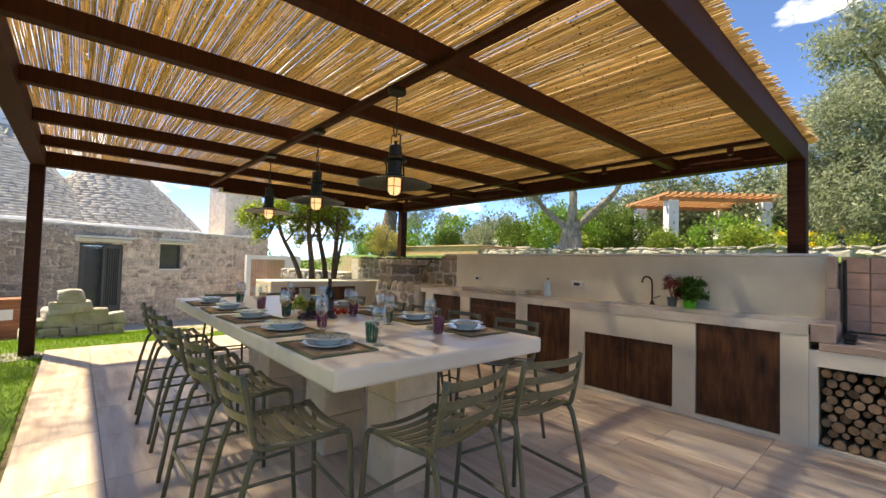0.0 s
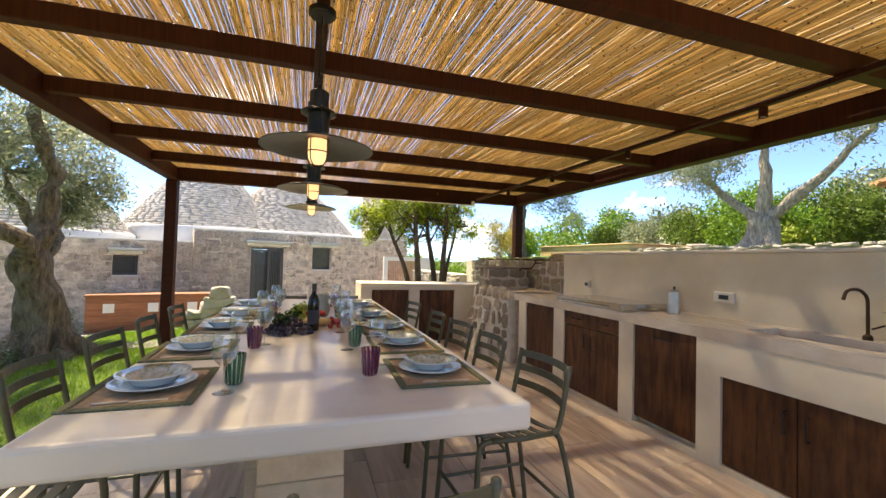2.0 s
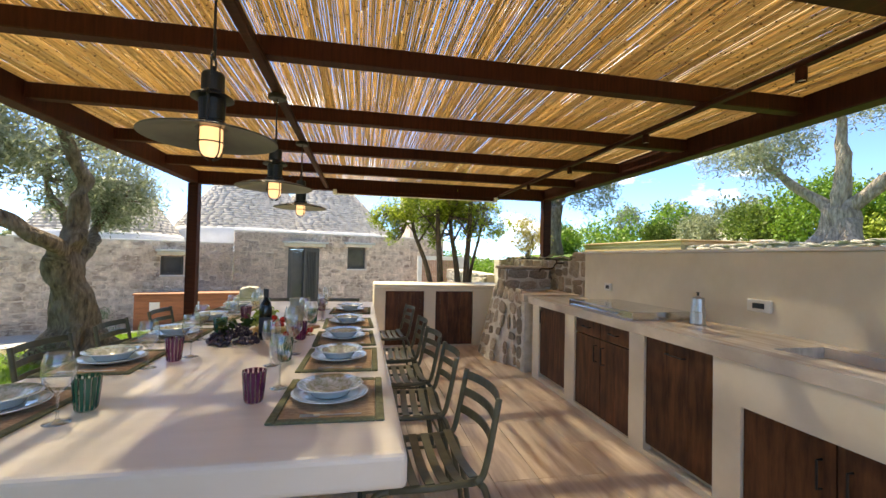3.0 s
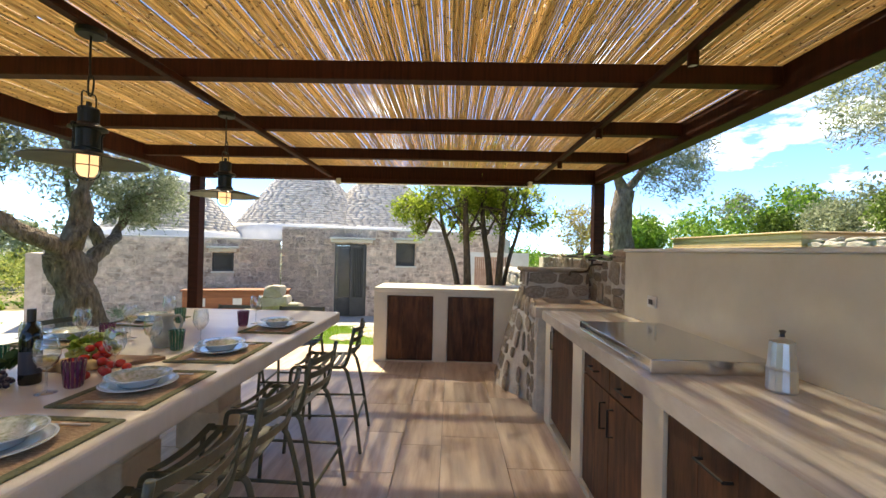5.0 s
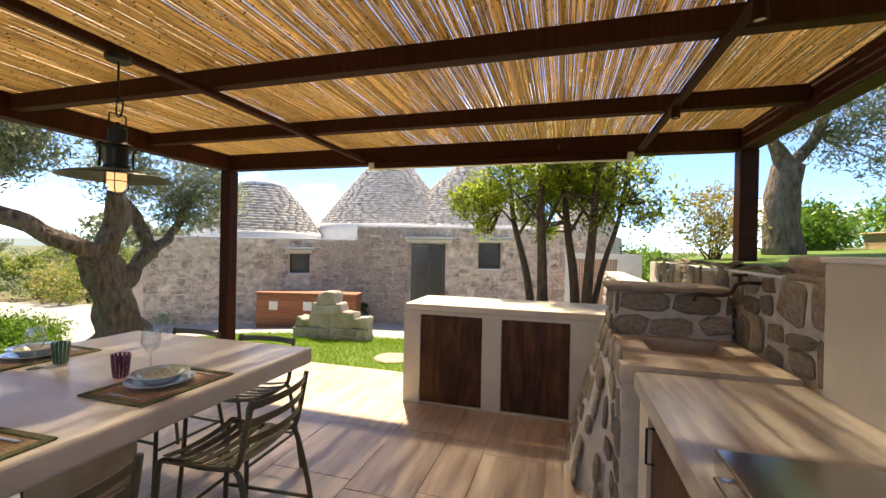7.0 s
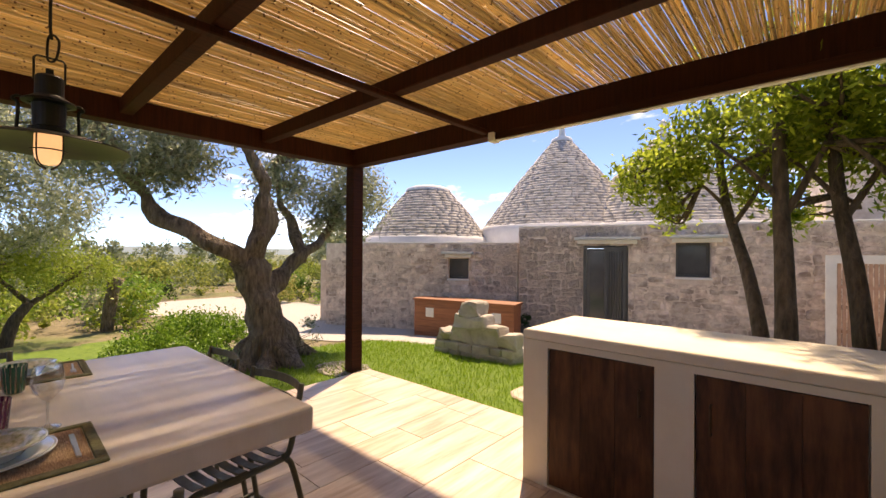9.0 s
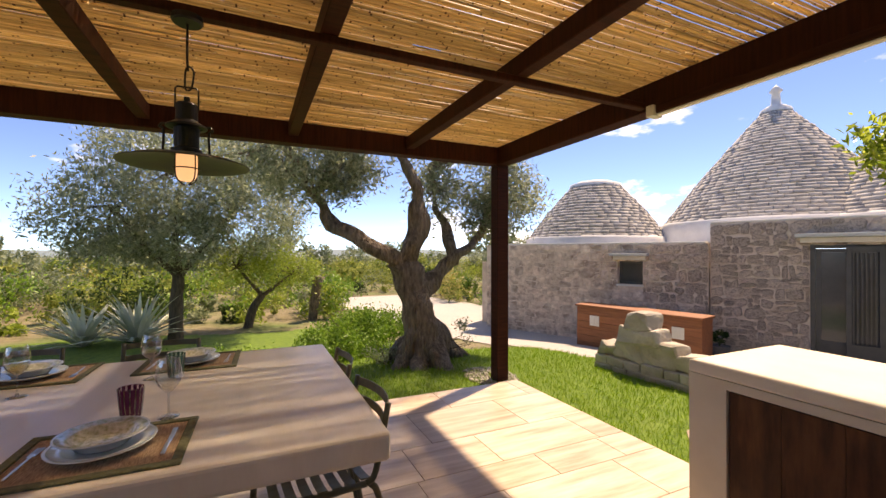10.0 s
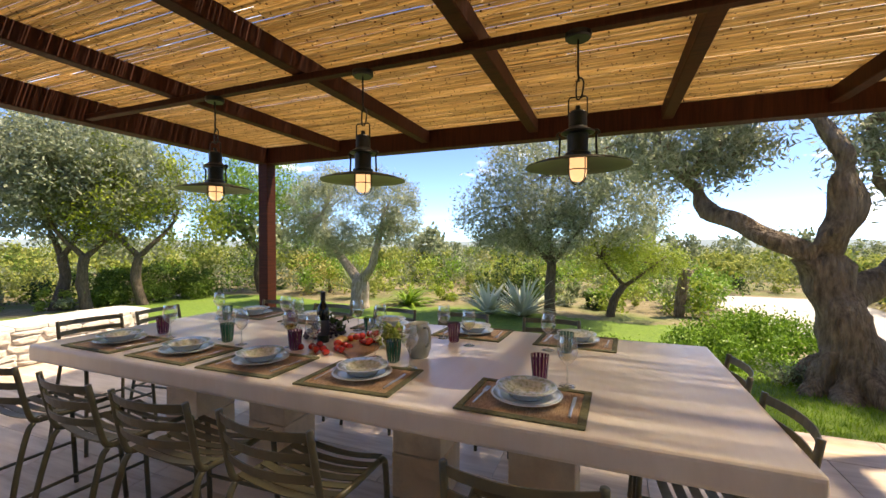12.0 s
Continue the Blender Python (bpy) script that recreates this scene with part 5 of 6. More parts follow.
jug = thing("jug", "grey-green glazed ceramic jug", "jug", pose(1.96, 4.27, TT, 0, 0, 60))
part("body", lathe(bmesh.new(), [(0, 0.004), (0.048, 0), (0.052, 0.008), (0.066, 0.05), (0.068, 0.085), (0.052, 0.125), (0.046, 0.15), (0.056, 0.185), (0.053, 0.185), (0.043, 0.15), (0.049, 0.125), (0.06, 0.085), (0, 0.02)], 32), "jug_glaze", jug, smooth=True)
part("handle", tube(bmesh.new(), bend([(0.048, 0, 0.165), (0.085, 0, 0.172), (0.102, 0, 0.13), (0.085, 0, 0.08), (0.063, 0, 0.07)], 4), 0.008, 8), "jug_glaze", jug, smooth=True)

board = thing("chopping_board", "oval wooden chopping board with a handle", "board", pose(1.90, 3.86, TT, 0, 0, 25))
bm = bmesh.new()
pts = []
for k in range(40):
    t = 2 * math.pi * k / 40
    pts.append((0.20 * math.cos(t) + (0.10 * max(0, math.cos(t)) ** 14), 0.115 * math.sin(t)))
top, bot = [bm.verts.new((x, y, 0.018)) for x, y in pts], [bm.verts.new((x, y, 0)) for x, y in pts]
bm.faces.new(top)
bm.faces.new(bot[::-1])
for k in range(40):
    bm.faces.new((bot[k], bot[(k + 1) % 40], top[(k + 1) % 40], top[k]))
part("plank", bm, "board_wood", board)


def ball(bm, x, y, z, r, sub=2, squash=1.0):
    bmesh.ops.create_icosphere(bm, subdivisions=sub, radius=r, matrix=Matrix.Translation((x, y, z)) @ Matrix.Diagonal((1, 1, squash, 1)))
    return bm


rr = random.Random(12)
for k in range(22):
    on = k < 12
    x, y = (1.93 + rr.uniform(-0.09, 0.10), 3.86 + rr.uniform(-0.09, 0.09)) if on else (2.03 + rr.uniform(-0.05, 0.10), 3.66 + rr.uniform(-0.10, 0.24))
    lift = 0.0
    r = rr.uniform(0.019, 0.026)
    z = TT + (0.018 if on else 0) + r * 0.9 + (0.035 if on and k % 3 == 0 else 0)
    to = tagged(put("tomato", mesh_of("tomato", ball(bmesh.new(), 0, 0, 0, r, 2, 0.9), "tomato", True), m=Matrix.Translation((x, y, z))), "ripe red cherry tomato beside the chopping board", "tomato", "tomatoes on the table")
    part("calyx", lathe(bmesh.new(), [(0.008, r * 0.885), (0, r * 0.91)], 6), "dark_leaf", to, "green calyx")
for k in range(5):
    bm = ball(bmesh.new(), 1.80 + 0.045 * k, 3.74 + 0.025 * math.sin(k * 2), TT + 0.03, 0.033, 2, 0.8)
    for vv in bm.verts:
        vv.co += Vector((0.006, 0.006, 0.006)) * noise.noise(vv.co * 30)
    tagged(put("bread_roll", mesh_of("bread_roll", bm, "bread", True)), "torn piece of golden bread on the table", "bread", "pieces of bread")
for name, label, mat, cx0, cy0, sx, sy, sz, cnt, r in (("dark_grape_bunch", "heap of dark grapes and lettuce leaves", "grape_dark", 1.73, 3.47, 0.15, 0.12, 0.10, 190, 0.0125),
                                                       ("green_grape_bunch", "bunch of green grapes on the table", "grape_green", 1.80, 3.98, 0.10, 0.13, 0.10, 150, 0.0115)):
    bunch = tagged(new(name), label, "grapes")
    grape = mesh_of("grape", ball(bmesh.new(), 0, 0, 0, r, 1), mat, True)
    for k in range(cnt):
        a, t = rr.uniform(0, 6.28), math.sqrt(rr.random())
        hz = TT + 0.012 + rr.uniform(0, 1) * sz * (1 - t * t) + (0.018 if mat == "grape_green" else 0)
        put("grape", grape, bunch, m=Matrix.Translation((cx0 + sx * t * math.cos(a), cy0 + sy * t * math.sin(a), hz)))
    gr = np.random.default_rng(5)
    leaves("leaf_tuft", clusters([(cx0, cy0 + (0.06 if mat == "grape_dark" else 0), TT + sz * 0.9, sx * 0.7, 0.04, 60, 0.02)], gr, 0.1), 0.05, 0.6, "dark_leaf" if mat == "grape_dark" else "lime_leaf", bunch, rng=gr)


# ---- lamps ----
def pendant():
    t = tagged(new("pendant_lamp"), "black pendant lamp with wide flat shade and caged lit bulb", "lamp", "pendant lamps over the table")
    part("rose", lathe(bmesh.new(), [(0, 0.0), (0.062, 0.0), (0.062, -0.022), (0.055, -0.030), (0, -0.030)], 28), "black_metal", t)
    part("cord", tube(bmesh.new(), [(0, 0, -0.03), (0, 0, -0.19), (0.004, 0, -0.235)], 0.0055, 6), "black_metal", t)
    part("cord_loop", tube(bmesh.new(), bend([(0.004, 0, -0.215), (0.018, 0, -0.222), (0.026, 0, -0.245), (0.016, 0, -0.31), (-0.006, 0, -0.315), (-0.006, 0, -0.24), (0.004, 0, -0.215)], 4), 0.0045, 6), "black_metal", t)
    part("bail", tube(bmesh.new(), [(-0.044, 0, -0.40), (-0.044, 0, -0.318), (-0.036, 0, -0.308), (0.036, 0, -0.308), (0.044, 0, -0.318), (0.044, 0, -0.40)], 0.004, 6), "black_metal", t)
    part("housing", lathe(bmesh.new(), [(0, -0.352), (0.012, -0.352), (0.012, -0.378), (0.038, -0.380), (0.043, -0.388), (0.043, -0.455), (0.050, -0.462), (0.078, -0.478), (0.080, -0.486), (0.050, -0.490), (0.048, -0.575), (0.060, -0.582), (0.060, -0.605), (0, -0.605)], 24), "black_metal", t, smooth=False)
    part("shade", lathe(bmesh.new(), [(0.06, -0.600), (0.10, -0.606), (0.20, -0.628), (0.25, -0.645), (0.252, -0.650), (0.248, -0.650), (0.20, -0.634), (0.10, -0.612), (0.06, -0.606)], 48), "shade_paint", t, "wide flat dark green-grey enamel shade", smooth=True)
    part("bulb", lathe(bmesh.new(), [(0.042, -0.607), (0.043, -0.67), (0.040, -0.695), (0.028, -0.715), (0, -0.722)], 24), "bulb", t, "glowing frosted glass", smooth=True)
    for k in range(4):
        a = math.pi / 4 + k * math.pi / 2
        c, s = math.cos(a), math.sin(a)
        part("cage_wire", tube(bmesh.new(), bend([(0.052 * c, 0.052 * s, -0.605), (0.052 * c, 0.052 * s, -0.68), (0.042 * c, 0.042 * s, -0.715), (0.012 * c, 0.012 * s, -0.735)], 3), 0.0028, 6), "black_metal", t)
    ring = [(0.0525 * math.cos(a), 0.0525 * math.sin(a), -0.665) for a in np.linspace(0, 2 * math.pi, 25)]
    part("cage_ring", tube(bmesh.new(), ring, 0.0028, 6, False), "black_metal", t)
    for s in (-1, 1):
        part("side_hook", tube(bmesh.new(), bend([(s * 0.05, 0, -0.49), (s * 0.085, 0, -0.475), (s * 0.10, 0, -0.49), (s * 0.085, 0, -0.505), (s * 0.088, 0, -0.60)], 4), 0.0055, 6), "black_metal", t)
    return t


lamp0 = pendant()
for i, y in enumerate((5.078, 3.852, 2.630)):
    (copy_thing(lamp0, pose(1.853, y, 2.489, 0, 0, 90 + 4 * i)) if i else setattr(lamp0, "matrix_basis", pose(1.853, y, 2.489, 0, 0, 90)))


def spot():
    t = tagged(new("ceiling_spot"), "small dark cylindrical spotlight under the rail", "spotlight", "spotlights on the rail")
    part("body", lathe(bmesh.new(), [(0, 0), (0.028, 0), (0.028, -0.075), (0.024, -0.075), (0.023, -0.066), (0, -0.066)], 18), "beam", t)
    part("lens", lathe(bmesh.new(), [(0.0225, -0.068), (0, -0.067)], 16), "white_plastic", t)
    return t


spot0 = spot()
for i, (x, y) in enumerate([(4.857, 1.45), (4.857, 2.70), (4.857, 4.0), (4.857, 5.35), (4.857, 6.6), (3.2, 7.86), (3.95, 7.86)]):
    m = pose(x, y, 2.494 if x > 4.5 else 2.469)
    if i:
        copy_thing(spot0, m)
    else:
        spot0.matrix_basis = m
blind = tagged(new("roller_blind"), "rolled-up dark outdoor blind cassette with white end brackets", "blind")
part("cassette", boxes((2.02, 7.82, 2.405, 4.72, 7.895, 2.465), bevel=0.01, seg=2), "beam", blind)
part("hem_bar", boxes((2.03, 7.825, 2.392, 4.71, 7.865, 2.404), bevel=0.002), "limewash", blind, "pale hem bar")
for x in (1.96, 4.725):
    part("bracket", boxes((x, 7.80, 2.39, x + 0.058, 7.90, 2.468), bevel=0.006), "white_plastic", blind, "white end bracket")

# ---- garden by the terrace ----
bench = thing("garden_bench", "red-brown wooden garden cupboard with white vents against the house", "cabinet", pose(-2.62, 11.42, -0.50, 0, 0, 13))
part("top", boxes((-0.03, -0.03, 0.86, 2.35, 0.48, 0.90), bevel=0.006), "bench_wood", bench)
part("carcass", boxes((0, 0.021, 0.0, 2.32, 0.45, 0.859)), "bench_wood", bench)
for k in range(6):
    part("board", boxes((0, 0, 0.01 + 0.141 * k, 2.32, 0.02, 0.01 + 0.141 * k + 0.138), bevel=0.003), "bench_wood", bench)
for x in (0.40, 1.20, 1.96):
    vt = part("vent", boxes((x - 0.10, -0.012, 0.50, x + 0.10, -0.001, 0.70), bevel=0.002), "white_plastic", bench, "white square vent grille")
    for k in range(5):
        part("slat", boxes((x - 0.085 + 0.037 * k, -0.018, 0.515, x - 0.065 + 0.037 * k, -0.0125, 0.685)), "white_plastic", vt)
pot_plant("potted_plant", "small dark shrub in a grey pot by the wall", -0.72, 12.98, -0.53, "grey_pot", 0.17, 0.32, [(0, 0, 0.45, 0.18, 0.14, 500, 0.03)], 0.06, 0.4, "dark_leaf", 8)

ruin = thing("stone_trough", "old weathered stone trough with a stepped back on the lawn", "stone trough", pose(-0.36, 9.62, -0.16, 0, 0, 6) @ Matrix.Diagonal((0.95, 0.95, 0.93, 1)))
rr = random.Random(30)


def rock(name, parent, x0, y0, z0, x1, y1, z1, mat="ruin_stone", rough=0.035):
    bm = boxes((x0, y0, z0, x1, y1, z1), bevel=min(x1 - x0, z1 - z0) * 0.16, seg=2)
    bmesh.ops.subdivide_edges(bm, edges=bm.edges[:], cuts=1, use_grid_fill=True)
    o = rr.uniform(0, 50)
    for vv in bm.verts:
        vv.co += Vector((noise.noise(vv.co * 5 + Vector((o, 0, 0))), noise.noise(vv.co * 5 + Vector((0, o, 0))), noise.noise(vv.co * 5 + Vector((0, 0, o))))) * rough
    return part(name, bm, mat, parent)


for z0, z1, cuts in ((0.0, 0.13, (0.0, 0.30, 0.54, 0.86, 1.10, 1.42)), (0.122, 0.25, (0.0, 0.22, 0.50, 0.72, 1.02, 1.24, 1.42))):
    for x0, x1 in zip(cuts, cuts[1:]):
        rock("block", ruin, x0 + 0.004, rr.uniform(0.0, 0.025), z0, x1 - 0.004, 0.42, z1, rough=0.028)
for x0, x1, z0, z1 in ((0.02, 0.33, 0.235, 0.42), (1.12, 1.42, 0.235, 0.44), (0.28, 0.70, 0.23, 0.60), (0.66, 1.16, 0.23, 0.56), (0.36, 0.94, 0.50, 0.70), (0.47, 0.83, 0.64, 0.92)):
    rock("block", ruin, x0, 0.06, z0, x1, 0.42, z1, rough=0.07)
for k, (x, y) in enumerate(((1.9, 8.75), (2.35, 9.1), (2.2, 9.65), (1.9, 10.2))):
    st = tagged(put("stepping_stone", mesh_of("stepping_stone", lathe(bmesh.new(), [(0, 0.035), (0.24, 0.034), (0.26, 0.02), (0.26, 0.0)], 9), "travertine"), m=pose(x, y, gz(x, y) + 0.02, 0, 0, 40 * k)), "flat pale stepping stone in the lawn", "stepping stone", "stepping stones")
rng = np.random.default_rng(9)
n = 700
ang, rad = rng.uniform(0, 6.28, n), np.sqrt(rng.random(n))
vs, fs = [], []
for k in range(n):
    x, y = PX0 - 0.18 + 0.42 * rad[k] * math.cos(ang[k]), PY1 - 0.02 + 0.30 * rad[k] * math.sin(ang[k])
    if -0.01 < x and y < 8.13:
        continue
    r = rng.uniform(0.010, 0.024)
    z = gz(x, y) + 0.03 + r * 0.3
    b0 = len(vs)
    vs += [(x + r, y, z), (x, y + r, z), (x - r, y, z), (x, y - r, z), (x, y, z + r * 0.7), (x, y, z - r)]
    fs += [(b0, b0 + 1, b0 + 4), (b0 + 1, b0 + 2, b0 + 4), (b0 + 2, b0 + 3, b0 + 4), (b0 + 3, b0, b0 + 4), (b0 + 1, b0, b0 + 5), (b0 + 2, b0 + 1, b0 + 5), (b0 + 3, b0 + 2, b0 + 5), (b0, b0 + 3, b0 + 5)]
tagged(put("pebbles", np_mesh("pebbles", vs, fs, "pebble")), "grey pebbles round the foot of the post", "pebbles", kind="stuff")

gate = tagged(put("garden_gate", mesh_of("garden_gate", holed([4.2, 4.33, 5.38, 5.9], [-0.6, -0.1, 1.30, 1.43], lambda x, z: 4.33 < x < 5.38 and -0.1 < z < 1.30, 13.9, 14.1, lambda x, z, d: (x, d, z)), "limewash")),
              "cream garden wall with a slatted wooden hatch", "wall")
for k in range(18):
    part("slat", boxes((4.34 + 0.058 * k, 13.93, -0.098, 4.38 + 0.058 * k, 13.96, 1.298)), "brick_tile", gate)
for z in (0.2, 0.9):
    part("rail", boxes((4.332, 13.965, z, 5.378, 13.985, z + 0.05)), "brick_tile", gate)


# ---- trees ----
def limb(bm, pts, r0, r1, n=10, knots=0.0, seed=0.0, steps=5):
    line = bend(pts, steps)
    m = len(line) - 1
    start = len(bm.verts)
    tube(bm, line, [r0 + (r1 - r0) * (i / m) ** 0.8 for i in range(m + 1)], n)
    if knots:
        bm.verts.ensure_lookup_table()
        for k in range(start, len(bm.verts)):
            vv = bm.verts[k]
            s = Vector((seed, seed * 2, 0))
            d = Vector((noise.noise(vv.co * 3.1 + s), noise.noise(vv.co * 3.1 + s + Vector((9, 0, 0))), 0.4 * noise.noise(vv.co * 3.1 + s + Vector((0, 9, 0)))))
            vv.co += d * knots + d * knots * 0.5 * noise.noise(vv.co * 11)


def tree(name, label, limbs, crown, size, aspect, leaf, bark="bark", seed=1, knots=0.03, twigs=5, n=10, shell=0.35, origin=(0, 0, 0)):
    t = thing(name, label, "tree", Matrix.Translation(origin))
    bm = bmesh.new()
    for k, (pts, r0, r1) in enumerate(limbs):
        limb(bm, pts, r0, r1, n, knots * min(1.0, r0 / 0.12), seed + k)
    rg = np.random.default_rng(seed)
    ends = [q for p in limbs for q in bend(p[0], 3)[len(p[0]):]]
    for row in crown:
        c = Vector(row[:3])
        e = min(ends, key=lambda q: (q - c).length)
        for _ in range(twigs):
            d = Vector(rg.normal(size=3)).normalized()
            tip = c + Vector((d.x * row[3], d.y * row[3], d.z * row[4])) * rg.uniform(0.4, 0.85)
            limb(bm, [e, e.lerp(tip, 0.5) + Vector(rg.normal(size=3)) * 0.08, tip], 0.02 + 0.006 * row[3], 0.005, 5, steps=3)
    part("trunk", bm, bark, t, smooth=True)
    olive = "olive_leaf" in leaf
    crown = [(*q[:5], int(q[5] * (2.2 if olive else 1.0 if leaf == "bay_leaf" else 1.5)), q[6] * (0.78 if olive else 1.0)) for q in crown]
    size *= 1.18 if olive else 1.0
    leaves("crown", clusters(crown, rg, shell), size, aspect, leaf, t, rng=rg)
    return t


# the gnarled olive by the corner post
og = gz(-1.5, 7.5) - 0.06
tree("olive_tree", "old gnarled olive tree with twisting limbs beside the terrace",
     [([(-1.42, 7.56, og), (-1.46, 7.52, 0.15), (-1.47, 7.46, 0.55), (-1.53, 7.42, 0.92), (-1.50, 7.22, 1.34)], 0.36, 0.18),
      ([(-1.02, 7.34, og), (-1.20, 7.42, -0.02), (-1.38, 7.48, 0.28), (-1.45, 7.47, 0.62)], 0.11, 0.19),
      ([(-0.86, 7.68, og), (-1.10, 7.64, -0.04), (-1.36, 7.55, 0.24), (-1.46, 7.48, 0.60)], 0.11, 0.19),
      ([(-1.62, 8.26, og), (-1.58, 8.02, 0.02), (-1.50, 7.70, 0.30), (-1.48, 7.52, 0.66)], 0.12, 0.18),
      ([(-1.90, 7.20, og), (-1.74, 7.30, 0.04), (-1.56, 7.42, 0.36), (-1.50, 7.45, 0.70)], 0.12, 0.17),
      ([(-1.30, 7.05, og), (-1.36, 7.20, 0.02), (-1.44, 7.38, 0.32)], 0.10, 0.15),
      ([(-1.50, 7.24, 1.28), (-1.44, 7.32, 1.55), (-1.40, 7.44, 1.89), (-1.36, 7.41, 2.22), (-1.40, 7.22, 2.62), (-1.45, 7.05, 3.05), (-1.5, 7.0, 3.6)], 0.155, 0.06),
      ([(-1.50, 7.22, 1.30), (-1.46, 7.04, 1.40), (-1.48, 6.84, 1.50), (-1.66, 6.55, 1.69), (-1.90, 6.34, 1.88), (-2.02, 6.20, 2.15), (-2.1, 5.95, 2.6), (-2.2, 5.7, 3.0)], 0.15, 0.05),
      ([(-1.53, 7.42, 0.80), (-1.62, 7.70, 1.00), (-1.70, 7.95, 1.19), (-1.72, 8.16, 1.38), (-1.84, 8.50, 1.55), (-1.95, 8.76, 1.80), (-1.9, 8.95, 2.25)], 0.15, 0.05),
      ([(-1.71, 8.10, 1.30), (-1.84, 8.12, 1.58), (-2.0, 8.12, 1.85), (-2.15, 8.05, 2.25), (-2.2, 7.9, 2.8)], 0.11, 0.04)],
     [(-2.05, 6.05, 2.65, 0.75, 0.50, 2600, 0.15), (-1.5, 6.75, 3.4, 1.1, 0.6, 2600, 0.16), (-1.75, 6.55, 2.55, 0.40, 0.32, 900, 0.12), (-1.75, 9.15, 2.40, 0.62, 0.62, 2400, 0.13), (-2.1, 8.1, 2.45, 0.55, 0.5, 1300, 0.14),
      (-1.7, 8.6, 3.2, 0.9, 0.5, 1800, 0.16), (-2.7, 5.3, 2.9, 0.8, 0.5, 1700, 0.16), (-1.9, 8.75, 2.0, 0.30, 0.30, 500, 0.10)],
     0.080, 0.24, "olive_leaf", seed=3, knots=0.13, twigs=12, n=22, shell=0.3)

tree("olive_tree", "forked pale-barked olive tree on the far side of the lawn",
     [([(-6.62, -1.72, -0.62), (-6.60, -1.72, -0.1), (-6.60, -1.70, 0.35)], 0.30, 0.24), ([(-6.6, -1.72, 0.25), (-6.75, -2.35, 0.85), (-6.8, -2.95, 1.5), (-6.9, -3.35, 2.3)], 0.17, 0.06),
      ([(-6.6, -1.68, 0.25), (-6.5, -1.25, 0.75), (-6.4, -0.95, 1.5), (-6.3, -0.7, 2.3)], 0.16, 0.06)],
     [(-6.9, -3.5, 2.7, 1.15, 0.85, 3600, 0.15), (-6.9, -4.1, 1.9, 0.7, 0.5, 1400, 0.13), (-6.3, -2.2, 1.55, 0.85, 0.55, 2400, 0.13), (-6.4, -0.7, 2.5, 0.95, 1.0, 3800, 0.14), (-6.3, -0.1, 1.9, 0.6, 0.6, 1400, 0.13), (-6.7, -2.4, 3.3, 1.1, 0.5, 1800, 0.15)],
     0.085, 0.24, "olive_leaf", "pale_bark", seed=5, knots=0.05, twigs=8)
tree("olive_tree", "upright olive tree with a dense grey-green crown",
     [([(-6.92, 3.80, -0.62), (-6.9, 3.82, 0.2), (-6.92, 3.85, 0.95)], 0.16, 0.12), ([(-6.92, 3.85, 0.9), (-6.8, 3.3, 1.5), (-6.7, 2.7, 2.4)], 0.08, 0.03), ([(-6.92, 3.85, 0.9), (-7.0, 4.4, 1.6), (-7.0, 5.0, 2.5)], 0.08, 0.03), ([(-6.92, 3.85, 0.9), (-6.9, 3.8, 1.9), (-6.9, 3.9, 3.2)], 0.09, 0.03)],
     [(-6.8, 2.7, 2.3, 1.3, 1.1, 5200, 0.2), (-6.9, 3.9, 3.4, 1.7, 1.3, 6600, 0.2), (-7.0, 5.2, 2.5, 1.4, 1.1, 5200, 0.2), (-6.7, 3.9, 1.75, 1.1, 0.6, 3000, 0.18)],
     0.095, 0.26, "olive_leaf", "dark_bark", 7, 0.02, 8)
tree("almond_tree", "small yellow-green tree with a crooked dark trunk",
     [([(-7.95, 5.25, -0.62), (-7.9, 5.35, -0.1), (-7.9, 5.6, 0.35)], 0.12, 0.09), ([(-7.9, 5.6, 0.3), (-7.9, 5.2, 0.8), (-7.9, 4.9, 1.2)], 0.06, 0.02), ([(-7.9, 5.6, 0.3), (-7.9, 6.1, 0.7), (-7.9, 6.6, 1.1)], 0.06, 0.02)],
     [(-7.9, 5.0, 1.15, 0.75, 0.45, 2200, 0.12), (-7.9, 6.2, 1.0, 0.85, 0.5, 2600, 0.12), (-7.9, 5.6, 1.5, 0.7, 0.4, 1500, 0.12)], 0.07, 0.4, "lime_leaf", "dark_bark", 8, 0.02, 7)
for k, (x, y, h, sx) in enumerate(((-3.0, -9.9, 2.6, -0.55), (-3.4, -9.0, 3.0, 0.15), (-4.6, -8.4, 2.2, 0.3), (-8.5, -7.5, 2.4, 0.2))):
    tree("carob_tree", "dark leaning tree with a dense leafy crown beyond the low wall",
         [([(x, y, -0.62), (x + sx * 0.6, y - 0.1, 0.3), (x + sx * 0.4, y, 1.1)], 0.17, 0.12), ([(x + sx * 0.4, y, 1.0), (x + sx + 0.5, y - 0.3, 1.9), (x + sx + 0.9, y - 0.4, h + 0.4)], 0.09, 0.03), ([(x + sx * 0.4, y, 1.0), (x - 0.6, y + 0.3, 1.9), (x - 0.9, y + 0.4, h + 0.3)], 0.09, 0.03)],
         [(x + 0.9, y - 0.3, h + 0.4, 1.5, 1.3, 4200, 0.2), (x - 0.8, y + 0.3, h + 0.1, 1.6, 1.4, 4600, 0.2), (x, y, h + 1.3, 1.9, 1.2, 4600, 0.2)], 0.12, 0.34,
         ("olive_leaf", "olive_leaf", "bay_leaf", "bush_leaf")[k], "dark_bark", 20 + k, 0.03, 7)

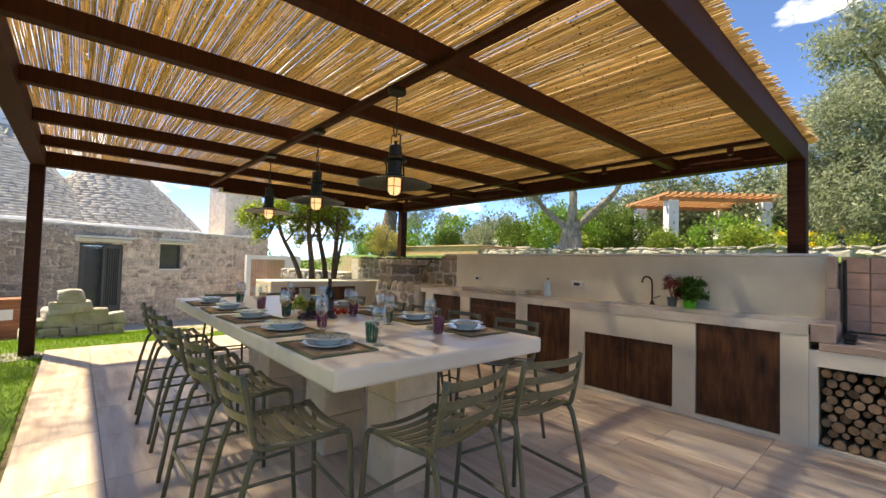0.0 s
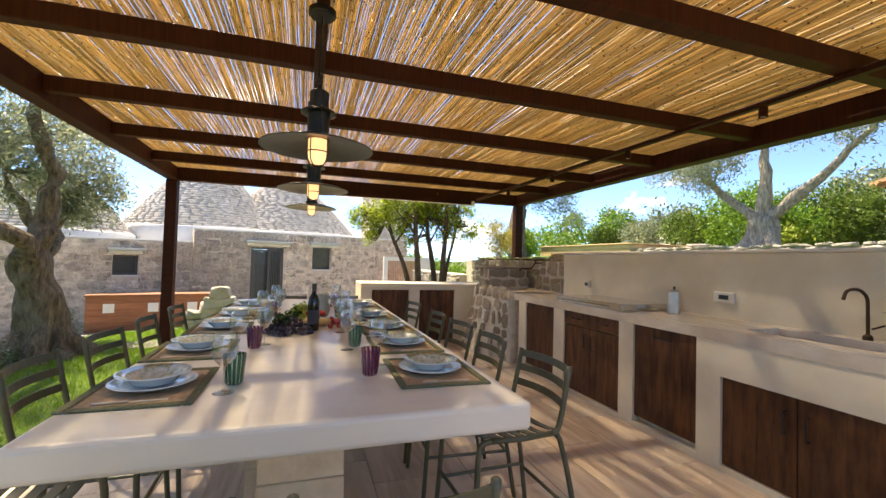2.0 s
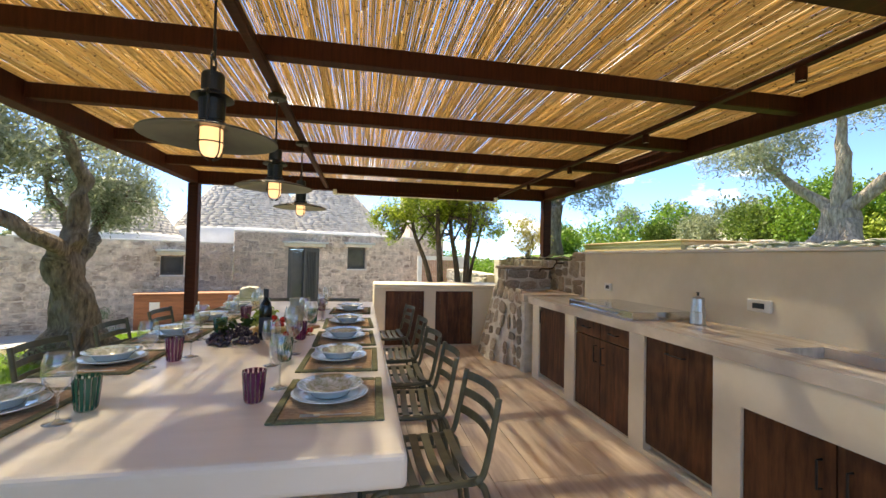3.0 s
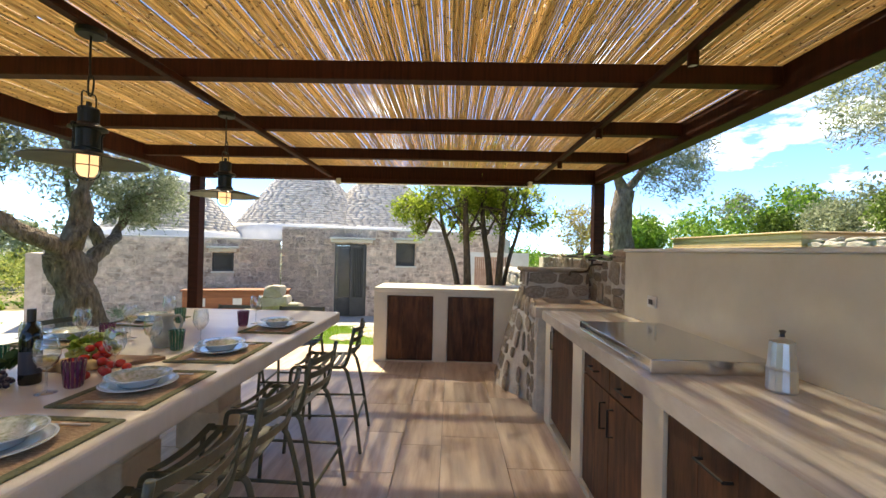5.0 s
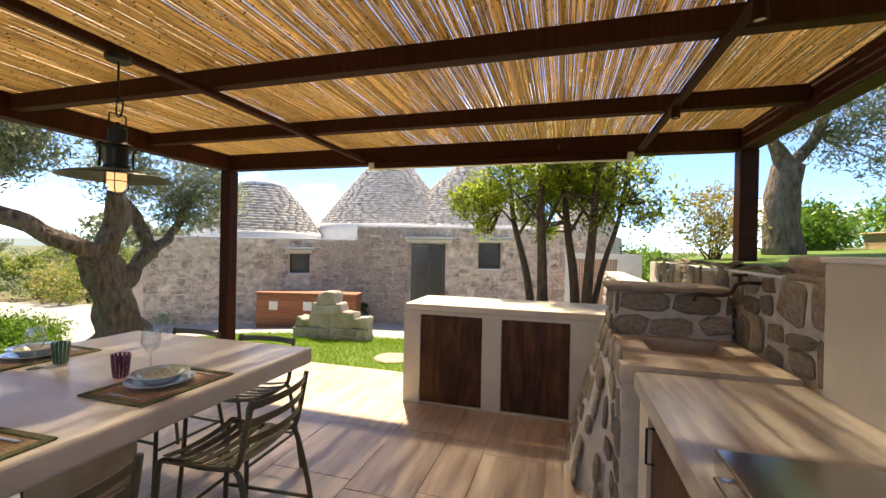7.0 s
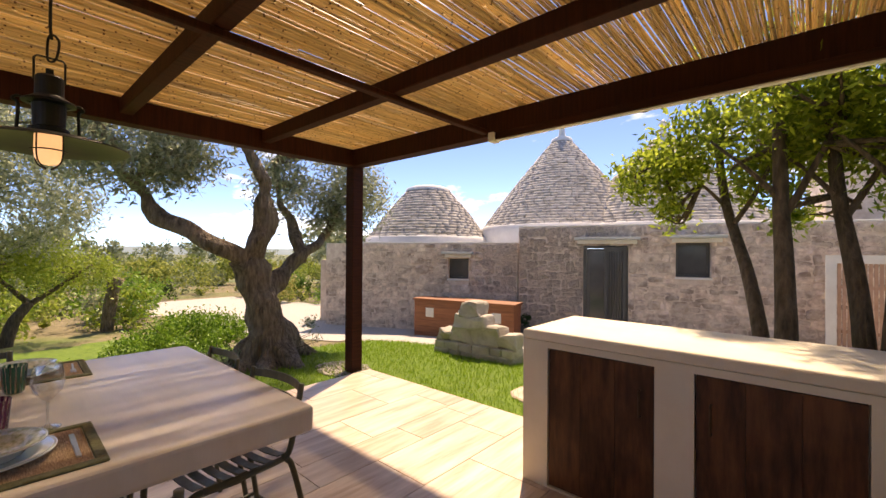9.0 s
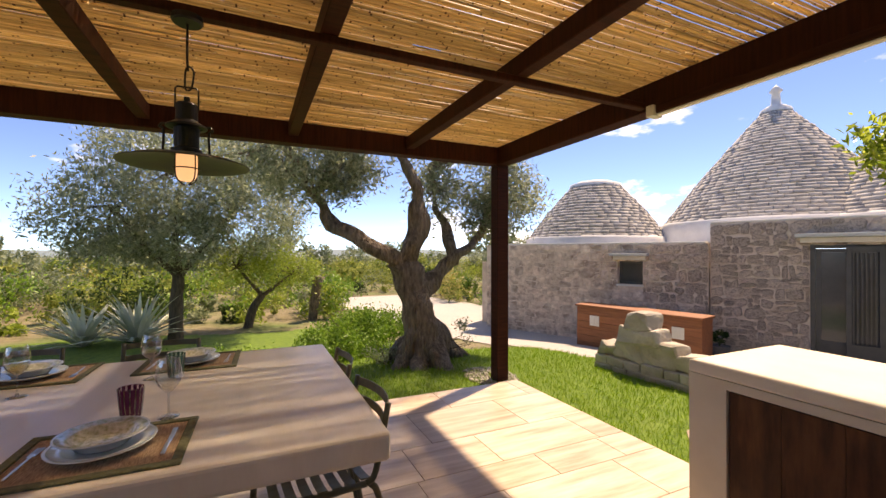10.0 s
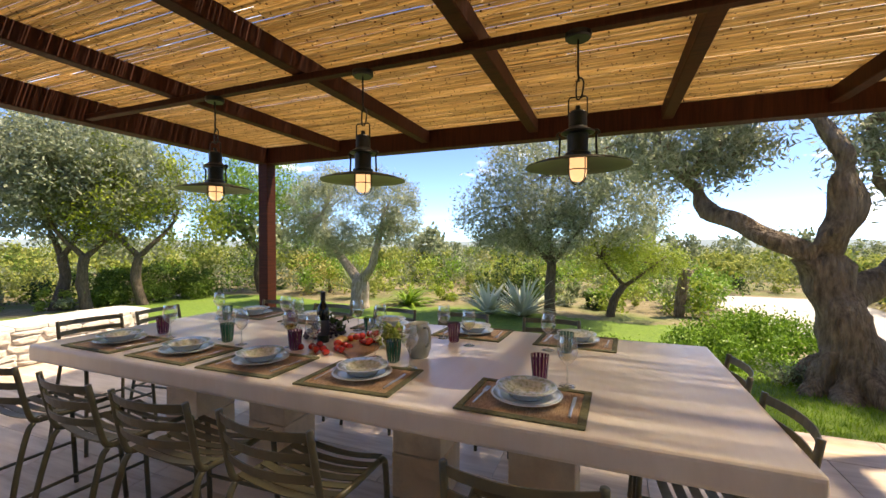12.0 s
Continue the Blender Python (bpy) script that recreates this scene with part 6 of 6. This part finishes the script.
# multi-stemmed trees behind the bar
for k, (x, y, stems) in enumerate(((3.86, 8.55, ((-0.05, 0.05, -0.42, 0.75, 0.048), (0.06, -0.08, -0.06, 0.22, 0.062))),
                                   (4.38, 8.60, ((-0.07, 0.02, -0.18, 0.25, 0.055), (0.02, -0.06, 0.10, 0.05, 0.060), (0.08, 0.05, 0.42, 0.30, 0.036))))):
    g0 = gz(x, y) - 0.05
    lm = []
    for bx, by, dx, dy, r in stems:
        lm.append(([(x + bx, y + by, g0), (x + bx + dx * 0.05, y + by + dy * 0.05, 0.65), (x + bx + dx * 0.3, y + by + dy * 0.3, 1.25), (x + bx + dx * 0.75, y + by + dy * 0.75, 1.85), (x + bx + dx, y + by + dy, 2.45), (x + bx + dx * 1.3, y + by + dy * 1.3, 3.1)], r * 1.4, r * 0.45))
        lm.append(([(x + bx + dx * 0.62, y + by + dy * 0.62, 1.68), (x + bx + dx * 0.5 + 0.12, y + by + dy * 0.4 + 0.08, 1.95), (x + bx + dx * 0.4 + 0.26, y + by + 0.14, 2.3), (x + bx + 0.34, y + by + 0.2, 2.7)], r * 0.45, r * 0.18))
        lm.append(([(x + bx + dx * 0.72, y + by + dy * 0.72, 1.82), (x + bx + dx * 0.75 - 0.18, y + by + dy * 0.7 - 0.05, 2.05), (x + bx + dx - 0.40, y + by + dy * 0.6, 2.3)], r * 0.38, r * 0.15))
    w = 0.34 if k else 0.0
    tree("bay_tree", "multi-stemmed evergreen tree with glossy yellow-green leaves behind the bar", lm,
         [(x - 0.95 + w, y + 0.55, 2.12, 0.34, 0.26, 1300, 0.07), (x - 0.62 + w, y + 0.30, 2.35, 0.36, 0.32, 1500, 0.07), (x - 0.25, y + 0.75, 2.50, 0.45, 0.38, 1500, 0.08), (x + 0.38, y + 0.35, 2.40, 0.42, 0.36, 1500, 0.08),
          (x - 0.1, y + 0.6, 3.0, 0.75, 0.45, 1500, 0.09), (x + 0.70, y + 0.25, 2.02, 0.34, 0.30, 900, 0.07), (x + 0.15, y - 0.15, 2.55, 0.40, 0.28, 1100, 0.08), (x - 0.75 + w, y + 0.6, 1.82, 0.24, 0.16, 420, 0.06)],
         0.072, 0.34, "bay_leaf", "dark_bark", 40 + k, 0.012, 6, 10, 0.2)

tree("olive_tree", "olive tree with a stout trunk on the upper lawn",
     [([(7.2, 10.6, 1.5), (7.18, 10.6, 2.1), (7.25, 10.65, 2.8)], 0.26, 0.18), ([(7.25, 10.65, 2.7), (7.7, 10.8, 3.3), (8.0, 10.9, 4.0)], 0.12, 0.04), ([(7.25, 10.65, 2.7), (6.9, 10.4, 3.4), (6.8, 10.2, 4.1)], 0.12, 0.04)],
     [(8.0, 10.8, 3.9, 1.1, 0.8, 3000, 0.15), (6.9, 10.3, 3.9, 0.9, 0.7, 2600, 0.15), (7.5, 10.8, 4.6, 1.3, 0.6, 2600, 0.15), (8.3, 10.6, 3.1, 0.6, 0.5, 1000, 0.15)], 0.08, 0.24, "olive_leaf", "bark", 51, 0.05, 8)
tree("olive_tree", "ancient olive tree with spreading roots by the terrace wall",
     [([(11.4, 7.1, 1.4), (11.38, 7.1, 1.95), (11.35, 7.1, 2.5)], 0.40, 0.26), ([(10.9, 7.6, 1.5), (11.2, 7.3, 1.85), (11.35, 7.15, 2.2)], 0.14, 0.22), ([(11.0, 6.5, 1.5), (11.2, 6.8, 1.8), (11.35, 7.0, 2.2)], 0.14, 0.22),
      ([(11.35, 7.1, 2.4), (11.2, 7.9, 3.1), (11.1, 8.6, 3.9)], 0.13, 0.05), ([(11.35, 7.1, 2.4), (11.35, 7.05, 3.3), (11.4, 7.1, 4.4)], 0.18, 0.06), ([(11.35, 7.1, 2.4), (11.6, 6.2, 3.2), (11.8, 5.4, 4.1)], 0.15, 0.05)],
     [(11.0, 8.7, 4.2, 1.2, 0.8, 3000, 0.16), (11.4, 7.1, 4.9, 1.5, 0.8, 3400, 0.16), (11.8, 5.2, 4.5, 1.3, 0.8, 3000, 0.16), (10.6, 8.0, 3.6, 0.6, 0.5, 1000, 0.15)], 0.085, 0.24, "olive_leaf", "pale_bark", 52, 0.06, 9, 14)
tree("olive_tree", "olive tree with silvery foliage overhanging the raised lawn",
     [([(11.0, -0.4, 1.5), (10.9, -0.3, 2.3), (10.8, -0.2, 3.1)], 0.24, 0.16), ([(10.8, -0.2, 3.0), (10.0, 0.3, 3.8), (9.2, 0.7, 4.6)], 0.10, 0.03), ([(10.8, -0.2, 3.0), (11.6, 0.3, 3.7), (12.4, 0.8, 4.4)], 0.10, 0.03)],
     [(9.0, 0.7, 4.9, 0.7, 0.4, 2200, 0.12), (12.0, 0.9, 4.2, 1.3, 1.1, 11000, 0.14), (11.6, 0.6, 2.9, 1.2, 0.8, 8000, 0.14), (12.6, 0.2, 5.2, 1.4, 0.8, 7000, 0.14), (12.2, 1.3, 3.3, 1.0, 0.8, 6000, 0.14)], 0.085, 0.24, "olive_leaf", "bark", 53, 0.05, 8)


# ---- shrubs ----
def shrub(name, label, x, y, rows, size, aspect, leaf, seed, flower=0):
    z = gz(x, y)
    t = thing(name, label, "shrub", Matrix.Translation((x, y, z)))
    rg = np.random.default_rng(seed)
    bm = bmesh.new()
    for _ in range(14):
        r = rows[rg.integers(0, len(rows))]
        tip = Vector(r[:3]) + Vector(rg.normal(size=3)) * r[3] * 0.4
        tip.z = max(tip.z, 0.1)
        limb(bm, [(rg.normal() * 0.05, rg.normal() * 0.05, -0.05), tip * 0.5, tip], 0.012, 0.004, 5, steps=3)
    part("stems", bm, "dark_bark", t)
    leaves("foliage", clusters(rows, rg, 0.35), size, aspect, leaf, t, up=0.3, rng=rg)
    if flower:
        tagged(leaves("flowers", clusters([(a, c, d + 0.05, e, f, flower, 0.04) for a, c, d, e, f, *_ in rows], rg, 0.9), 0.05, 0.8, "flower_yellow", t, rng=rg), "yellow flowers", kind="stuff")
    return t


shrub("green_shrub", "dense bright green shrub beside the old olive", -3.25, 7.1, [(0, 0, 0.40, 0.65, 0.38, 6500, 0.06), (0.5, -0.6, 0.32, 0.55, 0.32, 4200, 0.06), (-0.4, 0.6, 0.37, 0.55, 0.34, 3600, 0.06)], 0.055, 0.45, "bush_leaf", 61)
shrub("green_shrub", "low leafy ground cover under the olive", -2.3, 5.7, [(0, 0, 0.14, 0.6, 0.15, 1500, 0.06), (-0.3, -0.9, 0.14, 0.6, 0.14, 1300, 0.06)], 0.05, 0.4, "bush_leaf", 62)
shrub("jasmine", "small white-green shoots at the olive's foot", -1.75, 7.1, [(0, 0, 0.16, 0.34, 0.18, 900, 0.05), (0.25, 1.0, 0.3, 0.2, 0.3, 500, 0.05)], 0.04, 0.4, "olive_leaf", 63)
shrub("golden_shrub", "golden-leaved shrub above the stone wall", 5.75, 8.75, [(0, 0, 0.42, 0.42, 0.40, 2600, 0.06), (0.25, 0.3, 0.6, 0.35, 0.3, 1200, 0.06)], 0.045, 0.45, "gold_leaf", 64)
for k, (x, y, s, lf) in enumerate(((13.6, 3.2, 0.45, "lime_leaf"), (13.4, 5.2, 0.4, "lime_leaf"), (14.2, 9.3, 1.25, "bush_leaf"), (14.6, 11.6, 0.95, "hedge_leaf"), (14.8, 14.0, 0.9, "olive_leaf_far"), (15.0, 16.6, 0.85, "hedge_leaf"), (13.8, 8.4, 0.6, "lime_leaf"), (9.4, 14.6, 0.65, "bush_leaf"), (16.6, 8.6, 1.35, "hedge_leaf"))):
    shrub("terrace_shrub", "rounded leafy green shrub above the terrace wall", x, y, [(0, 0, 0.8 * s, 0.95 * s, 0.8 * s, int(5200 * s), 0.13), (0.3, 0.7 * s, 0.9 * s, 0.7 * s, 0.7 * s, int(3000 * s), 0.12), (-0.2, -0.7 * s, 0.6 * s, 0.7 * s, 0.6 * s, int(3000 * s), 0.12)], 0.10, 0.5, lf, 70 + k, 40 if lf == "lime_leaf" else 0)


def rosette(name, label, x, y, n, ln, wd, leaf, seed, lift=0.9, droop=0.3, stem=0.0):
    """Stiff or arching sword leaves from one point."""
    z = gz(x, y)
    t = thing(name, label, "plant", Matrix.Translation((x, y, z)))
    rg = np.random.default_rng(seed)
    vs, fs = [], []
    for k in range(n):
        a, e = rg.uniform(0, 6.28), rg.uniform(0.25, 1.0) * lift
        L1 = ln * rg.uniform(0.7, 1.1)
        d, up = np.array([math.cos(a), math.sin(a), 0]), np.array([0, 0, 1.0])
        s = np.array([-math.sin(a), math.cos(a), 0])
        b0 = len(vs)
        for i in range(5):
            q = i / 4
            c = d * L1 * q * math.cos(e) + up * (L1 * q * math.sin(e) - droop * L1 * q * q + stem)
            w = wd * (0.6 + 0.9 * q - 1.48 * q * q)
            vs += [c - s * w + up * w * 0.4, c, c + s * w + up * w * 0.4]
        for i in range(4):
            o = b0 + 3 * i
            fs += [(o, o + 3, o + 4, o + 1), (o + 1, o + 4, o + 5, o + 2)]
    part("base", lathe(bmesh.new(), [(0, -0.05), (0.06 + stem * 0.1, -0.05), (0.05, stem + 0.04), (0, stem + 0.05)], 10), "dark_bark", t)
    put("leaf_rosette", np_mesh("leaf_rosette", vs, fs, leaf), t)
    return t


rosette("agave", "large variegated agave with pale sword leaves", -7.0, 3.1, 75, 1.6, 0.065, "agave_leaf", 81, 1.35, 0.22)
rosette("agave", "large variegated agave with pale sword leaves", -6.9, 2.2, 55, 1.35, 0.06, "agave_leaf", 82, 1.35, 0.22)
rosette("cycad", "bright green cycad with arching fronds", -7.6, -0.6, 90, 1.45, 0.045, "frond_leaf", 83, 1.15, 0.5)
rosette("cycad", "bright green cycad with arching fronds", -6.6, 7.9, 90, 1.2, 0.028, "scrub_leaf", 84, 1.3, 0.45)
rosette("yucca", "spiky grey-green yucca beyond the lawn", -8.2, -3.0, 110, 1.25, 0.022, "olive_leaf_far", 85, 1.5, 0.1, 0.3)
rosette("yucca", "spiky green yucca at the edge of the garden", -9.5, -5.0, 70, 1.1, 0.03, "frond_leaf", 86, 1.3, 0.2, 0.5)
stump = tagged(put("tree_stump", mesh_of("tree_stump", tube(bmesh.new(), bend([(-8.6, 6.95, -0.65), (-8.55, 7.0, 0.0), (-8.5, 7.1, 0.75)], 4), [0.13] * 8 + [0.20], 10), "bark", True)), "short leaning tree stump", "stump")

for k, (x, y, r) in enumerate(((-4.4, -9.6, 0.8), (-5.6, -9.2, 0.9), (-6.6, -8.6, 0.7))):
    shrub("dark_shrub", "dense dark green shrub under the trees", x, y, [(0, 0, 0.7 * r, r, 0.7 * r, 4200, 0.1), (0.5 * r, 0.4, 0.5 * r, 0.7 * r, 0.5 * r, 2200, 0.1)], 0.09, 0.4, "hedge_leaf", 94 + k)

# garden beyond the lawn, joined past counting
rng = np.random.default_rng(99)
kinds = {k: [] for k in ("scrub_leaf", "olive_leaf_far", "bush_leaf", "gold_leaf", "dark_leaf", "lime_leaf")}
mid, oliv = [], []
for _ in range(1300):
    r = rng.uniform(0, 1) ** 2.0 * 75 + 11.0
    an = radians(rng.uniform(118, 262))
    x, y = 4 + r * math.cos(an), 5 + r * math.sin(an)
    if in_lawn(x, y) or in_gravel(x, y) or (x > -8.8 and -9 < y < 9):
        continue
    s = rng.uniform(0.22, 1.15) ** 1.2 * (1 + 0.012 * r)
    cnt = int(np.clip(9000 / r * s, 60, 700))
    row = (x, y, gz(x, y) + 0.55 * s, 0.85 * s, 0.62 * s, cnt, 0.15 * s)
    kind = rng.choice(list(kinds), p=(0.30, 0.26, 0.16, 0.05, 0.10, 0.13))
    (kinds[kind] if r < 26 else mid).append(row)
for _ in range(120):
    r = rng.uniform(17, 90)
    an = radians(rng.uniform(120, 262))
    x, y = 4 + r * math.cos(an), 5 + r * math.sin(an)
    if in_gravel(x, y):
        continue
    z = gz(x, y)
    h = rng.uniform(1.6, 2.4)
    for _ in range(3):
        oliv.append((x + rng.normal() * 0.7, y + rng.normal() * 0.7, z + h, 1.0, 0.75, int(np.clip(6000 / r, 90, 300)), 0.2))
for lf, rows in kinds.items():
    tagged(leaves("garden_scrub", clusters(rows, rng, 0.3), 0.13, 0.42, lf, rng=rng), "mixed low garden scrub beyond the lawn", "scrub", kind="stuff")
for nm, rows, sz, lf, lb in (("far_scrub", mid, 0.28, "scrub_leaf", "far green and ochre scrub over the plain"), ("far_olives", oliv, 0.25, "olive_leaf_far", "far grey-green olive grove on the plain")):
    tagged(leaves(nm, clusters(rows, rng, 0.3), sz, 0.5, lf, rng=rng), lb, "scrub", kind="stuff")
er = []
for k in range(90):
    x, y = rng.uniform(21, 36), rng.uniform(-14, 15 if k < 72 else 34)
    er.append((x, y, gz(x, y) + rng.uniform(0.8, 3.2), rng.uniform(1.3, 2.1), rng.uniform(1.0, 1.6), 2300, 0.26))
tagged(leaves("east_woods", clusters(er, rng, 0.3), 0.24, 0.45, "olive_leaf_far", rng=rng), "grey-green trees behind the upper garden", "trees", kind="stuff")
nr = []
for k in range(34):
    x, y = rng.uniform(6.5, 17), rng.uniform(15.5, 34)
    nr.append((x, y, gz(x, y) + rng.uniform(0.3, 1.1), rng.uniform(0.8, 1.4), rng.uniform(0.7, 1.2), 1000, 0.22))
tagged(leaves("north_woods", clusters(nr, rng, 0.3), 0.18, 0.45, "bush_leaf", rng=rng), "green trees beyond the upper lawn", "trees", kind="stuff")

# ---- upper terrace ----
twall = tagged(put("wall_terrace", mesh_of("wall_terrace", boxes((10.62, -4, 1.3, 10.95, 10.05, 1.80)), "dry_stone")), "low dry-stone wall along the upper terrace", "wall", kind="structure")
pool = tagged(new("raised_pool"), "raised pool edge clad in ochre stone", "pool")
for k in range(4):
    part("stone_course", boxes((10.5, 10.1, 1.5 + 0.115 * k, 13.2, 14.8, 1.5 + 0.115 * k + 0.11), bevel=0.008), "pool_stone", pool)
part("rim", boxes((10.45, 10.05, 1.962, 13.25, 14.85, 2.0), bevel=0.01), "pool_stone", pool, "pale stone rim")
lg = tagged(new("sun_lounger"), "white sun lounger with a raised back on the pool terrace", "lounger", "sun loungers by the pool")
part("bed", boxes((-0.3, -0.6, 0.28, 0.3, 0.5, 0.33), bevel=0.01), "lounger_cloth", lg)
put("backrest", mesh_of("backrest", boxes((-0.3, 0, 0, 0.3, 0.75, 0.045), bevel=0.01), "lounger_cloth"), lg, m=pose(0, 0.505, 0.30, 42))
for x, y in ((-0.27, -0.5), (0.27, -0.5), (-0.27, 0.42), (0.27, 0.42)):
    part("leg", boxes((x - 0.02, y - 0.02, 0, x + 0.02, y + 0.02, 0.279)), "lounger_cloth", lg)
for i, (x, y) in enumerate(((13.9, 10.6), (13.9, 11.6), (13.9, 12.6), (13.9, 13.6))):
    m = pose(x, y, gz(x, y) + 0.01, 0, 0, -70)
    if i:
        copy_thing(lg, m)
    else:
        lg.matrix_basis = m
shade = tagged(new("garden_pergola"), "rustic pergola with whitewashed stone pillars and orange timber roof", "pergola")
PP = [(17.5, 6.5), (20.2, 4.1), (19.2, 8.4), (21.9, 6.0)]
for x, y in PP:
    pl = put("pillar", mesh_of("pillar", boxes((-0.2, -0.2, 0, 0.2, 0.2, 1.95), bevel=0.012), "limewash"), shade, m=pose(x, y, 2.08, 0, 0, -42))
    for k in range(3):
        part("niche", boxes((-0.03, -0.206, 0.6 + 0.4 * k, 0.03, -0.201, 0.72 + 0.4 * k)), "dry_stone", pl)
for (xa, ya), (xb, yb) in ((PP[0], PP[1]), (PP[2], PP[3])):
    put("beam", mesh_of("beam", boxes((-0.5, -0.07, 0, math.hypot(xb - xa, yb - ya) + 0.5, 0.07, 0.15), bevel=0.01), "pergola_wood"), shade, m=pose(xa, ya, 4.032, 0, 0, math.degrees(math.atan2(yb - ya, xb - xa))))
for k in range(16):
    q = -0.1 + 1.2 * k / 15
    xa, ya = PP[0][0] + (PP[1][0] - PP[0][0]) * q, PP[0][1] + (PP[1][1] - PP[0][1]) * q
    put("rafter", mesh_of("rafter", boxes((-0.6, -0.05, 0, 3.2, 0.05, 0.11), bevel=0.01), "pergola_wood"), shade, m=pose(xa, ya, 4.184, 0, 0, math.degrees(math.atan2(1.9, 1.7))))
tagged(shrub("garden_shrub", "bright green shrub before the rustic pergola", 16.6, 4.6, [(0, 0, 0.7, 0.9, 0.7, 2200, 0.13), (0.6, -0.9, 0.6, 0.8, 0.6, 1600, 0.13)], 0.11, 0.45, "bush_leaf", 91, 0))
tagged(shrub("garden_shrub", "low shrub with yellow flowers on the terrace", 14.6, 1.6, [(0, 0, 0.35, 0.7, 0.3, 1200, 0.1), (0.2, 1.2, 0.35, 0.7, 0.3, 1200, 0.1)], 0.09, 0.45, "lime_leaf", 92, 260))

# ---- single stones and slabs ----
for x, y, wx, wy in slabs:
    put("floor_slab", slab_mesh(wx, wy), floor, m=Matrix.Translation((x, y, 0.0)))
lay(wr, Matrix(), WR, 2.62, "wall_stone", (0.11, 0.24), (0.09, 0.34), 0.031, 41, HR, "wall_stone_joined", singly=lambda u: u < 1.9, gap=0.009, tilt=11, split=0.5)
lay(wlf, Matrix(), WL, 2.25, "wall_stone", (0.11, 0.24), (0.09, 0.34), 0.031, 42, HL, "wall_stone_joined", top=LTOP, singly=lambda u: u > 4.0, gap=0.009, tilt=11, split=0.5)
rr = random.Random(43)
z = 0.0
while z < 0.86:
    h = rr.uniform(0.13, 0.22)
    y = 5.66 + rr.uniform(0, 0.05)
    while y < 6.74:
        w = min(rr.uniform(0.12, 0.28), 6.83 - y)
        yc, zc = y + w / 2, z + h / 2 + rr.uniform(-0.02, 0.02)
        lean = math.degrees(math.atan2(foot_x(yc, 0.7) - foot_x(yc, 0.2), 0.5))
        put("stone", rr.choice(SHAPES["pier_stone"]), pier, m=pose(foot_x(yc, zc) - 0.001, yc, zc, -lean, 0, -90) @ Matrix.Rotation(radians(rr.uniform(-14, 14)), 4, "Y") @ Matrix.Diagonal((w - 0.03, 0.020, h - 0.028, 1)))
        y += w
    z += h
lay(pier, pose(4.47, 6.437, 0.95, 0, 0, 0), 0.70, 0.30, "pier_stone", (0.14, 0.16), (0.22, 0.36), 0.024, 44, gap=0.024, tilt=5)
lay(pier, pose(4.466, 6.75, 0.95, 0, 0, -90), 0.31, 0.30, "pier_stone", (0.14, 0.16), (0.14, 0.2), 0.024, 45, gap=0.024, tilt=5)
rock("stone", upper, 5.20, 5.53, 1.375, 5.37, 5.90, 1.49, mat="pier_stone", rough=0.02)
lay(upper, pose(5.197, 8.9, 0.93, 0, 0, -90), 3.38, 0.52, "pier_stone", (0.13, 0.24), (0.13, 0.32), 0.026, 46, gap=0.030, tilt=9, split=0.25)
lay(north_wall, pose(5.047, 13.2, -0.45, 0, 0, -90), 4.0, 1.5, "dry_stone", (0.14, 0.26), (0.2, 0.5), 0.09, 47)
lay(low_wall, pose(2.6, -1.197, 0, 0, 0, 180), 2.72, 0.42, "white_stone", (0.10, 0.2), (0.12, 0.36), 0.06, 48, tilt=8, split=0.4)
for k in range(9):
    x = -0.15 + 0.308 * k
    rock("coping_stone", low_wall, x, -1.90, 0.425, x + 0.30, -1.17, 0.475, mat="white_stone", rough=0.022)
lay(twall, pose(10.615, 10.05, 1.42, 0, 0, -90), 14.0, 0.43, "dry_stone", (0.14, 0.3), (0.14, 0.5), 0.10, 49, joined="dry_stone_joined", singly=lambda u: u < 9, tilt=12, split=0.5)
